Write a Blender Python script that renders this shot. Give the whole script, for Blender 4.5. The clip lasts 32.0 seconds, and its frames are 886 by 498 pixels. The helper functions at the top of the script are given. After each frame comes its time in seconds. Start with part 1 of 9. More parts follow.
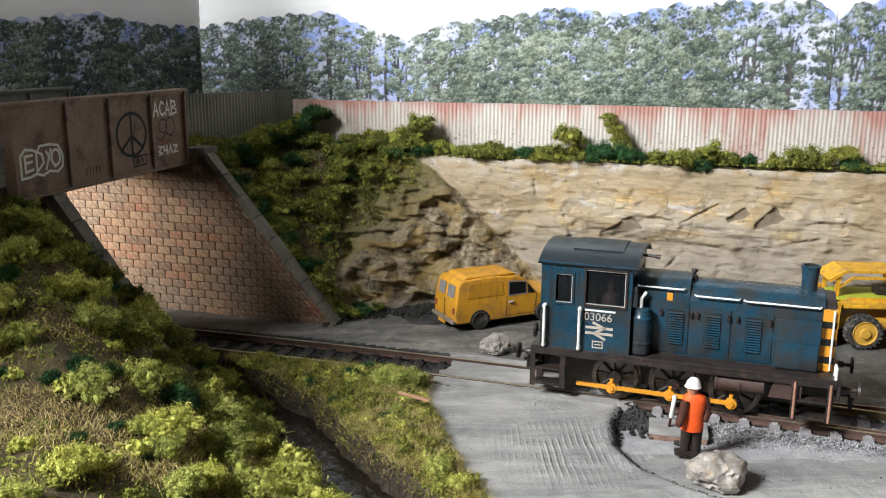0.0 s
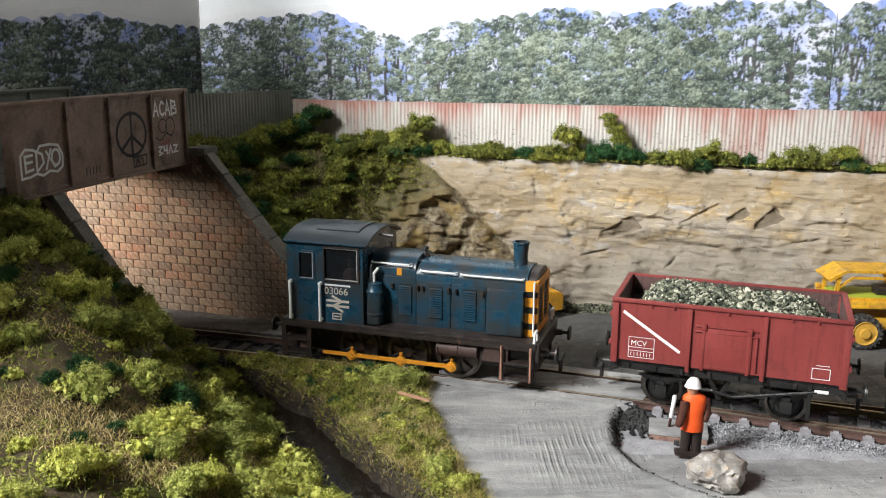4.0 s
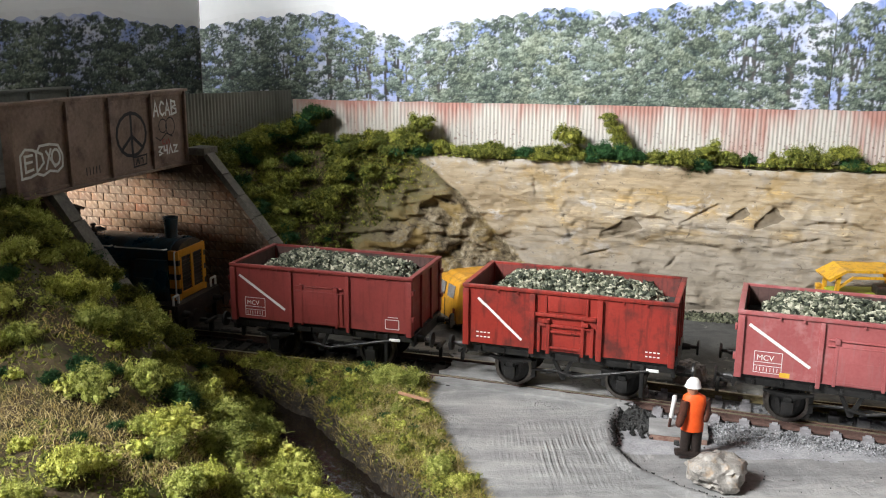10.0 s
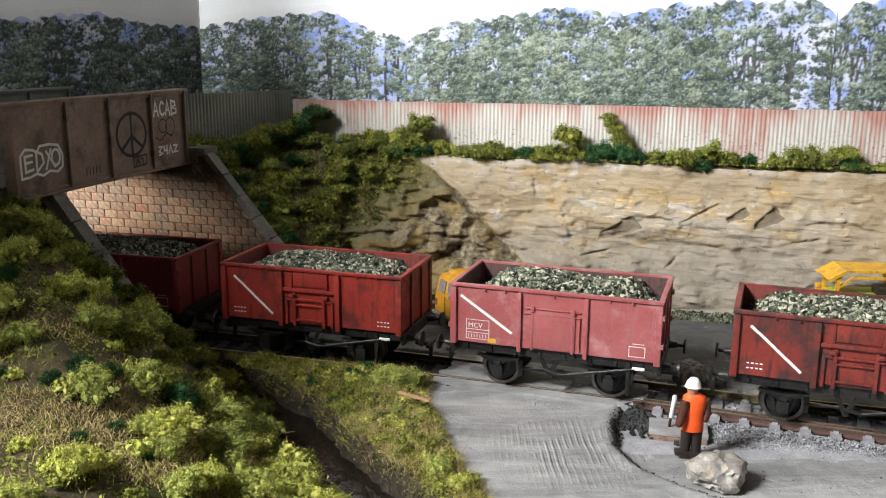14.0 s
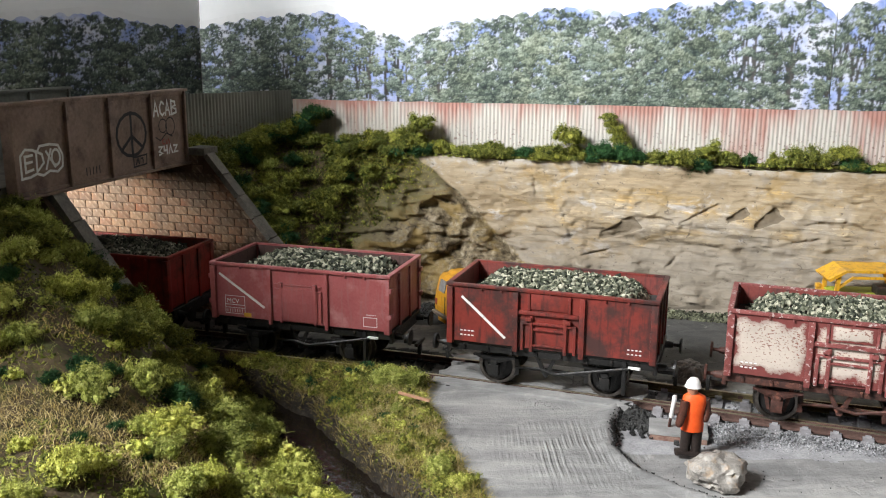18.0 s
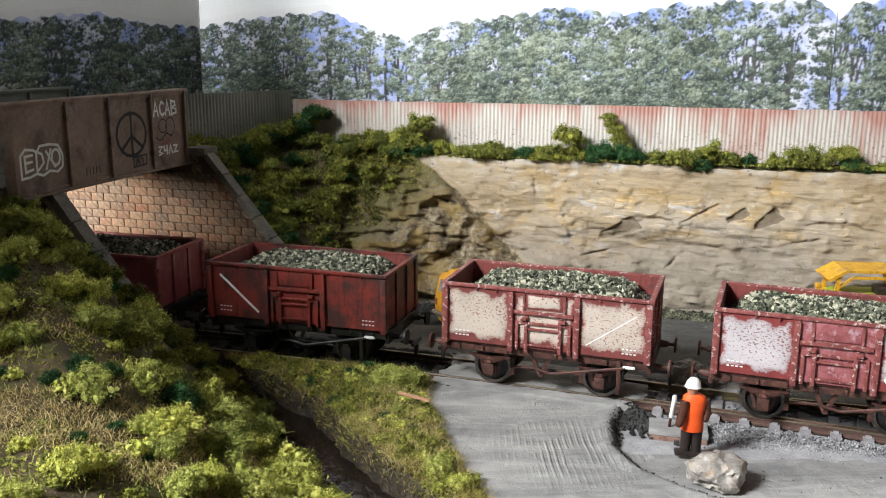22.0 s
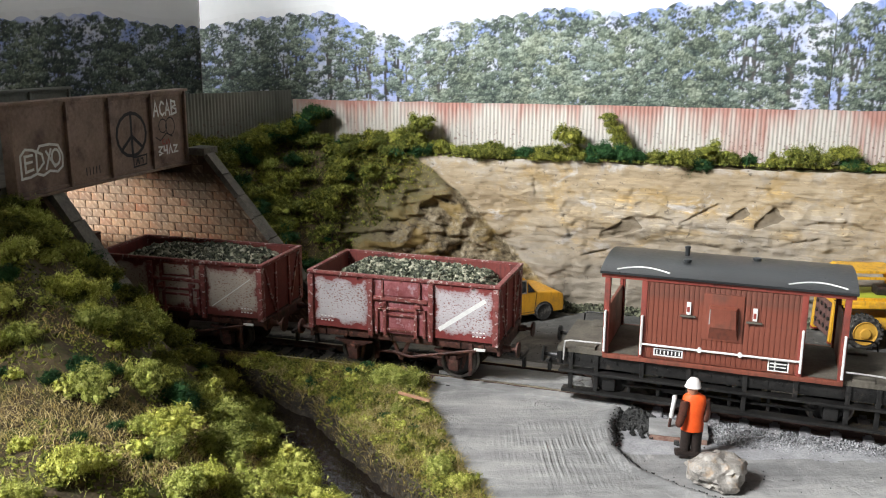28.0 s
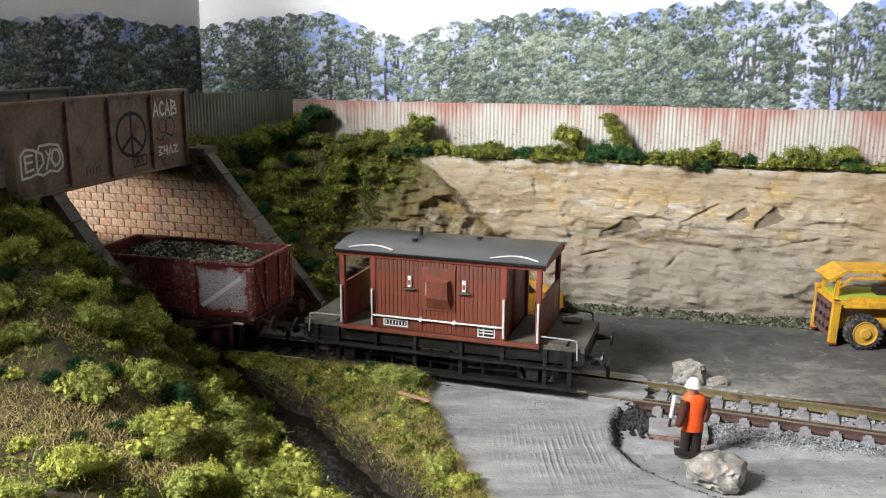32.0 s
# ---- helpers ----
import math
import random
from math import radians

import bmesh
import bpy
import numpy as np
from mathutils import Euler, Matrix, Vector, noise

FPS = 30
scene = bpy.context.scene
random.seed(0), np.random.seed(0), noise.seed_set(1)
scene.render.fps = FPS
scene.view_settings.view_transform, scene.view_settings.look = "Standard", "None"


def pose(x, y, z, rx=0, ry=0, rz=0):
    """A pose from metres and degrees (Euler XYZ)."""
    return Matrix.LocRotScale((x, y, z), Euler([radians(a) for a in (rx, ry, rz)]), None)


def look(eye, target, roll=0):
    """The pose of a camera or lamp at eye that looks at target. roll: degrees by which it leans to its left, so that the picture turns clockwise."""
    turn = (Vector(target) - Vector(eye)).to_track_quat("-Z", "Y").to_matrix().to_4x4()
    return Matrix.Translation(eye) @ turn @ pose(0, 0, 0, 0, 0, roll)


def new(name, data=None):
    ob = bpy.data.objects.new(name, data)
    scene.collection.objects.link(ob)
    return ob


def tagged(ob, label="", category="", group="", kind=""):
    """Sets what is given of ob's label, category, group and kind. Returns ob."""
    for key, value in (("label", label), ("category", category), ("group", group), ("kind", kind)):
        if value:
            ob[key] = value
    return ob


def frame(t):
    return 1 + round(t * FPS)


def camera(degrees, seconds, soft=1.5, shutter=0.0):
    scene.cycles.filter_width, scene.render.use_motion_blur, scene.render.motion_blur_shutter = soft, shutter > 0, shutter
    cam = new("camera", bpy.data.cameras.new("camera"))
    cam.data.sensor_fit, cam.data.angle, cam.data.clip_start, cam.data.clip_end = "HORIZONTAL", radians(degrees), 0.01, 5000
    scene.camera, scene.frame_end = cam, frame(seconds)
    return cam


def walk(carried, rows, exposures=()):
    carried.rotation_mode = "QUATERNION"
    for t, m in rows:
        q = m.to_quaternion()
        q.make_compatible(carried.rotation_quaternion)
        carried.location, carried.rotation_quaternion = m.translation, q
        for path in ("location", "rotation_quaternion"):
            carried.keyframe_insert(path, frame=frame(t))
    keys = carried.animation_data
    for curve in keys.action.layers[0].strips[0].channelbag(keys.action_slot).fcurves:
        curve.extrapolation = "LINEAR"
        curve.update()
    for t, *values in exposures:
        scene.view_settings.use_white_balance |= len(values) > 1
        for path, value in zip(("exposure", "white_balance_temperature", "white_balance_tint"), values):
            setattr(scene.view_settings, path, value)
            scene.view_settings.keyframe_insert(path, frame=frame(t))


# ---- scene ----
# A model railway diorama at 4 mm to the foot: lengths below are millimetres unless said otherwise,
# rail tops lie at z = 0 and the still camera stands above the origin.
MM = 0.001
cam = camera(52.76, 32.0, 1.05)
EYE = pose(0, 0, 0.1104, 90 - 13.06, 0, 0) @ pose(0, 0, 0, 0, 0, 0.33)
walk(cam, [(0.0, EYE), (32.0, EYE)], exposures=[(0.0, 0.0), (32.0, 0.0)])

# ---- world and light: a dim room with daylight from one large window behind the camera's left ----
world = bpy.data.worlds.new("world")
scene.world = world
world.use_nodes = True
wn = world.node_tree
sky = wn.nodes.new("ShaderNodeTexSky")
sky.sky_type = "NISHITA"
sky.sun_disc = False
sky.sun_elevation, sky.sun_rotation = radians(40), radians(230)
wn.links.new(sky.outputs[0], wn.nodes["Background"].inputs[0])
wn.nodes["Background"].inputs[1].default_value = 0.1


def area_lamp(name, eye, target, sx, sy, watts, colour):
    data = bpy.data.lights.new(name, "AREA")
    data.shape, data.size, data.size_y = "RECTANGLE", sx, sy
    data.energy, data.color = watts, colour
    lamp = new(name, data)
    lamp.matrix_world = look(eye, target)
    return lamp


WINDOW_EYE = (-0.76, -0.25, 0.76)
area_lamp("window_daylight", WINDOW_EYE, (0.0, 0.33, 0.03), 0.27, 0.27, 32.0, (0.975, 0.985, 0.988))
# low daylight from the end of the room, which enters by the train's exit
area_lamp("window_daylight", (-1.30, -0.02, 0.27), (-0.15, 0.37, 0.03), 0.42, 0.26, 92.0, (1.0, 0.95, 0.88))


# ---- material helpers ----
def nodes_of(name, rough=0.7, metal=0.0, spec=0.4):
    m = bpy.data.materials.new(name)
    m.use_nodes = True
    nt = m.node_tree
    bsdf = nt.nodes["Principled BSDF"]
    bsdf.inputs["Roughness"].default_value = rough
    bsdf.inputs["Metallic"].default_value = metal
    bsdf.inputs["Specular IOR Level"].default_value = spec
    return m, nt, bsdf


def node(nt, kind, **props):
    n = nt.nodes.new(kind)
    for key, value in props.items():
        n.inputs[key].default_value = value
    return n


def coords(nt, which="Object", scale=(1, 1, 1), turn=(0, 0, 0)):
    tc = nt.nodes.new("ShaderNodeTexCoord")
    mp = nt.nodes.new("ShaderNodeMapping")
    mp.inputs["Scale"].default_value = scale
    mp.inputs["Rotation"].default_value = turn
    nt.links.new(tc.outputs[which], mp.inputs[0])
    return mp.outputs[0]


def noise_tex(nt, vec, size_mm, detail=4.0, rough=0.55, distort=0.0):
    """Noise whose features are about size_mm across."""
    n = node(nt, "ShaderNodeTexNoise", Scale=1000.0 / size_mm, Detail=detail, Roughness=rough, Distortion=distort)
    nt.links.new(vec, n.inputs["Vector"])
    return n.outputs["Fac"]


def ramp(nt, fac, stops):
    r = nt.nodes.new("ShaderNodeValToRGB")
    e = r.color_ramp.elements
    while len(e) < len(stops):
        e.new(0.5)
    for el, (p, c) in zip(e, stops):
        el.position = p
        el.color = (*c, 1) if len(c) == 3 else c
    nt.links.new(fac, r.inputs[0])
    return r.outputs[0]


def mix(nt, fac, a, b, how="MIX"):
    m = nt.nodes.new("ShaderNodeMix")
    m.data_type, m.blend_type = "RGBA", how
    for sock, v in ((m.inputs[0], fac), (m.inputs[6], a), (m.inputs[7], b)):
        if isinstance(v, (int, float)):
            sock.default_value = v
        elif isinstance(v, tuple):
            sock.default_value = (*v, 1)
        else:
            nt.links.new(v, sock)
    return m.outputs[2]


def maths(nt, op, a, b=0.0):
    m = nt.nodes.new("ShaderNodeMath")
    m.operation = op
    for sock, v in zip(m.inputs, (a, b)):
        if isinstance(v, (int, float)):
            sock.default_value = v
        else:
            nt.links.new(v, sock)
    return m.outputs[0]


def bump(nt, bsdf, height, mm=0.3, strength=0.6):
    b = node(nt, "ShaderNodeBump", Strength=strength, Distance=mm * MM)
    nt.links.new(height, b.inputs["Height"])
    nt.links.new(b.outputs[0], bsdf.inputs["Normal"])


def speckled(name, a, b, size=6.0, fine=0.8, rough=0.7, metal=0.0, spec=0.4, relief=0.15, c=None, cut=(0.62, 0.7), island=0.0):
    """A surface of two mottled colours at two scales, a third one in sparse patches, and fine relief."""
    m, nt, bsdf = nodes_of(name, rough, metal, spec)
    v = coords(nt)
    big, small = noise_tex(nt, v, size), noise_tex(nt, v, fine, 3.0)
    fac = maths(nt, "ADD", maths(nt, "MULTIPLY", big, 0.6), maths(nt, "MULTIPLY", small, 0.4))
    col = ramp(nt, fac, [(0.36, a), (0.64, b)])
    if c:
        col = mix(nt, ramp(nt, noise_tex(nt, v, size * 0.7, 6.0, 0.65), [(cut[0], (0, 0, 0)), (cut[1], (1, 1, 1))]), col, c)
    if island:
        geo = nt.nodes.new("ShaderNodeNewGeometry")
        col = mix(nt, 1.0, col, ramp(nt, geo.outputs["Random Per Island"], [(0.0, (1 - island,) * 3), (1.0, (1 + island,) * 3)]), "MULTIPLY")
    nt.links.new(col, bsdf.inputs["Base Color"])
    bump(nt, bsdf, small, relief)
    nt.links.new(maths(nt, "ADD", maths(nt, "MULTIPLY", small, 0.25), rough - 0.12), bsdf.inputs["Roughness"])
    return m


# ---- mesh helpers ----
def put_mesh(name, bm, material, smooth=35):
    me = bpy.data.meshes.new(name)
    bm.to_mesh(me)
    bm.free()
    for m in material if isinstance(material, (list, tuple)) else [material]:
        me.materials.append(m)
    if smooth:
        me.polygons.foreach_set("use_smooth", [True] * len(me.polygons))
        me.set_sharp_from_angle(angle=radians(smooth))
    return me


def part(name, bm, material, parent=None, label="", smooth=35):
    """Links a bmesh that is drawn in millimetres as one mesh object."""
    bmesh.ops.scale(bm, vec=(MM, MM, MM), verts=bm.verts)
    ob = new(name, put_mesh(name, bm, material, smooth))
    ob.parent = parent
    if label:
        ob["label"] = label
    return ob


def share(name, like, parent, x=0, y=0, z=0, rx=0, ry=0, rz=0, label=""):
    """One more object on the mesh of like, at a place in millimetres."""
    ob = new(name, like.data)
    ob.parent = parent
    ob.matrix_local = pose(x * MM, y * MM, z * MM, rx, ry, rz)
    if label:
        ob["label"] = label
    return ob


def thing(name, label, category, group="", kind="", at=None):
    ob = new(name)
    ob.empty_display_size = 0.01
    tagged(ob, label, category, group, kind)
    if at is not None:
        ob.matrix_world = at
    return ob


def mm_pose(x, y, z, rx=0, ry=0, rz=0):
    return pose(x * MM, y * MM, z * MM, rx, ry, rz)


def box(bm, x0, y0, z0, x1, y1, z1, bev=0.0, mat=0):
    vs = [bm.verts.new((x, y, z)) for z in (z0, z1) for x, y in ((x0, y0), (x1, y0), (x1, y1), (x0, y1))]
    fs = [bm.faces.new([vs[i] for i in q]) for q in ((3, 2, 1, 0), (4, 5, 6, 7), (0, 1, 5, 4), (1, 2, 6, 5), (2, 3, 7, 6), (3, 0, 4, 7))]
    for f in fs:
        f.material_index = mat
    if bev:
        es = list({e for f in fs for e in f.edges})
        bmesh.ops.bevel(bm, geom=es, offset=bev, segments=2, profile=0.6, affect="EDGES")
    return vs


def bx(*a, bev=0.0):
    bm = bmesh.new()
    box(bm, *a, bev=bev)
    return bm


def frame_of(d):
    d = Vector(d).normalized()
    a = d.orthogonal().normalized()
    return a, d.cross(a)


def cyl(bm, p, q, r, n=12, r2=None, mat=0, caps=True):
    p, q = Vector(p), Vector(q)
    a, b = frame_of(q - p)
    r2 = r if r2 is None else r2
    rings = [[bm.verts.new(c + (a * math.cos(t) + b * math.sin(t)) * rr) for t in (2 * math.pi * i / n for i in range(n))] for c, rr in ((p, r), (q, r2))]
    fs = [bm.faces.new((rings[0][i], rings[0][(i + 1) % n], rings[1][(i + 1) % n], rings[1][i])) for i in range(n)]
    if caps:
        fs += [bm.faces.new(rings[0][::-1]), bm.faces.new(rings[1])]
    for f in fs:
        f.material_index = mat


def turned(bm, profile, axis=1, n=24, mat=0):
    """A lathe body: profile of (radius, along) round the y axis (axis 1) or the z axis (axis 2)."""
    rings = []
    for r, h in profile:
        ring = []
        for i in range(n):
            t = 2 * math.pi * i / n
            c, s = r * math.cos(t), r * math.sin(t)
            ring.append(bm.verts.new((c, h, s) if axis == 1 else (c, s, h)))
        rings.append(ring)
    for a, b in zip(rings, rings[1:]):
        for i in range(n):
            f = bm.faces.new((a[i], a[(i + 1) % n], b[(i + 1) % n], b[i]))
            f.material_index = mat
    for ring in (rings[0], rings[-1]):
        bm.faces.new(ring).material_index = mat


def tube(bm, pts, r, n=6, mat=0):
    for p, q in zip(pts, pts[1:]):
        cyl(bm, p, q, r, n, mat=mat)


def prism(bm, poly, a0, a1, axis=1, mat=0):
    """Extrudes a polygon along y (axis 1, polygon in x, z), x (axis 0, polygon in y, z) or z (axis 2, polygon in x, y)."""
    def at(p, a):
        return ((a, p[0], p[1]), (p[0], a, p[1]), (p[0], p[1], a))[axis]
    lo = [bm.verts.new(at(p, a0)) for p in poly]
    hi = [bm.verts.new(at(p, a1)) for p in poly]
    n = len(poly)
    fs = [bm.faces.new((lo[i], lo[(i + 1) % n], hi[(i + 1) % n], hi[i])) for i in range(n)]
    fs += [bm.faces.new(lo[::-1]), bm.faces.new(hi)]
    for f in fs:
        f.material_index = mat
    bmesh.ops.recalc_face_normals(bm, faces=fs)


def mesh_from(name, verts, faces, material, mats=None, smooth=0, parent=None, kind="", label="", category=""):
    """Many faces at once, from arrays in millimetres."""
    me = bpy.data.meshes.new(name)
    me.from_pydata((np.asarray(verts, dtype=float) * MM).tolist(), [], faces if isinstance(faces, list) else faces.tolist())
    for m in material if isinstance(material, (list, tuple)) else [material]:
        me.materials.append(m)
    if mats is not None:
        me.polygons.foreach_set("material_index", np.asarray(mats, dtype=np.int32))
    if smooth:
        me.polygons.foreach_set("use_smooth", [True] * len(me.polygons))
        if smooth < 180:
            me.set_sharp_from_angle(angle=radians(smooth))
    me.update()
    ob = new(name, me)
    ob.parent = parent
    return tagged(ob, label, category, "", kind)


def lettering(text, size, material, parent, m, name="lettering", label=""):
    """Painted characters in the built-in font, size in millimetres."""
    cu = bpy.data.curves.new(name, "FONT")
    cu.body, cu.size, cu.extrude = text, size * MM, 0.02 * MM
    tmp = bpy.data.objects.new(name, cu)
    me = bpy.data.meshes.new_from_object(tmp)
    bpy.data.objects.remove(tmp)
    me.materials.append(material)
    ob = new(name, me)
    ob.parent = parent
    ob.matrix_local = m
    if label:
        ob["label"] = label
    return ob


def smoothstep(a, b, x):
    t = np.clip((x - a) / (b - a), 0, 1)
    return t * t * (3 - 2 * t)


_rng = np.random.default_rng(7)
_tables = [_rng.random((64, 64)) for _ in range(6)]


def vnoise(x, y, size, seed=0):
    """Smooth value noise in -1..1 for arrays, features size millimetres across."""
    t = _tables[seed % 6]
    u, v = np.asarray(x) / size + seed * 7.3, np.asarray(y) / size + seed * 3.1
    i, j = np.floor(u).astype(int), np.floor(v).astype(int)
    f, g = u - i, v - j
    f, g = f * f * (3 - 2 * f), g * g * (3 - 2 * g)
    a, b, c, e = t[i % 64, j % 64], t[(i + 1) % 64, j % 64], t[i % 64, (j + 1) % 64], t[(i + 1) % 64, (j + 1) % 64]
    return 2 * (a * (1 - f) * (1 - g) + b * f * (1 - g) + c * (1 - f) * g + e * f * g) - 1


def fnoise(x, y, size, seed=0, octaves=4):
    return sum(vnoise(x, y, size / 2 ** k, seed + k) * 0.5 ** k for k in range(octaves)) / 1.6


# ---- the line of the track, and places beside it ----
def track_y(x):
    q = np.clip(x, -210, 210) / 100.0
    y = 295.668 - 32.544 * q - 2.412 * q ** 2 + 0.1333 * q ** 3
    slope = (-32.544 - 4.824 * q + 0.4 * q ** 2) / 100.0
    return y + slope * (x - np.clip(x, -210, 210)), slope


_tx = np.linspace(-1200, 1200, 4801)
_ts = np.concatenate([[0], np.cumsum(np.hypot(np.diff(_tx), np.diff(track_y(_tx)[0])))])
_ts -= np.interp(0, _tx, _ts)


def beside(s, v=0.0):
    """The place s millimetres along the track and v beside it (away from the camera), and its heading in degrees."""
    x = np.interp(s, _ts, _tx)
    y, sl = track_y(x)
    k = 1 / np.hypot(1, sl)
    return x - sl * k * v, y + k * v, np.degrees(np.arctan(sl))


def offset_of(x, y):
    """How far a place lies beside the track, to first order."""
    ty, sl = track_y(x)
    return (y - ty) / np.hypot(1, sl)


# ---- materials ----
M_WALL = speckled("painted_wall", (0.055, 0.055, 0.055), (0.075, 0.075, 0.074), 300, 20, 0.85, relief=0.2)
M_CEIL = speckled("ceiling_paint", (0.095, 0.095, 0.094), (0.12, 0.12, 0.118), 300, 20, 0.9, relief=0.2)
M_FLOORBOARD = speckled("carpet", (0.10, 0.09, 0.08), (0.16, 0.14, 0.12), 60, 4, 0.95, relief=1.0)
M_BOARD = speckled("white_board", (0.82, 0.84, 0.86), (0.87, 0.88, 0.89), 60, 4, 0.45, relief=0.05)
M_PLY = speckled("plywood", (0.35, 0.24, 0.14), (0.46, 0.33, 0.2), 30, 3, 0.7)
M_COPING = speckled("cast_coping", (0.10, 0.094, 0.082), (0.21, 0.195, 0.165), 8, 1.0, 0.85, relief=0.25)
M_STEEL_RAIL = speckled("rail_head_steel", (0.30, 0.26, 0.19), (0.46, 0.42, 0.32), 9, 1.2, 0.35, 0.8, relief=0.04)
M_RAIL_SIDE = speckled("rusty_rail_side", (0.055, 0.030, 0.024), (0.13, 0.075, 0.06), 6, 0.8, 0.75, relief=0.1)
M_RAIL_BRASS = speckled("dull_brass_rail_side", (0.10, 0.078, 0.035), (0.22, 0.175, 0.085), 7, 0.9, 0.55, relief=0.1)
M_SLEEPER = speckled("weathered_sleeper", (0.020, 0.017, 0.015), (0.060, 0.053, 0.046), 5, 0.8, 0.85, relief=0.2)
M_SLEEPER_GREY = speckled("grey_sleeper", (0.20, 0.19, 0.20), (0.34, 0.33, 0.34), 5, 0.8, 0.8, relief=0.2)
M_BLACK = speckled("black_underframe", (0.006, 0.006, 0.006), (0.024, 0.023, 0.022), 4, 0.7, 0.40, spec=0.45, relief=0.25, c=(0.055, 0.043, 0.036), cut=(0.60, 0.72))
M_RUSTY_FRAME = speckled("rusty_underframe", (0.022, 0.012, 0.010), (0.115, 0.045, 0.033), 3, 0.7, 0.6, relief=0.15, c=(0.19, 0.075, 0.05), cut=(0.58, 0.68))
M_WHEEL_STEEL = speckled("wheel_tread_steel", (0.07, 0.060, 0.052), (0.22, 0.20, 0.18), 3, 0.6, 0.35, 0.9, relief=0.03)
M_WHITE = speckled("white_paint", (0.70, 0.70, 0.68), (0.84, 0.84, 0.82), 4, 0.6, 0.55, relief=0.04)
M_RUST_RED = speckled("red_oxide", (0.20, 0.035, 0.025), (0.32, 0.06, 0.045), 5, 0.6, 0.7, relief=0.08)
M_ORANGE_ROD = speckled("orange_rod_paint", (0.62, 0.25, 0.02), (0.78, 0.34, 0.03), 5, 0.6, 0.5, relief=0.04)
M_GLASS_DARK, _nt, _b = nodes_of("cab_glass", 0.08, 0.0, 0.6)
_b.inputs["Base Color"].default_value = (0.012, 0.013, 0.014, 1)
M_TYRE = speckled("black_rubber", (0.014, 0.013, 0.012), (0.045, 0.043, 0.040), 4, 0.5, 0.8, relief=0.1, c=(0.16, 0.15, 0.135), cut=(0.50, 0.66))
M_GRAVEL_GREY = speckled("grey_gravel", (0.20, 0.20, 0.21), (0.38, 0.38, 0.39), 8, 0.7, 0.9, relief=0.3, island=0.45)
M_GRAVEL_DARK = speckled("dark_ballast", (0.012, 0.012, 0.012), (0.060, 0.060, 0.058), 8, 0.7, 0.9, relief=0.3, island=0.5)
M_RUBBLE = speckled("greenish_rubble", (0.020, 0.023, 0.014), (0.15, 0.155, 0.10), 5, 0.7, 0.85, relief=0.3, island=0.85)


def load_material():
    """Chippings, each of its own tone from near black to pale greenish cream, darker where the grain is low."""
    m, nt, bsdf = nodes_of("greenish_grey_chippings", 0.6)
    v = coords(nt)
    geo = nt.nodes.new("ShaderNodeNewGeometry")
    grain = noise_tex(nt, v, 0.7, 4.0, 0.6)
    f = maths(nt, "ADD", maths(nt, "MULTIPLY", geo.outputs["Random Per Island"], 0.72), maths(nt, "MULTIPLY", grain, 0.42))
    col = ramp(nt, f, [(0.20, (0.012, 0.016, 0.010)), (0.46, (0.058, 0.068, 0.044)), (0.70, (0.20, 0.21, 0.145)), (0.93, (0.55, 0.53, 0.41))])
    nt.links.new(col, bsdf.inputs["Base Color"])
    bump(nt, bsdf, grain, 0.3)
    return m


M_LOAD = load_material()
M_MUD = speckled("stream_mud", (0.011, 0.008, 0.005), (0.046, 0.034, 0.022), 4, 0.7, 0.55, relief=0.9, c=(0.10, 0.082, 0.058), cut=(0.56, 0.68))
M_SOIL = speckled("earth_and_turf", (0.042, 0.030, 0.017), (0.155, 0.112, 0.062), 9, 0.9, 0.95, relief=0.5, c=(0.075, 0.085, 0.02), cut=(0.5, 0.62))


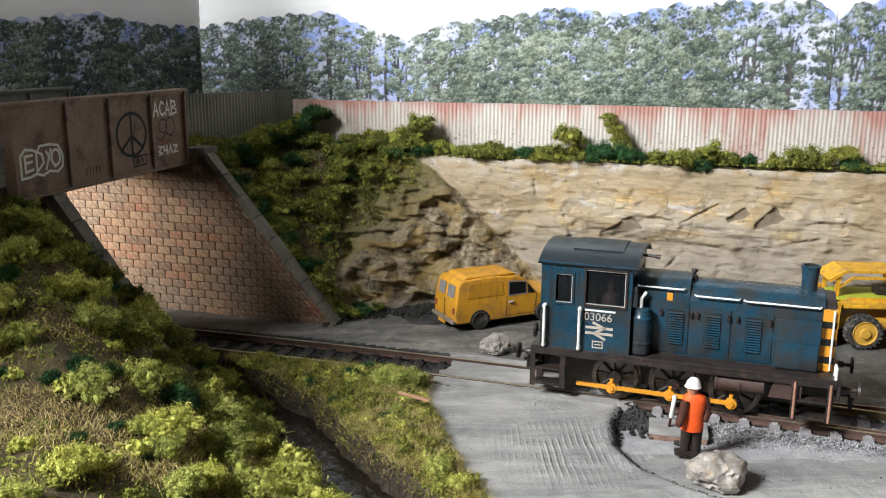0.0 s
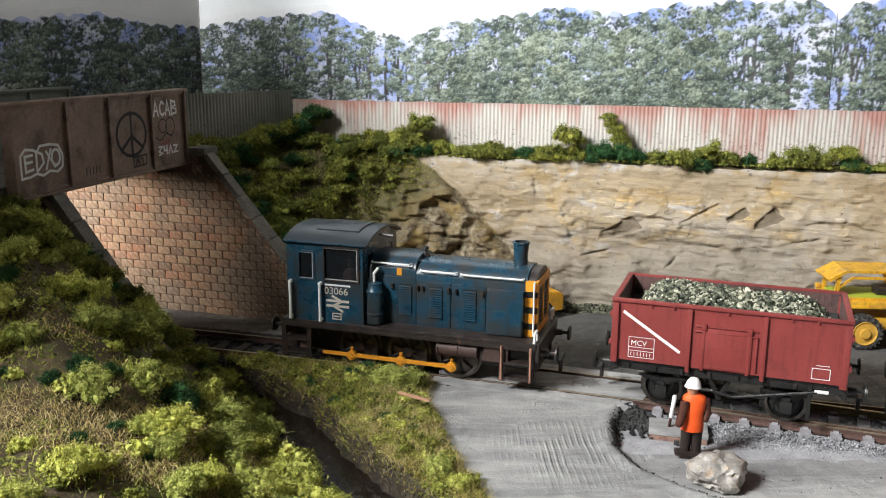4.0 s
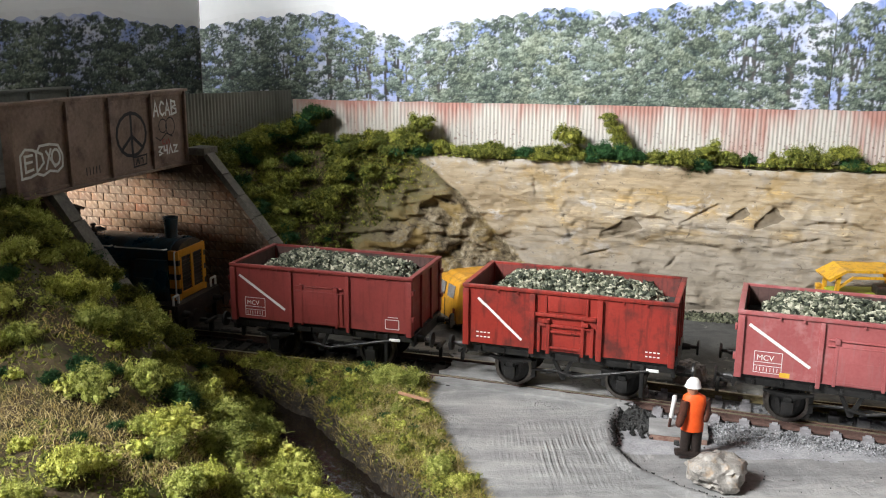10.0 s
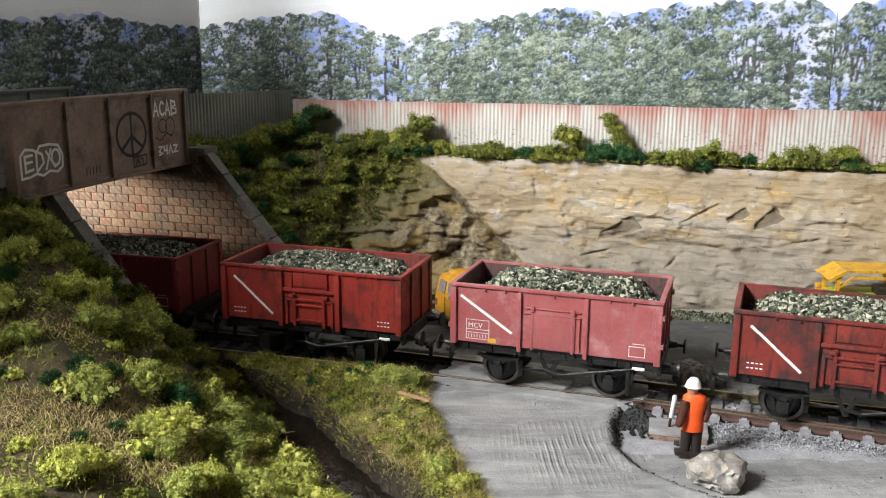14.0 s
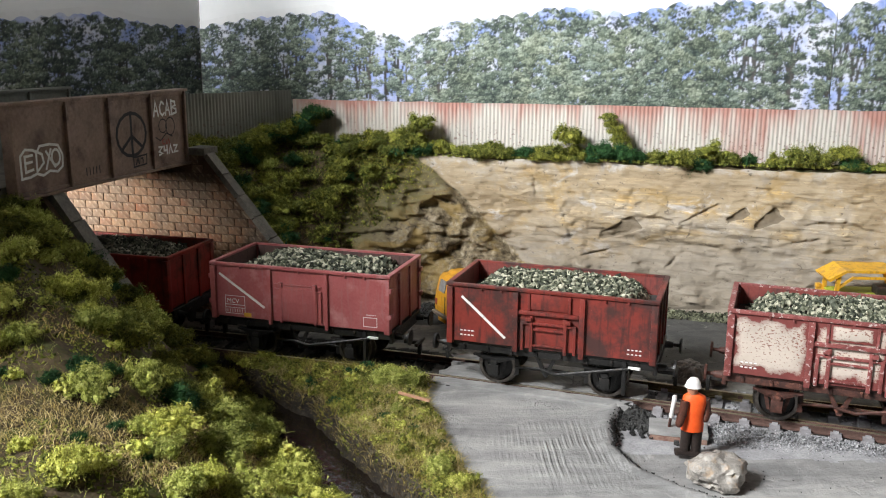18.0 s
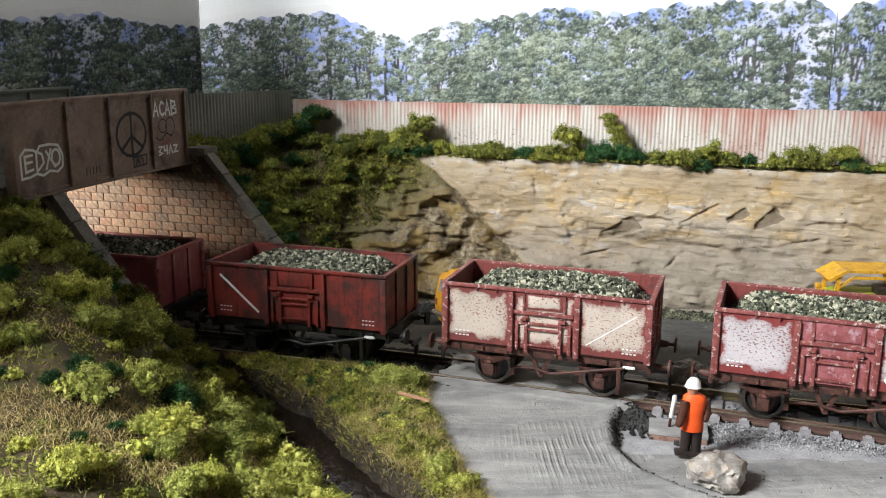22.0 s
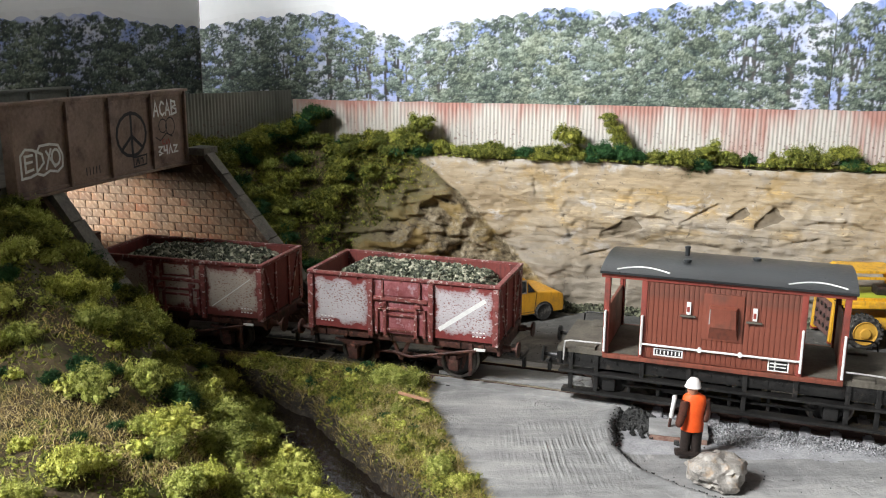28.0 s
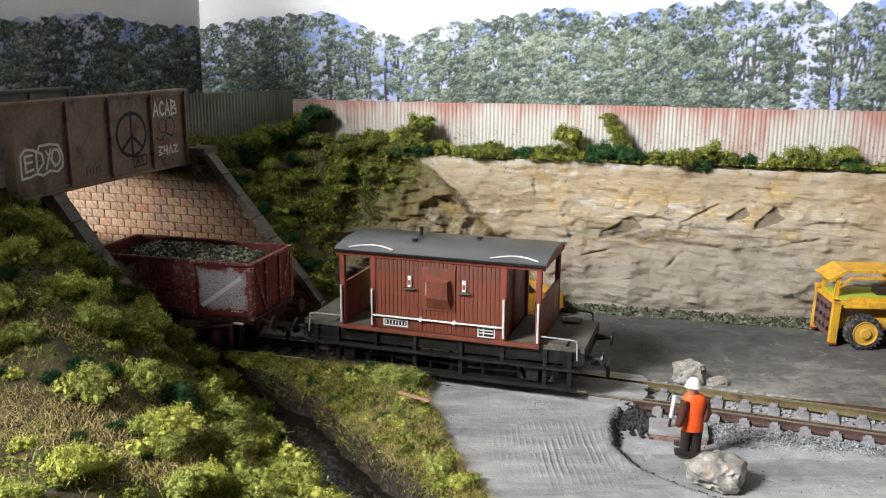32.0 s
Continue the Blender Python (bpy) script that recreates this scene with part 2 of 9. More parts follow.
def concrete_material(name, tones, spread, swept_patch=True, drag=0.40):
    m, nt, bsdf = nodes_of(name, 0.72)
    v = coords(nt)
    streak = noise_tex(nt, coords(nt, "Object", (0.16, 1.0, 1.0), (0, 0, radians(-12))), 5.0, 6.0, 0.6, 0.6)
    stain = noise_tex(nt, coords(nt, "Object", (0.45, 1.0, 1.0), (0, 0, radians(8))), spread, 5.0, 0.6, 0.5)
    grain = noise_tex(nt, v, 0.9, 4.0, 0.6)
    blot = noise_tex(nt, v, 11.0, 7.0, 0.68, 1.2)
    f = maths(nt, "ADD", maths(nt, "MULTIPLY", streak, drag), maths(nt, "ADD", maths(nt, "MULTIPLY", stain, 0.65 - 0.75 * drag), maths(nt, "MULTIPLY", blot, 0.35 - 0.25 * drag)))
    col = ramp(nt, f, list(zip((0.38, 0.5, 0.62), tones)))
    col = mix(nt, ramp(nt, noise_tex(nt, v, 4.0, 6.0, 0.7), [(0.64, (0, 0, 0)), (0.73, (0.6, 0.6, 0.6))]), col, (0.12, 0.105, 0.085))
    col = mix(nt, ramp(nt, noise_tex(nt, v, 7.0, 7.0, 0.7, 0.6), [(0.60, (0, 0, 0)), (0.70, (0.6, 0.6, 0.6))]), col, tuple(1.2 * c for c in tones[2]))
    # swept strokes round the broken edge, in the one patch where the plaster was stroked wet
    tc = nt.nodes.new("ShaderNodeTexCoord")
    def about(x, y):
        shift = nt.nodes.new("ShaderNodeMapping")
        shift.inputs["Location"].default_value = (-x, -y, 0.0)
        nt.links.new(tc.outputs["Object"], shift.inputs[0])
        return shift.outputs[0]
    wave = node(nt, "ShaderNodeTexWave", Scale=165.0, Distortion=9.0, Detail=2.5)
    wave.inputs["Detail Scale"].default_value = 0.11
    wave.wave_type, wave.bands_direction = "BANDS", "X"
    nt.links.new(coords(nt, "Object", (1, 1, 1), (0, 0, radians(0))), wave.inputs["Vector"])
    dist = nt.nodes.new("ShaderNodeVectorMath")
    dist.operation = "LENGTH"
    nt.links.new(about(0.036, 0.231), dist.inputs[0])
    reach = maths(nt, "ADD", maths(nt, "MULTIPLY", dist.outputs["Value"], 1000.0), maths(nt, "MULTIPLY", blot, 26.0))
    swept = ramp(nt, maths(nt, "DIVIDE", reach, 60.0), [(0.36, (1, 1, 1)), (0.62, (0.0, 0.0, 0.0))] if swept_patch else [(0.0, (0, 0, 0)), (1.0, (0, 0, 0))])
    broken = ramp(nt, noise_tex(nt, v, 9.0, 3.0), [(0.42, (0.06, 0.06, 0.06)), (0.58, (1, 1, 1))])
    stroke = maths(nt, "MULTIPLY", maths(nt, "MULTIPLY", ramp(nt, wave.outputs["Fac"], [(0.45, (0, 0, 0)), (0.95, (1, 1, 1))]), maths(nt, "MULTIPLY", broken, ramp(nt, noise_tex(nt, v, 3.5, 4.0), [(0.38, (0.5, 0.5, 0.5)), (0.6, (1, 1, 1))]))), swept)
    col = mix(nt, maths(nt, "MULTIPLY", stroke, 0.24), col, (0.54, 0.53, 0.51))
    # hair cracks
    crack = node(nt, "ShaderNodeTexVoronoi", Scale=24.0)
    crack.feature = "DISTANCE_TO_EDGE"
    wob = nt.nodes.new("ShaderNodeVectorMath")
    wob.operation = "MULTIPLY_ADD"
    jig = nt.nodes.new("ShaderNodeTexNoise")
    jig.inputs["Scale"].default_value = 120.0
    jig.inputs["Detail"].default_value = 4.0
    nt.links.new(v, jig.inputs["Vector"])
    nt.links.new(jig.outputs["Color"], wob.inputs[0])
    wob.inputs[1].default_value = (0.02, 0.02, 0.02)
    nt.links.new(v, wob.inputs[2])
    nt.links.new(wob.outputs[0], crack.inputs["Vector"])
    line = maths(nt, "MULTIPLY", ramp(nt, crack.outputs["Distance"], [(0.004, (1, 1, 1)), (0.012, (0, 0, 0))]), ramp(nt, stain, [(0.53, (0, 0, 0)), (0.60, (1, 1, 1))]))
    col = mix(nt, maths(nt, "MULTIPLY", line, 0.4), col, (0.09, 0.085, 0.08))
    nt.links.new(col, bsdf.inputs["Base Color"])
    h = maths(nt, "ADD", maths(nt, "MULTIPLY", stroke, 0.65), maths(nt, "ADD", maths(nt, "MULTIPLY", streak, 0.5), maths(nt, "ADD", maths(nt, "MULTIPLY", grain, 0.45), maths(nt, "MULTIPLY", blot, 0.8))))
    h = maths(nt, "SUBTRACT", h, maths(nt, "MULTIPLY", line, 0.5))
    bump(nt, bsdf, h, 0.6, 0.9)
    return m


M_ROAD = concrete_material("brushed_plaster_road", [(0.17, 0.17, 0.17), (0.29, 0.288, 0.283), (0.43, 0.42, 0.405)], 42.0)
M_ROAD_FAR = concrete_material("dark_rolled_quarry_road", [(0.046, 0.046, 0.045), (0.105, 0.103, 0.097), (0.30, 0.285, 0.255)], 60.0, False, 0.14)


def rock_material():
    m, nt, bsdf = nodes_of("painted_plaster_rock", 0.62)
    v = coords(nt)
    tilt = (0, radians(4), 0)
    def fade(fac, a, b, top=1.0):
        return ramp(nt, fac, [(a, (0, 0, 0)), (b, (top, top, top))])
    wide = noise_tex(nt, coords(nt, "Object", (0.4, 0.4, 1.0), tilt), 34.0, 5.0, 0.62, 0.9)
    wash = noise_tex(nt, coords(nt, "Object", (0.5, 0.5, 1.0), tilt), 17.0, 6.0, 0.64, 1.1)
    strata = noise_tex(nt, coords(nt, "Object", (0.16, 0.16, 1.0), tilt), 4.5, 8.0, 0.70, 1.2)
    brush = noise_tex(nt, coords(nt, "Object", (0.07, 0.07, 1.0), (0, radians(2), 0)), 0.9, 5.0, 0.65, 0.3)
    spots = noise_tex(nt, v, 8.0, 7.0, 0.66, 0.7)
    pits = noise_tex(nt, v, 2.2, 5.0, 0.6, 0.3)
    f = maths(nt, "ADD", maths(nt, "ADD", maths(nt, "MULTIPLY", wide, 0.40), maths(nt, "MULTIPLY", strata, 0.26)), maths(nt, "ADD", maths(nt, "MULTIPLY", brush, 0.18), maths(nt, "MULTIPLY", wash, 0.16)))
    col = ramp(nt, f, [(0.39, (0.25, 0.185, 0.11)), (0.45, (0.43, 0.332, 0.205)), (0.505, (0.56, 0.45, 0.295)), (0.555, (0.64, 0.54, 0.385)), (0.62, (0.74, 0.665, 0.54))])
    # ochre washes, grey bare plaster and thin brown glaze that settled along the strata
    col = mix(nt, fade(wash, 0.51, 0.59, 0.8), col, mix(nt, brush, (0.42, 0.27, 0.085), (0.64, 0.45, 0.19)))
    col = mix(nt, fade(maths(nt, "ADD", maths(nt, "MULTIPLY", spots, 0.5), maths(nt, "MULTIPLY", wide, 0.5)), 0.52, 0.60, 0.55), col, mix(nt, brush, (0.34, 0.315, 0.28), (0.56, 0.53, 0.49)))
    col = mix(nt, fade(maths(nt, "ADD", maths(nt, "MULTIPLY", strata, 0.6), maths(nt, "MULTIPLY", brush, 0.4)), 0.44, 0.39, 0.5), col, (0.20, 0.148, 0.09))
    pale = noise_tex(nt, coords(nt, "Object", (0.6, 0.6, 1.0)), 11.0, 7.0, 0.66, 0.8)
    col = mix(nt, fade(pale, 0.58, 0.70, 0.8), col, (0.62, 0.61, 0.61))
    # pale broken stone along the lip, darker grey brown towards the foot
    sep = nt.nodes.new("ShaderNodeSeparateXYZ")
    nt.links.new(v, sep.inputs[0])
    lip = maths(nt, "ADD", maths(nt, "MULTIPLY", sep.outputs[2], 1000.0), maths(nt, "MULTIPLY", spots, 14.0))
    col = mix(nt, ramp(nt, maths(nt, "DIVIDE", lip, 100.0), [(0.645, (0, 0, 0)), (0.69, (0.75, 0.75, 0.75))]), col, (0.54, 0.52, 0.49))
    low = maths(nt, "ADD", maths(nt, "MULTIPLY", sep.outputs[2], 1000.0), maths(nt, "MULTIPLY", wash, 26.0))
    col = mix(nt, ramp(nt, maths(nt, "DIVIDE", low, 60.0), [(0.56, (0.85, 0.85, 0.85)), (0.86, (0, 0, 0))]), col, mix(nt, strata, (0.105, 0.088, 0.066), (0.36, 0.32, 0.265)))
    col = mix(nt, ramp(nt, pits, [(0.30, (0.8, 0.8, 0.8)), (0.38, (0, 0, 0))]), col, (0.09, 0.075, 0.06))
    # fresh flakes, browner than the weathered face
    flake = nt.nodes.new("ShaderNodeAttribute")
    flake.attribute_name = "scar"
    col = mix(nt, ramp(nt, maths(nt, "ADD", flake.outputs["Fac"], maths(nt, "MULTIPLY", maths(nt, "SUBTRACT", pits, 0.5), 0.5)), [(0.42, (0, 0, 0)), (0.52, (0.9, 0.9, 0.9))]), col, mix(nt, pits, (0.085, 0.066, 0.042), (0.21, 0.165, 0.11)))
    # the slumped end: raw earth with ochre and grey in it, turf creeping down from its head
    slump = nt.nodes.new("ShaderNodeAttribute")
    slump.attribute_name = "slump"
    where = maths(nt, "ADD", slump.outputs["Fac"], maths(nt, "MULTIPLY", maths(nt, "SUBTRACT", spots, 0.5), 0.7))
    earth = ramp(nt, maths(nt, "ADD", maths(nt, "MULTIPLY", spots, 0.5), maths(nt, "MULTIPLY", pits, 0.5)), [(0.40, (0.055, 0.040, 0.024)), (0.46, (0.15, 0.118, 0.072)), (0.53, (0.25, 0.20, 0.125)), (0.61, (0.40, 0.345, 0.26))])
    earth = mix(nt, fade(wash, 0.49, 0.56, 0.75), earth, (0.26, 0.175, 0.050))
    creep = maths(nt, "ADD", maths(nt, "MULTIPLY", sep.outputs[0], -620.0), maths(nt, "ADD", maths(nt, "MULTIPLY", sep.outputs[2], 1000.0), maths(nt, "MULTIPLY", maths(nt, "ADD", spots, pits), 40.0)))
    turf = mix(nt, pits, (0.050, 0.044, 0.014), (0.175, 0.155, 0.052))
    earth = mix(nt, ramp(nt, maths(nt, "DIVIDE", creep, 160.0), [(0.50, (0, 0, 0)), (0.62, (0.9, 0.9, 0.9))]), earth, turf)
    col = mix(nt, fade(where, 0.42, 0.62), col, earth)
    nt.links.new(col, bsdf.inputs["Base Color"])
    h = maths(nt, "ADD", maths(nt, "MULTIPLY", strata, 0.40), maths(nt, "ADD", maths(nt, "MULTIPLY", brush, 0.30), maths(nt, "ADD", maths(nt, "MULTIPLY", spots, 0.55), maths(nt, "MULTIPLY", pits, 0.40))))
    bump(nt, bsdf, h, 1.1, 0.8)
    return m


M_ROCK = rock_material()
M_ROCK_GREY = speckled("grey_brown_stone", (0.15, 0.138, 0.125), (0.44, 0.41, 0.37), 4, 0.8, 0.5, relief=0.6, c=(0.37, 0.275, 0.19), cut=(0.53, 0.70))


def fence_material(name, pale, stain, amount, top):
    m, nt, bsdf = nodes_of(name, 0.6)
    v = coords(nt)
    runs = noise_tex(nt, coords(nt, "Object", (1.0, 1.0, 0.10)), 2.6, 5.0, 0.6)
    wide = noise_tex(nt, coords(nt, "Object", (1.0, 1.0, 0.25)), 26.0, 4.0, 0.6)
    sep = nt.nodes.new("ShaderNodeSeparateXYZ")
    nt.links.new(v, sep.inputs[0])
    high = maths(nt, "DIVIDE", maths(nt, "SUBTRACT", maths(nt, "MULTIPLY", sep.outputs[2], 1000.0), top - 26.0), 26.0)
    f = maths(nt, "ADD", maths(nt, "ADD", maths(nt, "MULTIPLY", runs, 0.34), maths(nt, "MULTIPLY", wide, 0.76)), maths(nt, "MULTIPLY", maths(nt, "POWER", maths(nt, "MAXIMUM", high, 0.0), 3.0), 0.16))
    col = mix(nt, ramp(nt, f, [(0.58 - amount, (0, 0, 0)), (0.74 - amount, (0.85, 0.85, 0.85))]), pale, stain)
    specks = noise_tex(nt, v, 1.3, 2.0, 0.5)
    rust = maths(nt, "MULTIPLY", ramp(nt, specks, [(0.625, (0, 0, 0)), (0.66, (1, 1, 1))]), ramp(nt, high, [(0.1, (1, 1, 1)), (0.75, (0, 0, 0))]))
    col = mix(nt, rust, col, (0.16, 0.06, 0.045))
    nt.links.new(col, bsdf.inputs["Base Color"])
    bump(nt, bsdf, runs, 0.08)
    return m


M_FENCE_RED = fence_material("rust_stained_sheeting", (0.55, 0.52, 0.475), (0.40, 0.17, 0.135), 0.02, 83.5)
M_FENCE_GREY = fence_material("grey_sheeting", (0.30, 0.30, 0.27), (0.17, 0.175, 0.155), 0.06, 88.0)


def brick_material():
    m, nt, bsdf = nodes_of("buff_and_red_stone_block", 0.85)
    v = coords(nt)
    info = nt.nodes.new("ShaderNodeObjectInfo")
    tone = ramp(nt, info.outputs["Random"], [(0.0, (0.15, 0.080, 0.045)), (0.35, (0.245, 0.128, 0.066)), (0.7, (0.29, 0.185, 0.108)), (1.0, (0.26, 0.105, 0.050))])
    rust = node(nt, "ShaderNodeTexNoise", Scale=45.0, Detail=4.0)
    place = nt.nodes.new("ShaderNodeNewGeometry")
    nt.links.new(place.outputs["Position"], rust.inputs["Vector"])
    tone = mix(nt, ramp(nt, rust.outputs["Fac"], [(0.42, (0.75, 0.75, 0.75)), (0.56, (0, 0, 0))]), tone, (0.155, 0.118, 0.085))
    grain = noise_tex(nt, v, 1.1, 5.0, 0.65)
    soot = noise_tex(nt, v, 16.0, 5.0, 0.6, 0.5)
    col = mix(nt, 1.0, tone, ramp(nt, grain, [(0.3, (0.62, 0.6, 0.58)), (0.7, (1.15, 1.12, 1.08))]), "MULTIPLY")
    col = mix(nt, ramp(nt, soot, [(0.40, (0, 0, 0)), (0.58, (0.7, 0.7, 0.7))]), col, (0.075, 0.062, 0.052))
    # slanting chisel marks, their ridges rubbed pale
    wave = node(nt, "ShaderNodeTexWave", Scale=230.0, Distortion=2.0, Detail=2.0)
    wave.bands_direction = "DIAGONAL"
    nt.links.new(v, wave.inputs["Vector"])
    rub = maths(nt, "MULTIPLY", ramp(nt, wave.outputs["Fac"], [(0.55, (0, 0, 0)), (0.9, (1, 1, 1))]), ramp(nt, noise_tex(nt, v, 3.0, 3.0), [(0.45, (0, 0, 0)), (0.60, (0.6, 0.6, 0.6))]))
    col = mix(nt, rub, col, (0.42, 0.33, 0.24))
    nt.links.new(col, bsdf.inputs["Base Color"])
    bump(nt, bsdf, maths(nt, "ADD", maths(nt, "MULTIPLY", wave.outputs["Fac"], 0.5), grain), 0.25, 0.6)
    return m


M_BRICK = brick_material()
M_MORTAR = speckled("dark_joint_mortar", (0.060, 0.040, 0.028), (0.14, 0.092, 0.062), 6, 0.8, 0.95)
M_GIRDER = speckled("brown_girder_paint", (0.165, 0.108, 0.082), (0.285, 0.20, 0.160), 14, 1.2, 0.62, relief=0.25, c=(0.085, 0.050, 0.040), cut=(0.52, 0.68))
M_GIRDER_GREY = speckled("grey_green_girder_paint", (0.13, 0.14, 0.125), (0.21, 0.22, 0.20), 14, 1.2, 0.7, relief=0.1)


def water_material():
    m, nt, bsdf = nodes_of("dark_resin_water", 0.12, 0.0, 0.5)
    bsdf.inputs["Base Color"].default_value = (0.016, 0.011, 0.008, 1)
    v = coords(nt, "Object", (1.0, 0.55, 1.0), (0, 0, radians(35)))
    bump(nt, bsdf, noise_tex(nt, v, 1.9, 3.0, 0.5, 0.8), 0.7, 0.6)
    return m


M_WATER = water_material()


def foliage(name, a, b, c):
    m, nt, bsdf = nodes_of(name, 0.85, 0.0, 0.25)
    geo = nt.nodes.new("ShaderNodeNewGeometry")
    info = nt.nodes.new("ShaderNodeObjectInfo")
    v = coords(nt)
    f = maths(nt, "ADD", maths(nt, "MULTIPLY", geo.outputs["Random Per Island"], 0.36), maths(nt, "MULTIPLY", noise_tex(nt, v, 2.6, 5.0, 0.6), 0.64))
    col = ramp(nt, f, [(0.28, a), (0.48, b), (0.72, c)])
    col = mix(nt, 1.0, col, ramp(nt, info.outputs["Random"], [(0.0, (0.72, 0.74, 0.72)), (0.5, (1.0, 1.0, 1.0)), (1.0, (1.28, 1.2, 1.05))]), "MULTIPLY")
    nt.links.new(col, bsdf.inputs["Base Color"])
    bump(nt, bsdf, noise_tex(nt, v, 0.6, 3.0), 0.3, 0.6)
    return m


M_OLIVE = foliage("olive_foam_foliage", (0.028, 0.038, 0.007), (0.155, 0.180, 0.031), (0.42, 0.43, 0.095))
M_LIME = foliage("yellow_green_foam_foliage", (0.095, 0.122, 0.018), (0.46, 0.50, 0.105), (0.78, 0.79, 0.28))
M_DEEP = foliage("deep_green_foam_foliage", (0.010, 0.034, 0.012), (0.023, 0.083, 0.028), (0.070, 0.165, 0.052))
M_GRASS = foliage("static_grass", (0.085, 0.078, 0.018), (0.27, 0.235, 0.060), (0.54, 0.46, 0.15))
M_STRAW = foliage("straw_grass", (0.25, 0.185, 0.070), (0.60, 0.475, 0.20), (0.84, 0.71, 0.40))


# ---- the room that holds the layout ----
def room():
    x0, x1, y0, y1, z0, z1 = -1500, 1900, -1700, 640, -950, 1450
    def slab(name, material, label, category, *b):
        ob = part(name, bx(*b), material)
        tagged(ob, label, category, kind="structure")
    slab("floor", M_FLOORBOARD, "dark carpeted room floor", "floor", x0, y0, z0 - 50, x1, y1, z0)
    slab("ceiling", M_CEIL, "plain grey painted ceiling", "ceiling", x0, y0, z1, x1, y1, z1 + 50)
    slab("wall_north", M_WALL, "dark grey painted room wall behind the layout", "wall", x0 - 80, y1, z0, x1 + 80, y1 + 80, z1)
    slab("wall_south", M_WALL, "dark grey painted room wall", "wall", x0 - 80, y0 - 80, z0, x1 + 80, y0, z1)
    slab("wall_east", M_WALL, "dark grey painted room wall", "wall", x1, y0, z0, x1 + 80, y1, z1)
    bm = bmesh.new()
    wy0, wy1, wz0, wz1 = -1250, -350, 300, 1150
    box(bm, x0 - 80, y0, z0, x0, wy0, z1)
    box(bm, x0 - 80, wy1, z0, x0, y1, z1)
    box(bm, x0 - 80, wy0, z0, x0, wy1, wz0)
    box(bm, x0 - 80, wy0, wz1, x0, wy1, z1)
    tagged(part("wall_west", bm, M_WALL), "dark grey painted room wall with a window opening", "wall", kind="structure")
    win = thing("window_1", "white framed window in the room wall", "window", kind="structure", at=mm_pose(x0 - 40, 0, 0))
    bm = bmesh.new()
    for b in ((-25, wy0, wz0, 25, wy0 + 50, wz1), (-25, wy1 - 50, wz0, 25, wy1, wz1), (-25, wy0 + 50, wz0, 25, wy1 - 50, wz0 + 50), (-25, wy0 + 50, wz1 - 50, 25, wy1 - 50, wz1)):
        box(bm, *b, bev=4)
    part("window_frame", bm, M_WHITE, win)


room()


# ---- ground: one sheet with the stream, the banks and the near embankment ----
LEFT_BANK = ([60, 130, 195, 216, 223, 244, 266, 292, 320], [28, 6, -20, -32, -37, -48, -57, -73, -84])
RIGHT_BANK = ([60, 130, 195, 213, 223, 240, 264, 287, 297, 320], [56, 34, 2, -8, -15, -27, -38, -61, -78, -84])
APRON_LEFT = ([60, 195, 204, 211, 230, 253, 268, 279, 286, 300], [52, 14, 11, 8.5, 2, -3, -5.5, -4, 2, 2])
APRON_RIGHT = ([60, 195, 205, 211, 220, 234, 251, 258, 266, 275], [200, 86, 68, 61, 53, 48, 50.5, 54, 57, 60])
COPING_FOOT, COPING_TOP = (-92.0, 18.0), (-127.0, 62.0)


def curve_at(c, y):
    return np.interp(y, c[0], c[1])


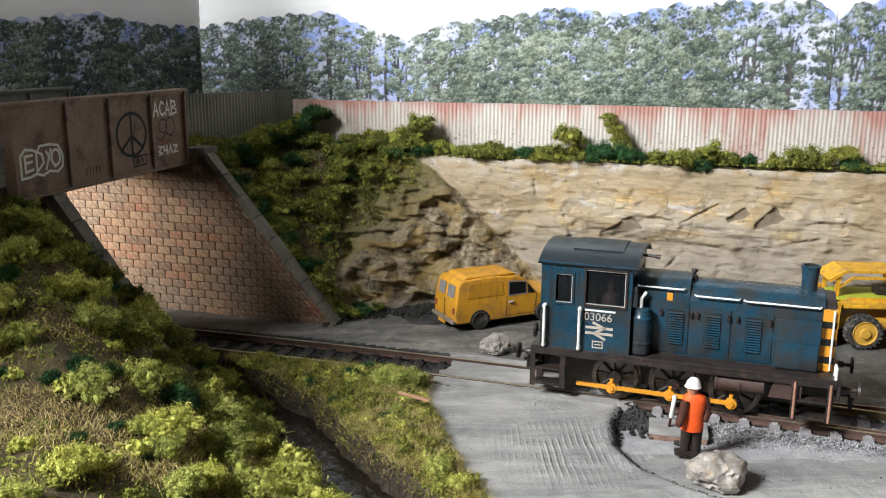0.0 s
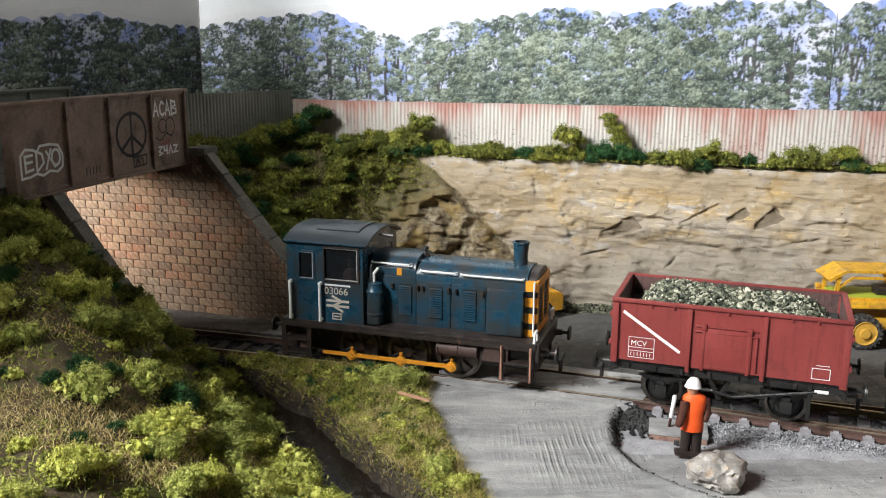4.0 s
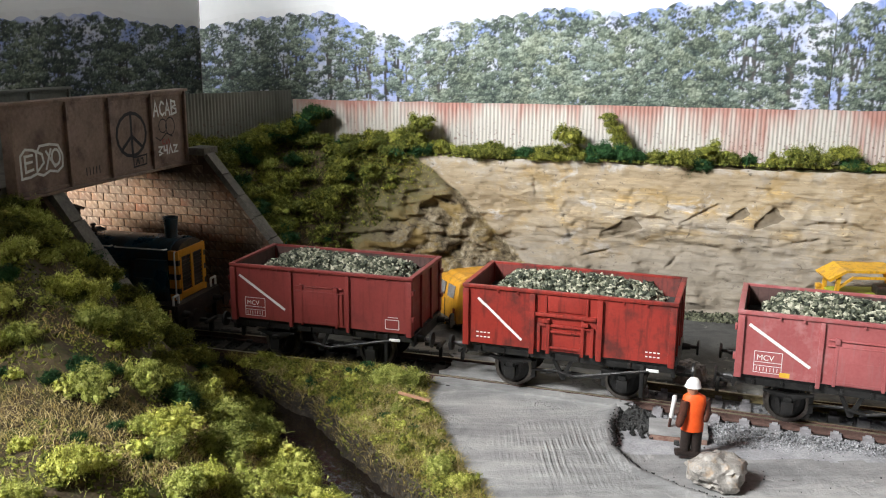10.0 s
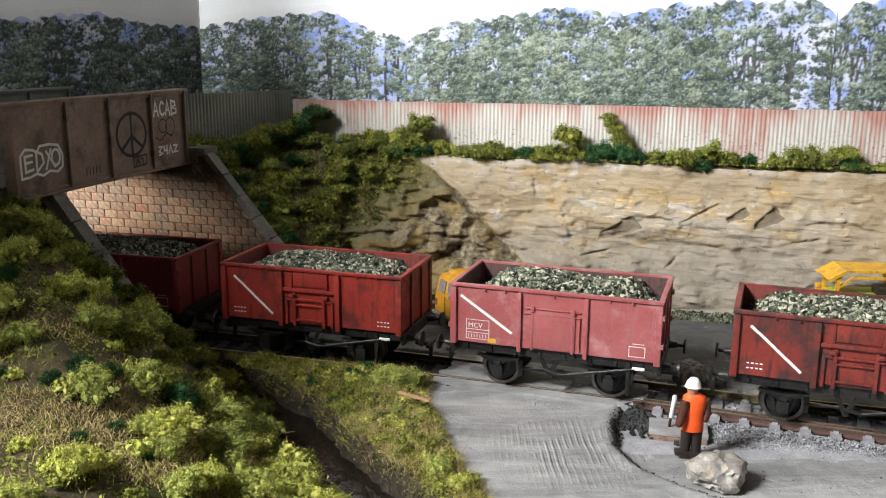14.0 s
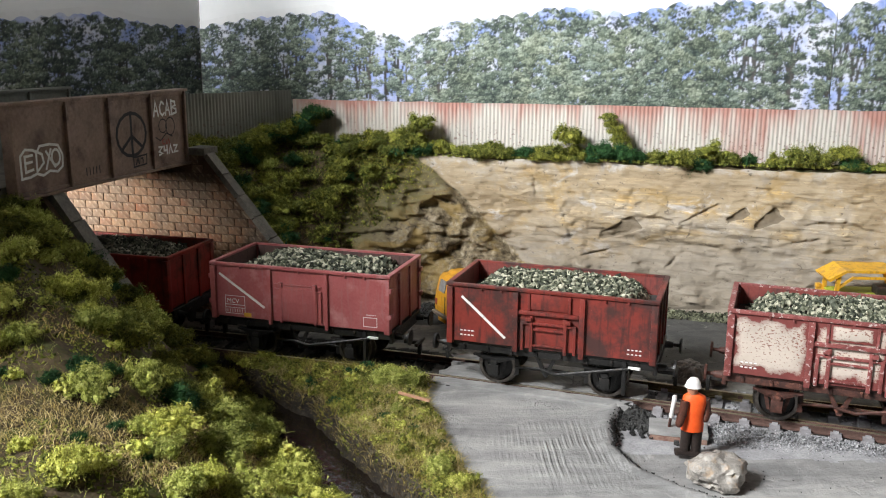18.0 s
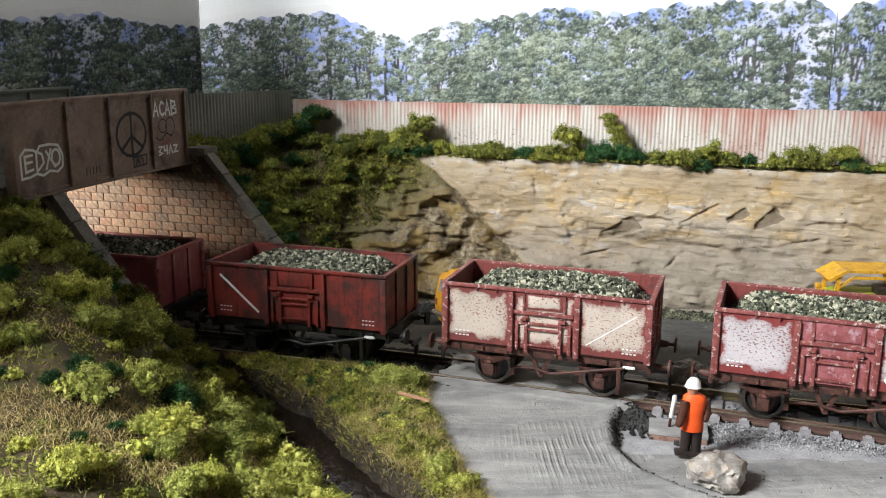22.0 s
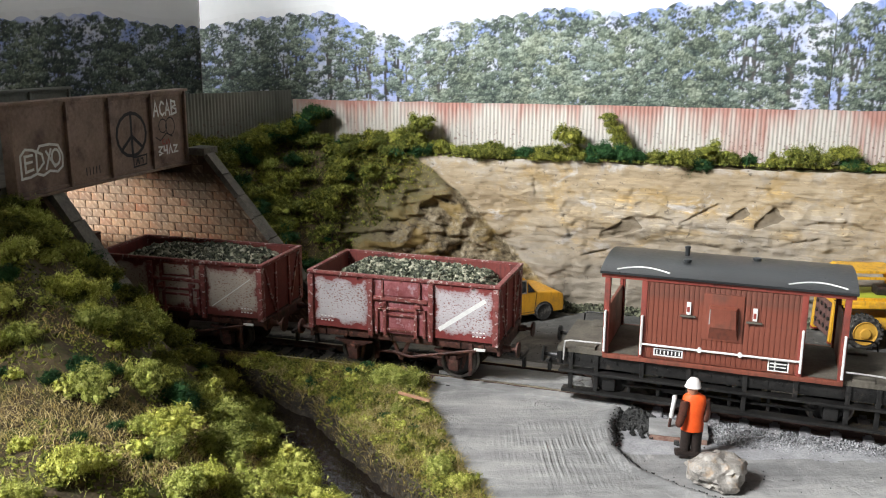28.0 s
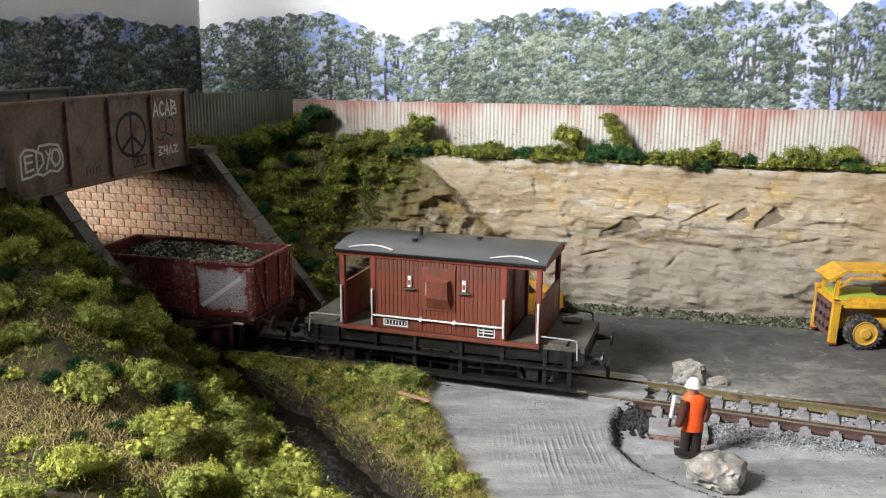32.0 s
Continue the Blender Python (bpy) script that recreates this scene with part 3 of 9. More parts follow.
def ground_height(x, y):
    v = offset_of(x, y)
    z = -1.0 + 0.25 * fnoise(x, y, 14, 1) + 0.5 * fnoise(x, y, 60, 2)
    al, ar = curve_at(APRON_LEFT, y), curve_at(APRON_RIGHT, y)
    near = v < -9.5
    # ground beyond the broken edge of the plaster is lower
    drop = smoothstep(0, 2.5, x - ar + 0.8 * vnoise(x, y, 4, 1)) * near
    rise = smoothstep(18, 60, x - ar) * smoothstep(262, 225, y)
    z = z - 2.3 * drop + 1.0 * drop * rise
    z = z + 0.9 * np.exp(-((x - ar + 1.5) / 2.2) ** 2) * near * (y < 268)
    # track bed
    open_bed = np.maximum(smoothstep(1, -2, x), smoothstep(63, 66, x))
    bed = smoothstep(15, 12, np.abs(v)) * open_bed
    z = z * (1 - bed) + (-3.4 + 0.3 * fnoise(x, y, 5, 3)) * bed
    z = np.where((np.abs(v) < 9.6) & (open_bed < 0.5), -3.2, z)
    # grassy bank between stream and apron
    rb, lb = curve_at(RIGHT_BANK, y), curve_at(LEFT_BANK, y)
    on_bank = smoothstep(2.5, -3.0, x - al + 1.4 * vnoise(x, y, 7, 2)) * smoothstep(-13, -19, v)
    mound = 0.6 + 1.6 * fnoise(x, y, 11, 4) + 2.2 * smoothstep(0, 14, x - rb) * smoothstep(al - 2, al - 14, x)
    z = z * (1 - on_bank) + mound * on_bank
    # stream channel
    dr = x - rb + 1.2 * vnoise(x, y, 6, 5) + 1.0 * fnoise(x, y, 2.6, 4)
    channel = smoothstep(0.8, -3.4, dr) * smoothstep(-15, -18, v)
    z = z * (1 - channel) + (-10.5 + 0.6 * fnoise(x, y, 6, 2)) * channel + 1.3 * fnoise(x, y, 4.5, 3) * channel * (1 - channel) * 4
    # near embankment
    d = (lb - x) * 0.92 + 2.2 * fnoise(x, y, 20, 3)
    h = np.interp(d, [-5, 0, 10, 30, 50, 64, 90, 400], [-10, -9, 0, 21, 43, 55, 58, 60])
    h = h * np.interp(y, [60, 110, 170, 215, 260], [0.30, 0.40, 0.62, 0.86, 1.0]) + 1.6 * fnoise(x, y, 13, 1) * smoothstep(0, 8, d)
    foot = -3.2 + 1.25 * np.maximum(0, -19 - v)
    coping = COPING_TOP[1] + (x - COPING_TOP[0]) * (COPING_TOP[1] - COPING_FOOT[1]) / (COPING_TOP[0] - COPING_FOOT[0])
    behind = np.where(v < -47, coping + 0.5, -50)
    h = np.minimum(h, np.maximum(foot, behind))
    # the cutting under the bridge is kept clear
    h = np.where(((v > -47) & (x < -93)) | (x < -241), -3.3, h)
    return np.where((d > -3) & (v < -14), np.maximum(h, np.where(d > 1, h, z)), z)


def ground_kind(x, y, z):
    v = offset_of(x, y)
    al, ar = curve_at(APRON_LEFT, y), curve_at(APRON_RIGHT, y)
    rb, lb = curve_at(RIGHT_BANK, y), curve_at(LEFT_BANK, y)
    w = 1.4 * vnoise(x, y, 7, 2)
    k = np.zeros(x.shape, int)
    k = np.where(v > 11 + 0.4 * w, 5, k)
    k = np.where((np.abs(v) < 15) & (x < 3 + w), 1, k)
    k = np.where((np.abs(v) < 14) & (x > 64), 4, k)
    k = np.where((v < -9) & (x > ar + 0.5) & (y > 232 - 0.11 * (x - 76) + w), 4, k)
    k = np.where((x < al + w) & (v < -13 + 0.7 * w), 2, k)
    k = np.where((((x < rb - 0.8 + 0.5 * w) | ((z < -0.8 + 0.5 * w) & (x < al - 3) & (x < rb + 4))) & (v < -15)), 3, k)
    k = np.where((x < lb + 0.5 * w) & (v < -14) & (z > -7), 2, k)
    k = np.where((v > -47) & (v < 15) & (x < -90) & (z < -1), 1, k)
    k = np.where((v > 13) & (y > 346 - 0.9 * (x + 10) * (x < -10) + 3 * w) & (x < 6), 1, k)
    return k


def axis(*spans):
    out = []
    for a, b, step in spans:
        out.append(np.arange(a, b, step))
    return np.concatenate(out)


def ground():
    gx = axis((-760, -260, 20), (-260, -130, 3), (-130, 190, 1.25), (190, 330, 5), (330, 901, 20))
    gy = axis((-60, 60, 20), (60, 120, 3), (120, 385, 1.25), (385, 460, 6), (460, 601, 20))
    x, y = np.meshgrid(gx, gy)
    z = ground_height(x, y)
    n, m = len(gx), len(gy)
    i = np.arange(m - 1)[:, None] * n + np.arange(n - 1)[None, :]
    quads = np.stack([i, i + 1, i + n + 1, i + n], -1).reshape(-1, 4)
    cx, cy = (x[:-1, :-1] + 0.6).ravel(), (y[:-1, :-1] + 0.6).ravel()
    mats = ground_kind(cx, cy, z[:-1, :-1].ravel())
    mesh_from("ground", np.stack([x, y, z], -1).reshape(-1, 3), quads, [M_ROAD, M_GRAVEL_DARK, M_SOIL, M_MUD, M_GRAVEL_GREY, M_ROAD_FAR], mats, 180,
              kind="structure", label="grey plastered quarry floor with grassy banks and a stream bed", category="ground")
    tagged(part("baseboard", bx(-760, -60, -40, 900, 600, -14), M_PLY), "plywood baseboard under the model landscape", "baseboard", kind="structure")
    # water
    ys = np.arange(120, 305, 2.5)
    vs, fs = [], []
    for yy in ys:
        a, b = curve_at(LEFT_BANK, yy) - 8, curve_at(RIGHT_BANK, yy) + 3
        for k in range(7):
            vs.append((a + (b - a) * k / 6, yy, -7.6))
    for r in range(len(ys) - 1):
        for k in range(6):
            q = r * 7 + k
            fs.append((q, q + 1, q + 8, q + 7))
    mesh_from("water", np.array(vs), fs, M_WATER, smooth=180, kind="structure", label="dark rippled resin stream water", category="water")


ground()


# ---- quarry face and far hillside ----
def top_line(x):
    """Front edge of the ledge under the fence."""
    return 404 - 0.22 * (x + 10)


def foot_line(x):
    return np.interp(x, [-60, -44, -20, -6, 30, 62, 108, 148, 260, 420], [352, 356, 366, 372, 374, 370, 359, 350.5, 324, 288])


SLUMP = []


def cliff():
    us = np.arange(-62, 330, 0.75)
    ws = np.linspace(0, 1, 130)
    u, w = np.meshgrid(us, ws)
    fy, ty = foot_line(u), top_line(u)
    # left of a slanting gully the hill has slumped forward in rounded lobes
    gully = u - (-12 + 62 * (1 - w))
    lean = smoothstep(5, -4, gully + 2.0 * vnoise(u, w * 60, 9, 3))
    frac = lean * w ** 1.35 + (1 - lean) * (w ** 0.9 - 0.07 * np.sin(np.pi * w))
    y = fy + (ty - fy) * np.clip(frac, 0, 1.1)
    top = 59.5 + 0.9 * fnoise(u, u * 0, 16, 2) + 0.9 * np.maximum(0, vnoise(u, u * 0, 5.5, 3)) - 0.008 * (u - 60)
    z = -1.5 + (top + 1.5) * w
    # strata ledges and knocks
    zz = z + 0.06 * u
    ledge = fnoise(u * 0.35, zz * 0.8, 14, 4, 3) * 3.0 + fnoise(u * 0.25, zz, 8, 1, 4) * 1.1 + fnoise(u * 0.5, zz * 2.2, 5, 3, 3) * 0.9 + 0.5 * fnoise(u, zz, 3, 2, 2)
    fold = zz * 0.9 + 0.55 * u
    saw = zz / 8.5 + 0.9 * fnoise(u * 0.5, zz * 0.6, 22, 5, 3)
    saw = saw - np.floor(saw)
    ledge = ledge + 1.4 * np.exp(-((w - 0.97) / 0.035) ** 2) * (0.5 + vnoise(u, u * 0, 6, 1)) + 1.2 * (saw - 0.5) * (0.4 + 1.1 * vnoise(u, zz, 27, 2)) + 0.9 * np.maximum(0, fnoise(u * 0.8, zz * 1.4, 7, 0, 3) - 0.12) * 3.0
    lobes = (1 - np.abs(fnoise(u * 0.8 - 0.4 * zz, fold, 13, 4, 3)) * 2.2) * 3.8 + fnoise(u, zz, 6, 2, 3) * 1.4
    # folds that run down to the gully, and level crevices
    lobes = lobes + 2.4 * (0.5 - np.abs(fnoise(u * 0.5 + zz * 0.75, zz * 1.5 - u * 0.2, 12, 1, 4)) * 2.4) - 2.2 * np.exp(-(fnoise(u * 0.35, zz * 1.2, 13, 5, 3) / 0.07) ** 2) + 0.8 * fnoise(u, zz, 2.6, 4, 2)
    low = smoothstep(20, 3, z) * (3.2 * np.abs(fnoise(u, z, 15, 5, 3)) + 0.8)
    shelf = 20.5 + 2.5 * vnoise(u, u * 0, 24, 1) + 0.05 * u * 0
    low = low + smoothstep(shelf + 0.8, shelf - 1.6, z) * (2.2 + 1.6 * vnoise(u, u * 0, 11, 3)) + 2.4 * np.maximum(0, fnoise(u * 0.6, z * 1.3, 11, 2, 3)) * smoothstep(30, 16, z)
    edge = np.sin(np.pi * np.clip(w, 0, 1)) ** 0.4
    trench = 2.6 * np.exp(-((gully - 3.0) / 3.0) ** 2)
    y = y - (ledge * (1 - lean) + lobes * lean + low * (1 - 0.4 * lean) - trench) * edge
    z = z + 0.5 * fnoise(u, y + 3 * z, 6, 2) * (w > 0.02)
    # flaked scars and cracks: place along and up, length, width, slope in degrees
    scar = np.zeros(u.shape)
    for su, sz, ln, wd, ang in ((76, 32.5, 9, 3.0, 24), (123, 40, 5, 1.6, 28), (135, 39, 6.5, 2.6, 30), (108, 40, 11, 0.5, 26), (54, 33, 8, 0.5, -72), (40, 50, 5, 0.5, -80), (97, 20, 5, 0.7, 40), (118, 20, 4, 0.9, 15), (150, 31, 7, 0.6, 8), (66, 22, 7, 0.6, 12)):
        c, s = math.cos(radians(ang)), math.sin(radians(ang))
        a, b = (u - su) * c + (z - sz) * s, -(u - su) * s + (z - sz) * c
        d = np.maximum(np.abs(a) / ln, np.sqrt((a / ln) ** 2 * 0.5 + (b / (wd * (1.0 + 0.45 * a / ln))) ** 2)) + 0.22 * fnoise(u, z, 4, 4)
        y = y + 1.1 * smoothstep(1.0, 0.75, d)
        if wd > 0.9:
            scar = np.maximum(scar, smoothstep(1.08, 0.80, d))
    # ledge that runs back to the fence
    for back, up in ((3.0, 1.0), (9.0, 1.4), (20.0, 1.6)):
        y = np.vstack([y, ty[-1:] + back])
        z = np.vstack([z, 0 * top[-1:] + top[-1:] + up])
        u = np.vstack([u, us[None, :]])
    m, n = y.shape
    i = np.arange(m - 1)[:, None] * n + np.arange(n - 1)[None, :]
    quads = np.stack([i, i + 1, i + n + 1, i + n], -1).reshape(-1, 4)
    mats = (np.arange(m - 1)[:, None] >= 129) * np.ones((1, n - 1), int)
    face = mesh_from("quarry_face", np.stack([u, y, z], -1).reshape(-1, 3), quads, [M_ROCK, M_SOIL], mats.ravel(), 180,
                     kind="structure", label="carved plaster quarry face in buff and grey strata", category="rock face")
    # bare earth: all of the slump, and a band along the gully
    bare = np.clip(lean + 0.8 * np.exp(-((gully - 1.0) / 5.0) ** 2) * smoothstep(1.0, 0.7, w), 0, 1) * smoothstep(0.0, 0.12, w)
    face.data.attributes.new("slump", "FLOAT", "POINT").data.foreach_set("value", np.vstack([bare, np.zeros((3, n))]).ravel())
    SLUMP.append((u[:130].ravel(), y[:130].ravel(), z[:130].ravel(), lean.ravel()))
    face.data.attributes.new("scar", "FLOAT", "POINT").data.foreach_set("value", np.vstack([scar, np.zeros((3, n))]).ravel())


cliff()
WALL_A, WALL_DIR = np.array([-44.0, 343.3]), np.array([-0.9566, 0.2916])
WALL_N = np.array([0.2916, 0.9566])


def far_hill_height(x, y):
    """The planted slope behind the far wing wall, up to the fences."""
    wall = 343.3 - 0.3048 * (x + 44) + 3
    foot = np.where(x < -44, wall, foot_line(x))
    low = np.interp(x, [-110, -99, -44, 40], [64, 62, -2, -2])
    up = np.clip((y - foot) / np.maximum(top_line(np.minimum(x, 0)) - 2 - foot, 5), 0, 1)
    h = low + (64 - low) * up ** 0.8
    return h + 2.0 * fnoise(x, y, 15, 3) * smoothstep(0, 0.15, up) * smoothstep(1, 0.9, up)


def far_hill():
    gx, gy = np.arange(-135, -40, 1.5), np.arange(340, 452, 1.5)
    x, y = np.meshgrid(gx, gy)
    z = far_hill_height(x, y) - 5 * smoothstep(-56, -41, x)
    keep = (y - (343.3 - 0.3048 * (x + 44))) > 2.0
    n, m = len(gx), len(gy)
    i = np.arange(m - 1)[:, None] * n + np.arange(n - 1)[None, :]
    quads = np.stack([i, i + 1, i + n + 1, i + n], -1)
    ok = keep[:-1, :-1] & keep[1:, 1:] & keep[:-1, 1:]
    mesh_from("hillside", np.stack([x, y, z], -1).reshape(-1, 3), quads[ok], [M_SOIL], None, 180, kind="structure", label="earthy planted hillside above the wing wall", category="hillside")


far_hill()


# ---- fences, backscene ----
def corrugated(name, a, b, z0, z1, material, pitch, depth, label):
    a, b = np.array(a, float), np.array(b, float)
    length = np.hypot(*(b - a))
    d = (b - a) / length
    nrm = np.array([d[1], -d[0]])
    steps = int(length / (pitch / 6))
    t = np.linspace(0, length, steps + 1)
    wave = depth * 0.5 * np.sin(2 * np.pi * t / pitch)
    vs, fs = [], []
    lip = 0.25 * vnoise(t, t * 0, 9, 3)
    for back in (0.0, -0.5):
        for zz in (z0, z1):
            p = a[None] + d[None] * t[:, None] + nrm[None] * (wave + back)[:, None]
            vs.append(np.column_stack([p, np.full(len(t), zz) + (lip if zz == z1 else 0)]))
    k = len(t)
    for i in range(steps):
        fs += [(i, i + 1, k + i + 1, k + i), (2 * k + i, 3 * k + i, 3 * k + i + 1, 2 * k + i + 1), (k + i, k + i + 1, 3 * k + i + 1, 3 * k + i)]
    fence = thing(name, label, "fence")
    mesh_from("sheeting", np.vstack(vs), fs, material, None, 60, parent=fence)
    for s in np.arange(4, length, 24):
        p = a + d * s - nrm * 2.6
        part("post", bx(p[0] - 0.9, p[1] - 0.9, z0 - 4, p[0] + 0.9, p[1] + 0.9, z1 - 1.5), M_SLEEPER, fence)
    return fence


corrugated("corrugated_fence", (-72, 430), (330, 341), 56, 83.4, M_FENCE_RED, 1.75, 0.22, "white corrugated sheet fence with rusty red streaks")
corrugated("corrugated_fence", (-110, 385), (-72.5, 430), 58, 88.0, M_FENCE_GREY, 1.75, 0.4, "weathered grey corrugated sheet fence on the hill")

CORNER = (-120.0, 452.0)
BACK_DIR = (0.9766, -0.2149)
LEFT_DIR = (-0.75, -0.6614)


CROWNS = ([-129, -97, -80, -50, -25, 0, 18, 44, 66, 91, 105, 122, 150, 178, 206, 230, 285, 292, 293, 300, 312, 420],
          [116.5, 117, 119, 121.5, 117, 116, 119, 122, 123.5, 114.5, 111, 118, 121, 125, 122, 127, 127.5, 121, 120, 126.5, 128, 128])


def crown_line(s):
    """The cut upper edge of the print, tree by tree."""
    return np.interp(s, *CROWNS) - 0.4 + 1.5 * np.abs(np.sin(s * 0.36 + 1.5 * vnoise(s, s * 0, 25, 2))) + 0.8 * vnoise(s, s * 0, 5, 4) + 0.5 * vnoise(s, s * 0, 1.6, 1)


def wood_print(s0, length, rs):
    """A printed photograph of a wood, 0.4 mm to the cell: sky, trunks, then tree after tree of leaf clumps, each dark below and pale above."""
    cell = 0.4
    w, h = int(length / cell) + 2, 182
    s, z = np.meshgrid(s0 + np.arange(w) * cell, 60 + np.arange(h) * cell)
    blue = np.clip(0.42 + 0.9 * fnoise(s, z, 13, 3) + 0.3 * vnoise(s, z, 2.6, 1), 0, 1)[..., None]
    low = smoothstep(92, 80, z)[..., None] * 0.5
    img = np.array([0.70, 0.73, 0.82]) * (1 - blue) + np.array([0.28, 0.38, 0.76]) * blue
    img = img * (1 - low) + np.array([0.58, 0.60, 0.70]) * low

    def dense_at(x):
        return smoothstep(118, 142, x) * (1 - 0.75 * smoothstep(246, 262, x) * smoothstep(330, 312, x)) + 0.60 * smoothstep(66, 36, x)

    def stroke(x0, z0, x1, z1, wide, tone):
        for k in np.linspace(0, 1, int(abs(z1 - z0) / cell) + 2):
            x = x0 + (x1 - x0) * k + 0.4 * math.sin(7 * k + x0)
            j0 = int((x - wide * (1.1 - 0.7 * k) - s0) / cell)
            j1 = int((x + wide * (1.1 - 0.7 * k) - s0) / cell) + 1
            i = int((z0 + (z1 - z0) * k - 60) / cell)
            if 0 <= j0 < w and 0 <= i < h:
                img[i, j0:max(j1, j0 + 1)] = tone

    # trees from the far row to the near one; a bush layer closes the foot
    dabs = []
    # the dim leafage that closes the wood behind its trees
    n = int(length * 110)
    sx = s0 + rs.random(n) * length
    sz = 66 + rs.random(n) * (np.interp(sx, *CROWNS) - 67)
    keep = rs.random(n) < 0.06 + 0.94 * dense_at(sx) * np.where(sx < 70, smoothstep(80, 104, sz), 1.0) * (0.75 + 0.25 * vnoise(sx, sz, 5, 2))
    dabs.append(np.column_stack([sx, sz, 0.21 + 0.12 * vnoise(sx, sz, 4, 1) + rs.normal(0, 0.07, n), np.zeros(n), rs.uniform(0.3, 0.6, n)])[keep])
    for row, (gap, reach, half) in enumerate(((4.5, 0.86, 5.5), (7.0, 1.0, 5.6), (4.0, 0.42, 4.2))):
        for c in np.arange(s0 - 4, s0 + length + 4, gap):
            c = c + rs.uniform(-0.3, 0.3) * gap
            d = float(dense_at(c))
            if row != 1 and rs.random() > 0.30 + 0.75 * d:
                continue
            top = float(np.interp(c, *CROWNS)) + 0.8
            base = 71.0
            tall = (top - base) * (reach * rs.uniform(0.92, 1.0) if row == 1 else reach * rs.uniform(0.8, 1.05))
            tone = np.array([0.055, 0.052, 0.05]) * rs.uniform(0.6, 1.7)
            if row < 2 and rs.random() > 0.8 * d:
                stroke(c, base, c + rs.uniform(-1.5, 1.5), base + 0.8 * tall, rs.uniform(0.3, 0.55), tone)
                for _ in range(5):
                    f = rs.uniform(0.3, 0.6)
                    stroke(c, base + f * tall, c + rs.uniform(-5, 5), base + (f + 0.3) * tall, 0.22, tone)
            shade = rs.uniform(0.86, 1.14)
            warm = rs.uniform(-0.02, 0.03)
            # boughs, the upper ones first, so that the lit head of each stands before the dark underside of the one above
            boughs = []
            for _ in range(int((26 if row < 2 else 12) * (0.50 + 0.6 * d))):
                u = rs.uniform(0.26 - 0.2 * d, 0.97) if row < 2 else rs.uniform(0.0, 0.95)
                wide = half * math.sin(math.pi * min(0.93, 0.12 + 0.80 * u)) ** 0.5
                bx_, bz = c + rs.uniform(-1, 1) * wide, base + u * tall
                big = rs.uniform(1.2, 2.7) * (1.0 if row < 2 else 0.9)
                boughs.append((min(bz, float(np.interp(bx_, *CROWNS)) - 0.4 * big), bx_, big, rs.normal(0, 0.05)))
            for bz, bx_, big, tone_ in sorted(boughs, reverse=True):
                n = int(40 * big)
                a, q = rs.uniform(0, 2 * np.pi, n), rs.random(n) ** 0.6
                dx, dz = np.cos(a) * q * big * 1.2, np.sin(a) * q * big * 0.8
                light = 0.41 + 0.19 * dz / (0.8 * big) - 0.05 * dx / big + rs.normal(0, 0.17, n) + tone_ + 0.10 * ((bz - base) / tall - 0.5)
                dabs.append(np.column_stack([bx_ + dx, bz + dz, np.clip(light, 0.0, 1.0) * shade, np.full(n, warm), rs.uniform(0.22, 0.50, n)]))
    for c in np.arange(s0, s0 + length, 0.55):
        edge = float(crown_line(np.array([c]))[0])
        for _ in range(4):
            rr, n = rs.uniform(0.5, 1.2), 9
            cz, cx = edge - 0.4 - rs.random() ** 1.5 * 9.0, c + rs.uniform(-0.6, 0.6)
            if vnoise(np.array([cx]), np.array([cz]), 4.0, 3)[0] < -0.15:
                continue
            light = 0.42 + rs.normal(0, 0.10) + rs.normal(0, 0.13, n) + 0.10 * math.sin(cx * 0.8)
            dabs.append(np.column_stack([cx + rs.normal(0, 0.5, n) * rr, cz + rs.normal(0, 0.4, n) * rr, np.clip(light, 0, 1), np.zeros(n), rs.uniform(0.22, 0.5, n)]))
    dabs = np.vstack(dabs)
    # shade near the corner and glare mid-board, put into the printed tones
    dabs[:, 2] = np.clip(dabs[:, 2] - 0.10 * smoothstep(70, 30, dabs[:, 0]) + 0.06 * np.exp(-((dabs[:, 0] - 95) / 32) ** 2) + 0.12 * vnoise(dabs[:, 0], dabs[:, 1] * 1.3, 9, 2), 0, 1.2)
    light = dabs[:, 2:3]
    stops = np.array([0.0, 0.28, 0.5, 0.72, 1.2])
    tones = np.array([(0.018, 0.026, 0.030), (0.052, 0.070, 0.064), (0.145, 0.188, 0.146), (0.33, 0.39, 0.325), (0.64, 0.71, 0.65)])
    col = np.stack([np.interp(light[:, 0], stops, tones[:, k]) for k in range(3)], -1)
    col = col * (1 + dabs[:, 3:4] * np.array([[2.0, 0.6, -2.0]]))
    cj, ci, ra = (dabs[:, 0] - s0) / cell, (dabs[:, 1] - 60) / cell, dabs[:, 4] / cell
    order, ii, jj = [], [], []
    for di in range(-2, 3):
        for dj in range(-2, 3):
            hit = np.nonzero((di / 0.8) ** 2 + dj ** 2 <= ra ** 2)[0]
            i, j = (ci[hit] + di).astype(int), (cj[hit] + dj).astype(int)
            good = (i >= 0) & (i < h) & (j >= 0) & (j < w)
            order.append(hit[good])
            ii.append(i[good])
            jj.append(j[good])
    order, ii, jj = np.concatenate(order), np.concatenate(ii), np.concatenate(jj)
    o = np.argsort(order, kind="stable")
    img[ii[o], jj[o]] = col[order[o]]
    # the slight softness of an enlarged photograph
    for axis_ in (0, 1):
        img = 0.12 * np.roll(img, 1, axis_) + 0.76 * img + 0.12 * np.roll(img, -1, axis_)
    return img


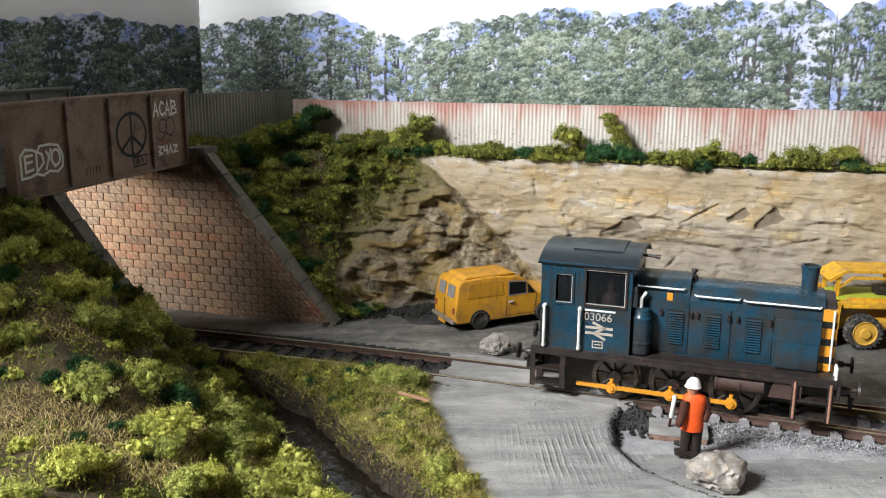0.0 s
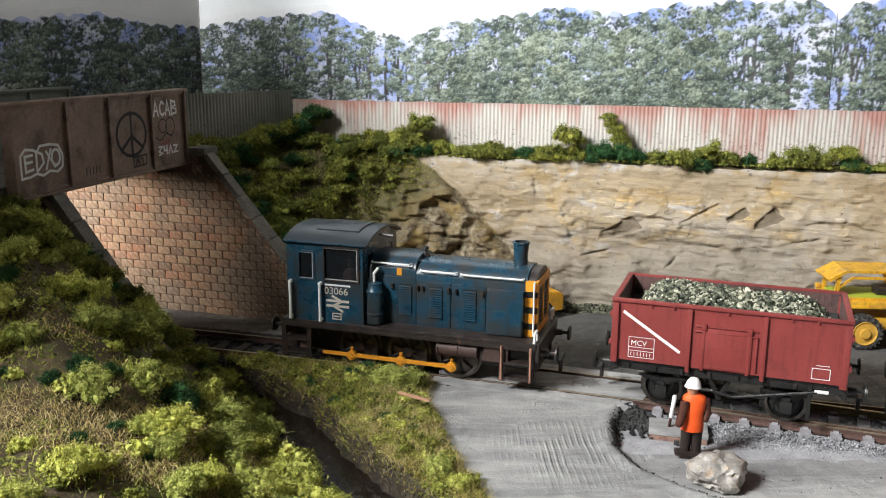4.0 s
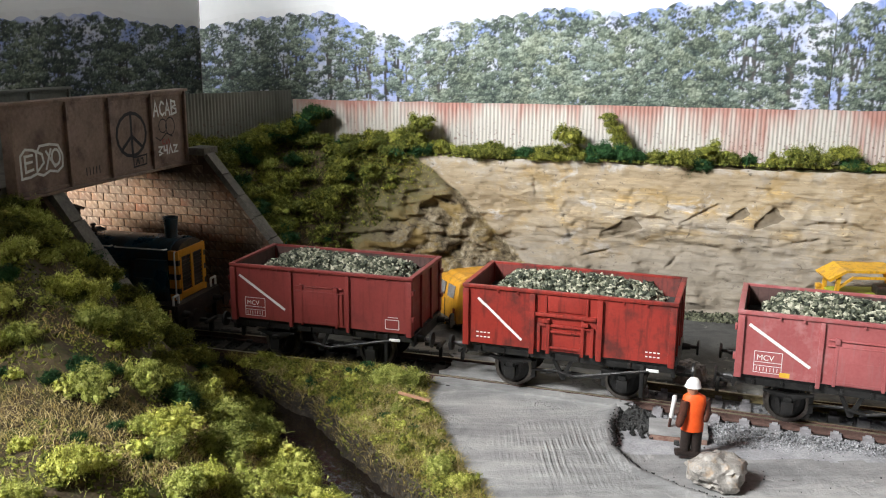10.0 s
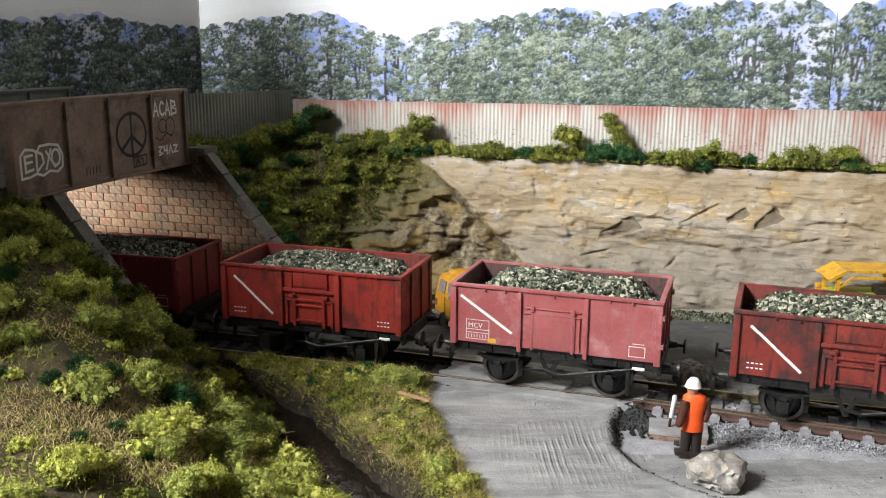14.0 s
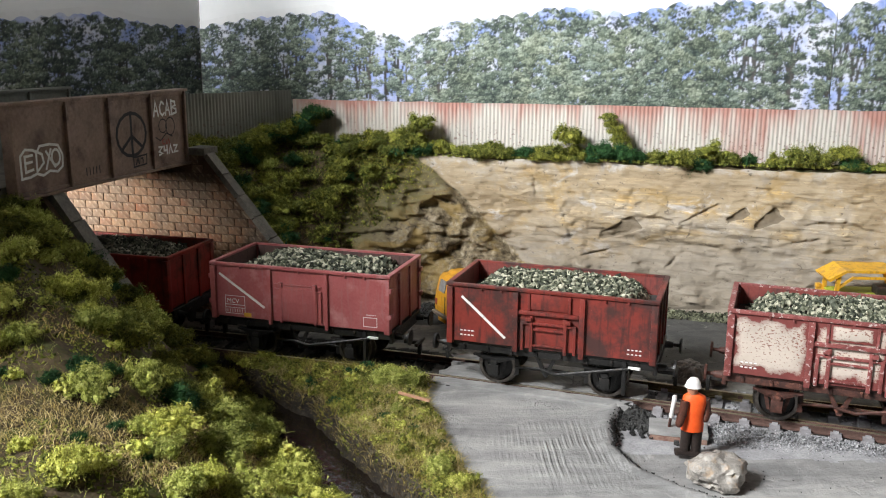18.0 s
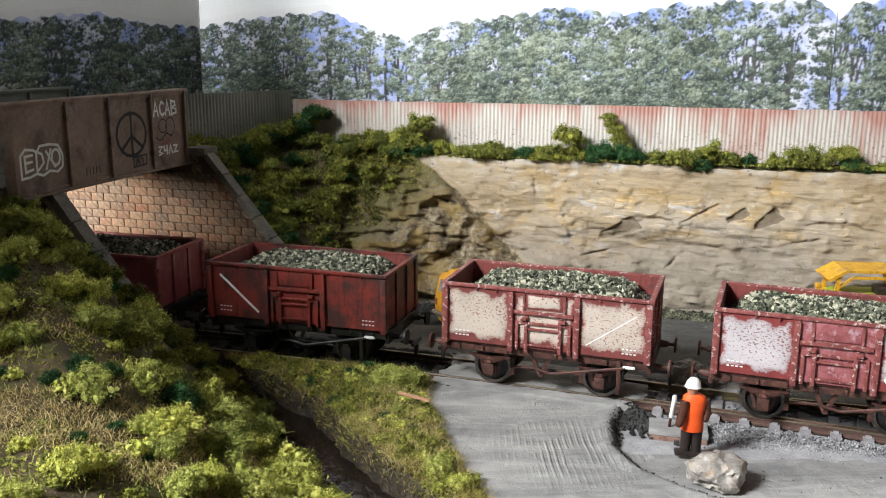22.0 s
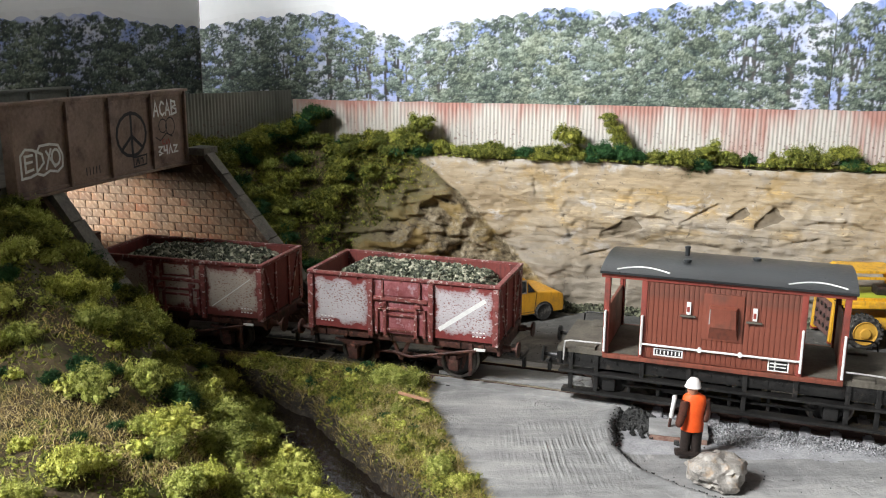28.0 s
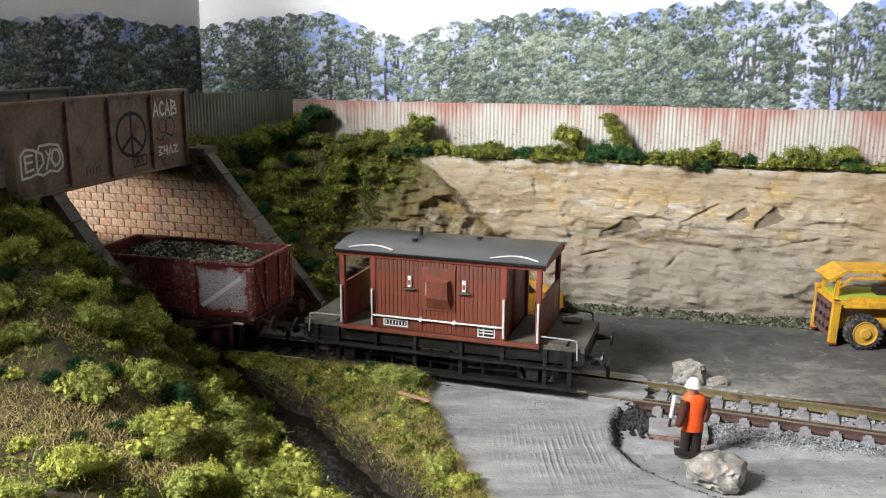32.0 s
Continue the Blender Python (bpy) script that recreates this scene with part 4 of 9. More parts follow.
def printed_trees(name, origin, direction, length, s0, bottom, step, material, parent):
    """One sheet of the cut-out print; its crown edge is cut to the outline of the trees."""
    rs = np.random.default_rng(abs(int(s0)) + 11)
    img = wood_print(s0, length, rs)
    ss = np.arange(0, length + step, step)
    rows = 124
    out = crown_line(ss + s0)
    s = np.repeat(ss[None], rows, 0)
    f = np.linspace(0, 1, rows)[:, None]
    z = bottom + (out[None] - bottom) * f
    col = img[np.clip(((z - 60) / 0.4).round().astype(int), 0, 181), np.clip((s / 0.4).round().astype(int), 0, img.shape[1] - 1)]
    x = origin[0] + direction[0] * s + direction[1] * 0.7
    y = origin[1] + direction[1] * s - direction[0] * 0.7
    n = len(ss)
    i = np.arange(rows - 1)[:, None] * n + np.arange(n - 1)[None, :]
    quads = np.stack([i, i + 1, i + n + 1, i + n], -1).reshape(-1, 4)
    ob = mesh_from(name, np.stack([x, y, z], -1).reshape(-1, 3), quads, material, None, 0, parent=parent)
    at = ob.data.color_attributes.new("print", "FLOAT_COLOR", "POINT")
    at.data.foreach_set("color", np.concatenate([col.reshape(-1, 3), np.ones((col.size // 3, 1))], 1).ravel())
    # the white paper rim left by the scissors
    bm = bmesh.new()
    rim = np.interp(ss + s0, *CROWNS) + 3.6 + 0.8 * vnoise(ss, ss * 0, 14, 5)
    prev = None
    for k in range(0, n, 2):
        px, py = origin[0] + direction[0] * ss[k] + direction[1] * 0.35, origin[1] + direction[1] * ss[k] - direction[0] * 0.35
        pair = (bm.verts.new((px, py, out[k] - 6)), bm.verts.new((px, py, rim[k])))
        if prev:
            bm.faces.new((prev[0], pair[0], pair[1], prev[1]))
        prev = pair
    part("paper_rim", bm, M_PAPER, parent)
    return ob


def print_material():
    m, nt, bsdf = nodes_of("glossy_photo_print", 0.32, 0.0, 0.35)
    at = nt.nodes.new("ShaderNodeVertexColor")
    at.layer_name = "print"
    v = coords(nt)
    nt.links.new(mix(nt, 1.0, at.outputs[0], ramp(nt, noise_tex(nt, v, 1.2, 2.0), [(0.3, (0.9, 0.9, 0.9)), (0.7, (1.1, 1.1, 1.1))]), "MULTIPLY"), bsdf.inputs["Base Color"])
    bump(nt, bsdf, noise_tex(nt, v, 30.0, 2.0), 0.3, 0.3)
    return m


M_PRINT = print_material()
M_PAPER = speckled("white_paper", (0.80, 0.81, 0.82), (0.86, 0.87, 0.88), 20, 2, 0.5, relief=0.03)


def backscene():
    back = thing("backscene", "white board backscene with a cut-out photo print of trees", "backscene", kind="structure")
    def board(o, d, length, name, low=40):
        n = (-d[1], d[0])
        bm = bmesh.new()
        poly = [(o[0], o[1]), (o[0] + d[0] * length, o[1] + d[1] * length), (o[0] + d[0] * length + n[0] * 3, o[1] + d[1] * length + n[1] * 3), (o[0] + n[0] * 3, o[1] + n[1] * 3)]
        prism(bm, poly, low, 190, axis=2)
        part(name, bm, M_BOARD, back)
    board(CORNER, BACK_DIR, 560, "board")
    far = (CORNER[0] + LEFT_DIR[0] * 118, CORNER[1] + LEFT_DIR[1] * 118)
    board(far, (-LEFT_DIR[0], -LEFT_DIR[1]), 117.5, "board", 53)
    printed_trees("tree_print", CORNER, BACK_DIR, 292, 0.0, 72, 0.42, M_PRINT, back)
    o2 = (CORNER[0] + BACK_DIR[0] * 292.6, CORNER[1] + BACK_DIR[1] * 292.6)
    printed_trees("tree_print", o2, BACK_DIR, 120, 292.6, 72, 0.42, M_PRINT, back)
    printed_trees("tree_print", far, (-LEFT_DIR[0], -LEFT_DIR[1]), 117, -117.0, 60, 0.42, M_PRINT, back)


backscene()


def end_blocker():
    """Unseen plain board added to shade the layout's end; trains leave by its hole."""
    bm = bmesh.new()
    # outline cut so that its shadow falls over the left back corner
    prism(bm, [(84, -14), (326, -14), (326, 120), (322, 190), (320, 284), (258, 280), (216, 248), (166, 228), (84, 222)], -240, -234, axis=0)
    for y0, y1, z0, z1 in ((400, 520, -14, 177), (335, 400, 84, 177)):
        box(bm, -240, y0, z0, -234, y1, z1)
    tagged(part("shade_board", bm, M_BOARD), "unseen plain board added to shade the layout's end, with a train exit", "board", kind="structure")


end_blocker()


# ---- the bridge: abutments, wing walls and plate girders ----
def wall_pose(foot, direction):
    """Local x runs along the wall, local -y is its face."""
    return mm_pose(foot[0], foot[1], 0, 0, 0, math.degrees(math.atan2(direction[1], direction[0])))


def far_wall():
    """Local x starts at the foot of the wing, to the picture's left along the wall."""
    wall = thing("abutment_wall", "sooty buff stone abutment with a sloping wing wall and coping", "wall", kind="structure")
    wall.matrix_world = Matrix(((WALL_DIR[0] * -1, WALL_N[0], 0, WALL_A[0] * MM), (WALL_DIR[1] * -1, WALL_N[1], 0, WALL_A[1] * MM), (0, 0, 1, 0), (0, 0, 0, 1)))
    # in local space x grows towards the wing's foot, so the wall runs to negative x
    bm = bmesh.new()
    slope = [(0, -4), (0, -1), (-55, 65), (-62, 67), (-62, 61), (-160, 61), (-160, -4)]
    prism(bm, slope, 0.25, 8, axis=1)
    part("core", bm, M_MORTAR, wall)
    bm = bmesh.new()
    ang = math.atan2(66, -55)
    nx, nz = math.sin(ang), -math.cos(ang)
    segs = 8
    for k in range(segs):
        a, b = k / segs, (k + 0.965) / segs
        p, q = (-55 * a, -1 + 66 * a), (-55 * b, -1 + 66 * b)
        piece = bmesh.new()
        prism(piece, [(p[0], p[1]), (q[0], q[1]), (q[0] + nx * 2.2, q[1] + nz * 2.2), (p[0] + nx * 2.2, p[1] + nz * 2.2)], -1.0, 4.6, axis=1)
        part("coping_stone", piece, M_COPING, wall)
    bm.free()
    part("pier_cap", bx(-62.5, -1.2, 65.2, -54, 9, 68.2, bev=0.3), M_COPING, wall)
    return wall


FAR_WALL = far_wall()
NEAR_A = np.array([-91.5, 278.5])


def near_wall():
    d = np.array([-0.956, 0.293])
    wall = thing("wing_wall", "stone wing wall with a grey coping beside the embankment", "wall", kind="structure")
    n = np.array([0.293, 0.956])
    wall.matrix_world = Matrix(((-d[0], n[0], 0, NEAR_A[0] * MM), (-d[1], n[1], 0, NEAR_A[1] * MM), (0, 0, 1, 0), (0, 0, 0, 1)))
    bm = bmesh.new()
    prism(bm, [(0, -4), (0, 15), (-37, 61), (-42, 61), (-42, 59), (-120, 59), (-120, -4)], -7, 0, axis=1)
    part("core", bm, M_MORTAR, wall)
    ang = math.atan2(46, -37)
    nx, nz = math.sin(ang), -math.cos(ang)
    for k in range(5):
        a, b = k / 5, (k + 0.965) / 5
        p, q = (-37 * a, 15 + 46 * a), (-37 * b, 15 + 46 * b)
        bm = bmesh.new()
        prism(bm, [p, q, (q[0] + nx * 2.6, q[1] + nz * 2.6), (p[0] + nx * 2.2, p[1] + nz * 2.2)], -5.0, 0.6, axis=1)
        part("coping_stone", bm, M_COPING, wall)


near_wall()

GIRDER_R, GIRDER_L = np.array([-104.6, 360.0]), np.array([-132.0, 270.0])


def girder(name, right, left, z0, z1, material, label, painted):
    """A plate girder; local x runs from its far end (right) to its near end (left), local +y is the face seen."""
    d = left - right
    length = float(np.hypot(*d))
    d = d / length
    g = thing(name, label, "girder bridge")
    n = np.array([-d[1], d[0]])
    g.matrix_world = Matrix(((d[0], n[0], 0, right[0] * MM), (d[1], n[1], 0, right[1] * MM), (0, 0, 1, z0 * MM), (0, 0, 0, 1)))
    h = z1 - z0
    part("web", bx(0, -0.8, 0, length, 0.8, h), material, g)
    bm = bmesh.new()
    box(bm, -0.8, -2.6, h - 1.0, length + 0.8, 2.6, h, bev=0.2)
    part("top_flange", bm, material, g)
    part("bottom_flange", bx(-0.8, -2.6, 0, length + 0.8, 2.6, 1.0, bev=0.2), material, g)
    stiff = [0.6, length * 0.243, length * 0.505, length * 0.734, length - 0.6]
    for s in stiff:
        bm = bmesh.new()
        box(bm, s - 0.55, 0.8, 1.0, s + 0.55, 2.1, h - 1.0, bev=0.15)
        part("stiffener", bm, material, g)
        bm = bmesh.new()
        box(bm, s - 0.55, -2.1, 1.0, s + 0.55, -0.8, h - 1.0, bev=0.15)
        part("stiffener", bm, material, g)
    for a, b in zip(stiff, stiff[1:]):
        for zz in (1.0, h - 2.2):
            part("angle_iron", bx(a + 0.55, 0.8, zz, b - 0.55, 1.4, zz + 1.2, bev=0.1), material, g)
    return g, length, h


G1, G_LEN, G_H = girder("girder_bridge", GIRDER_R, GIRDER_L, 61.8, 91.8, M_GIRDER, "brown painted plate girder bridge side with white graffiti", True)
G2, _, _ = girder("girder_bridge", GIRDER_R + np.array([-52, 15.5]), GIRDER_L + np.array([-52, 15.5]), 60.6, 91.5, M_GIRDER_GREY, "grey green plate girder bridge side", False)
_bm = bmesh.new()
_q = [GIRDER_R + np.array([-1.5, 2.5]), GIRDER_R + np.array([-50, 17]), GIRDER_L + np.array([-50, 17]), GIRDER_L + np.array([-3.5, 0.5])]
prism(_bm, [tuple(p) for p in _q], 62.2, 66.0, axis=2)
tagged(part("bridge_deck", _bm, M_COPING), "grey road deck between the bridge girders", "bridge deck", kind="structure")


def strokes(parent, name, lines, r, material, y, label=""):
    """Painted lines: each chain of (x, z) points becomes one ribbon, laid 0.05 mm proud of a face."""
    for pts in lines:
        closed = len(pts) > 2 and math.hypot(pts[0][0] - pts[-1][0], pts[0][1] - pts[-1][1]) < 1e-6
        pts = pts[:-1] if closed else pts
        n = len(pts)
        bm = bmesh.new()
        pairs = []
        for i, (x, z) in enumerate(pts):
            before = pts[i - 1] if i or closed else None
            after = pts[(i + 1) % n] if i < n - 1 or closed else None
            ways = []
            for (ax, az), (bx_, bz) in ([(before, (x, z))] if before else []) + ([((x, z), after)] if after else []):
                k = math.hypot(bx_ - ax, bz - az) or 1.0
                ways.append(((bx_ - ax) / k, (bz - az) / k))
            dx, dz = sum(w[0] for w in ways), sum(w[1] for w in ways)
            k = math.hypot(dx, dz)
            dx, dz = (dx / k, dz / k) if k > 1e-6 else ways[0]
            mitre = r / max(0.5, dx * ways[0][0] + dz * ways[0][1])
            end = 0.0 if before and after else (0.6 * r if before else -0.6 * r)
            x, z = x + dx * end, z + dz * end
            pairs.append((bm.verts.new((x - dz * mitre, y, z + dx * mitre)), bm.verts.new((x + dz * mitre, y, z - dx * mitre))))
        for a, b in zip(pairs, pairs[1:] + pairs[:1] if closed else pairs[1:]):
            bm.faces.new((a[0], a[1], b[1], b[0]))
        part(name, bm, material, parent, label, smooth=0)


M_GRAFFITI = speckled("chalk_white_spray", (0.62, 0.62, 0.60), (0.80, 0.80, 0.78), 3, 0.6, 0.8)
M_GRAFFITI_DARK = speckled("black_spray", (0.012, 0.012, 0.016), (0.03, 0.03, 0.035), 3, 0.6, 0.8)


def ring(cx, cz, rx, rz, a0=0, a1=360, n=16):
    return [(cx + rx * math.cos(radians(a0 + (a1 - a0) * i / n)), cz + rz * math.sin(radians(a0 + (a1 - a0) * i / n))) for i in range(n + 1)]


def graffiti():
    # local x grows towards the near end, which the camera sees at its left, so words run to negative x
    L, y = G_LEN, 0.9
    a = 0.243 * L
    wide = lambda lines: [[((x - 8.0) * 1.12 + 5.4, z) for x, z in line] for line in lines]
    strokes(G1, "graffiti", wide([[(21.4, 20.4), (20.2, 25.8), (18.8, 20.4)], [(20.9, 22.4), (19.3, 22.4)], [(15.4, 24.8), (16.6, 25.7), (17.8, 24.0), (17.6, 21.6), (16.4, 20.5), (15.2, 21.4)],
                             [(14.6, 20.4), (13.4, 25.8), (12.0, 20.4)], [(14.1, 22.4), (12.5, 22.4)], [(11.0, 20.5), (11.0, 25.7), (8.8, 25.2), (8.6, 23.8), (10.8, 23.2), (8.2, 22.4), (8.2, 21.0), (11.0, 20.5)]]), 0.44, M_GRAFFITI, y + 0.02, "white sprayed capital letters ACAB")
    strokes(G1, "graffiti", wide([[(19.6, 8.6), (17.6, 8.6), (19.6, 6.9), (17.8, 6.0), (19.6, 5.6)], [(16.6, 8.6), (16.6, 7.0), (14.6, 7.0)], [(14.9, 8.8), (14.9, 5.6)], [(13.8, 5.6), (12.8, 8.6), (11.8, 5.6)], [(11.0, 8.4), (8.8, 8.2), (10.8, 5.8), (8.4, 5.9)]]), 0.42, M_GRAFFITI, y + 0.02, "white sprayed scrawl")
    c = a + 0.125 * L
    strokes(G1, "graffiti", [ring(c, 15.0, 8.6, 7.8), [(c, 22.6), (c, 7.4)], [(c, 14.5), (c - 6.2, 9.8)], [(c, 14.5), (c + 6.2, 9.8)]], 0.62, M_GRAFFITI_DARK, y, "black sprayed peace sign")
    strokes(G1, "graffiti", [ring(15.0, 16.5, 2.6, 2.6), ring(10.2, 16.0, 3.0, 3.4, 40, 380), [(20.0, 12.5), (17, 11.0), (13, 13.5), (9, 12)]], 0.22, M_GRAFFITI_DARK, y, "black sprayed scrawl")
    e = L * 0.86
    tag = [[(0, 0), (0, 0.75), (0.12, 0.95), (0.3, 0.9), (0.38, 0.8), (0.46, 1.0), (0.7, 1.02), (0.9, 0.95), (1.0, 0.6), (0.98, 0.2), (0.85, 0.05), (0.66, 0.12), (0.5, 0.0), (0.35, 0.1), (0.2, 0.02), (0, 0)],
           [(0.09, 0.5), (0.26, 0.52)], [(0.28, 0.26), (0.1, 0.2), (0.1, 0.72), (0.28, 0.74)], [(0.36, 0.16), (0.37, 0.84), (0.5, 0.72), (0.53, 0.42), (0.36, 0.16)], [(0.58, 0.2), (0.72, 0.85)], [(0.60, 0.8), (0.80, 0.22)], ring(0.83, 0.55, 0.10, 0.27)]
    strokes(G1, "graffiti", [[(e + 9.4 - 18.8 * x, 6.4 + 9.4 * z) for x, z in line] for line in tag], 0.42, M_GRAFFITI, y, "white sprayed bubble outline tag")
    strokes(G1, "graffiti", [[(14.6, 11.4), (15.8, 11.0), (15.6, 9.6), (14.4, 9.6)], [(13.4, 11.2), (13.4, 9.5)], [(12.6, 9.5), (11.8, 11.2), (11.0, 9.5)]], 0.24, M_RUST_RED, y, "small red sprayed scrawl")
    strokes(G1, "graffiti", [[(0.60 * L + 4 - 1.7 * k, 3.6), (0.60 * L + 4 - 1.7 * k, 6.0)] for k in range(5)], 0.22, M_GRAFFITI_DARK, y, "faint dark scrawl")
    strokes(G1, "graffiti", [[(a + 11.5, 3.0), (a + 11.5, 6.5), (a + 3.5, 6.9), (a + 3.8, 3.4), (a + 11.5, 3.0)], [(a + 10.3, 3.8), (a + 9.0, 5.8), (a + 8.2, 3.9)], [(a + 7.2, 5.8), (a + 6.0, 5.8), (a + 6.0, 4.0)]], 0.3, M_GRAFFITI_DARK, y, "dark blue sprayed box tag")


graffiti()


# ---- track ----
def track():
    tr = thing("railway_track", "weathered bullhead model track with dark sleepers", "railway track", kind="structure")
    ss = np.arange(-420, 900, 4.0)
    for side in (-1, 1):
        vs, fs, mats = [], [], []
        # section: (beside, up) round the rail
        sec = [(-0.9, -2.5), (0.9, -2.5), (0.9, -2.1), (0.3, -1.8), (0.3, -0.8), (0.55, -0.6), (0.55, -0.1), (0.4, 0.0), (-0.4, 0.0), (-0.55, -0.1), (-0.55, -0.6), (-0.3, -0.8), (-0.3, -1.8), (-0.9, -2.1)]
        k = len(sec)
        for s in ss:
            for dv, z in sec:
                x, y, _ = beside(s, side * 8.8 + dv)
                vs.append((x, y, z))
        for r in range(len(ss) - 1):
            for j in range(k):
                a, b = r * k + j, r * k + (j + 1) % k
                fs.append((a, b, b + k, a + k))
                mats.append(1 if j in (6, 7, 8) else 2 if side > 0 and ss[r] > 66 else 0)
        mesh_from("rail", np.array(vs), fs, [M_RAIL_SIDE, M_STEEL_RAIL, M_RAIL_BRASS], mats, 30, parent=tr)
    proto = None
    for i, s in enumerate(np.arange(-200, 330, 8.6)):
        x, y, head = beside(s)
        if 4 < x < 62:
            continue
        if proto is None:
            bm = bmesh.new()
            box(bm, -1.7, -15.5, -4.2, 1.7, 15.5, -2.45, bev=0.15)
            proto = part("sleeper", bm, M_SLEEPER, tr)
            proto.matrix_local = mm_pose(x, y, 0, rz=head)
            grey = proto.data.copy()
            grey.materials[0] = M_SLEEPER_GREY
            bm = bmesh.new()
            for v0 in (-8.8, 8.8):
                box(bm, -1.1, v0 - 2.0, -2.6, 1.1, v0 - 0.5, -1.5, bev=0.15)
                box(bm, -1.1, v0 + 0.5, -2.6, 1.1, v0 + 2.0, -1.5, bev=0.15)
            chair = part("rail_chairs", bm, M_SLEEPER, proto)
            chair_grey = chair.data.copy()
            chair_grey.materials[0] = M_SLEEPER_GREY
            bm = bmesh.new()
            prism(bm, [(-13.9, -2.9), (-9.4, -2.9), (-9.4, -1.2), (-10.4, -1.2), (-13.6, -1.9)], -1.5, 1.5, axis=0)
            prism(bm, [(-11.4, -1.9), (-9.4, -1.9), (-9.4, -0.7), (-10.2, -0.7)], -0.8, 0.8, axis=0)
            plinth = part("chair_plinth", bm, M_SLEEPER_GREY, proto)
            continue
        ob = share("sleeper", proto, tr, x, y, 0.0, rz=head + random.uniform(-1.2, 1.2))
        ch = share("rail_chairs", chair, ob)
        if x > 60:
            ob.data, ch.data = grey, chair_grey
            share("chair_plinth", plinth, ob)
    # plaster infill of the crossing, broken at its ends
    for v0, v1, a, b, name in ((-6.7, 6.7, 1.5, 70, "crossing_infill"), (9.5, 14.5, 0.0, 68, "crossing_infill"), (-14.5, -9.5, 1.0, 66, "crossing_infill")):
        n, k = 46, 6
        vs, fs = [], []
        for i in range(n + 1):
            for j in range(k + 1):
                s, v = a + (b - a) * i / n, v0 + (v1 - v0) * j / k
                if i in (0, n):
                    s += random.uniform(-1.6, 1.6)
                x, y, _ = beside(s, v)
                vs.append((x, y, -0.32 + 0.12 * math.sin(s * 0.7 + v) * random.random()))
        base = len(vs)
        vs += [(x, y, -3.4) for x, y, z in vs]
        q = lambda i, j: i * (k + 1) + j
        for i in range(n):
            for j in range(k):
                fs.append((q(i, j), q(i + 1, j), q(i + 1, j + 1), q(i, j + 1)))
            for j in (0, k):
                fs.append((q(i, j), q(i + 1, j), q(i + 1, j) + base, q(i, j) + base))
        for i in (0, n):
            for j in range(k):
                fs.append((q(i, j), q(i, j + 1), q(i, j + 1) + base, q(i, j) + base))
        mesh_from(name, np.array(vs), fs, M_ROAD, None, 40, kind="structure", label="grey plaster infill between the rails of the crossing", category="crossing")
    # check rail, and the stock rail of a siding that leaves towards the back
    sec = [(-0.35, -2.4), (0.35, -2.4), (0.35, 0.0), (-0.35, 0.0)]
    for name, line in (("check_rail", [beside(s, -6.4)[:2] for s in np.arange(70, 190, 6.0)]), ("siding_rail", [(96 + 12 * k, 271.6 - 3.0 * k - 0.05 * k * k) for k in range(18)])):
        vs, fs, mats = [], [], []
        for i, (x, y) in enumerate(line):
            for dv, z in sec:
                vs.append((x + 0.35 * dv, y + dv, z - 0.05))
            if i:
                for j in range(4):
                    a, b = (i - 1) * 4 + j, (i - 1) * 4 + (j + 1) % 4
                    fs.append((a, b, b + 4, a + 4))
                    mats.append(1 if j == 2 else 0)
        mesh_from(name, np.array(vs), fs, [M_RAIL_SIDE, M_STEEL_RAIL], mats, 30, parent=tr)


track()


# ---- rolling stock: local x along the train (leading end at negative x), local -y faces the camera, z = 0 at the rail tops ----
TRAIN, WHEELSETS, RODS = [], [], []


def paint(name, a, b, dirt, amount=0.5, rough=0.5):
    """Model paint: mottled, with dirt in patches, runs down the sheet and small chips."""
    m, nt, bsdf = nodes_of(name, rough, 0.0, 0.45)
    v = coords(nt)
    big, small = noise_tex(nt, v, 14.0), noise_tex(nt, v, 0.9, 3.0)
    col = ramp(nt, maths(nt, "ADD", maths(nt, "MULTIPLY", big, 0.6), maths(nt, "MULTIPLY", small, 0.4)), [(0.36, a), (0.64, b)])
    soil = noise_tex(nt, v, 9.0, 6.0, 0.66)
    col = mix(nt, ramp(nt, soil, [(0.64 - 0.1 * amount, (0, 0, 0)), (0.80 - 0.1 * amount, (1, 1, 1))]), col, dirt)
    runs = noise_tex(nt, coords(nt, "Object", (1.0, 1.0, 0.12)), 1.5, 4.0, 0.6)
    col = mix(nt, maths(nt, "MULTIPLY", ramp(nt, runs, [(0.52, (0, 0, 0)), (0.66, (1, 1, 1))]), 0.25 + 0.25 * amount), col, tuple(c * 0.7 for c in dirt))
    chips = noise_tex(nt, v, 0.8, 4.0, 0.7)
    col = mix(nt, maths(nt, "MULTIPLY", ramp(nt, chips, [(0.69, (0, 0, 0)), (0.72, (1, 1, 1))]), 0.55), col, tuple(min(0.6, c * 1.6 + 0.06) for c in b))
    nt.links.new(col, bsdf.inputs["Base Color"])
    nt.links.new(maths(nt, "ADD", maths(nt, "MULTIPLY", soil, 0.5), rough - 0.24), bsdf.inputs["Roughness"])
    bump(nt, bsdf, maths(nt, "ADD", small, maths(nt, "MULTIPLY", soil, 0.6)), 0.07)
    return m


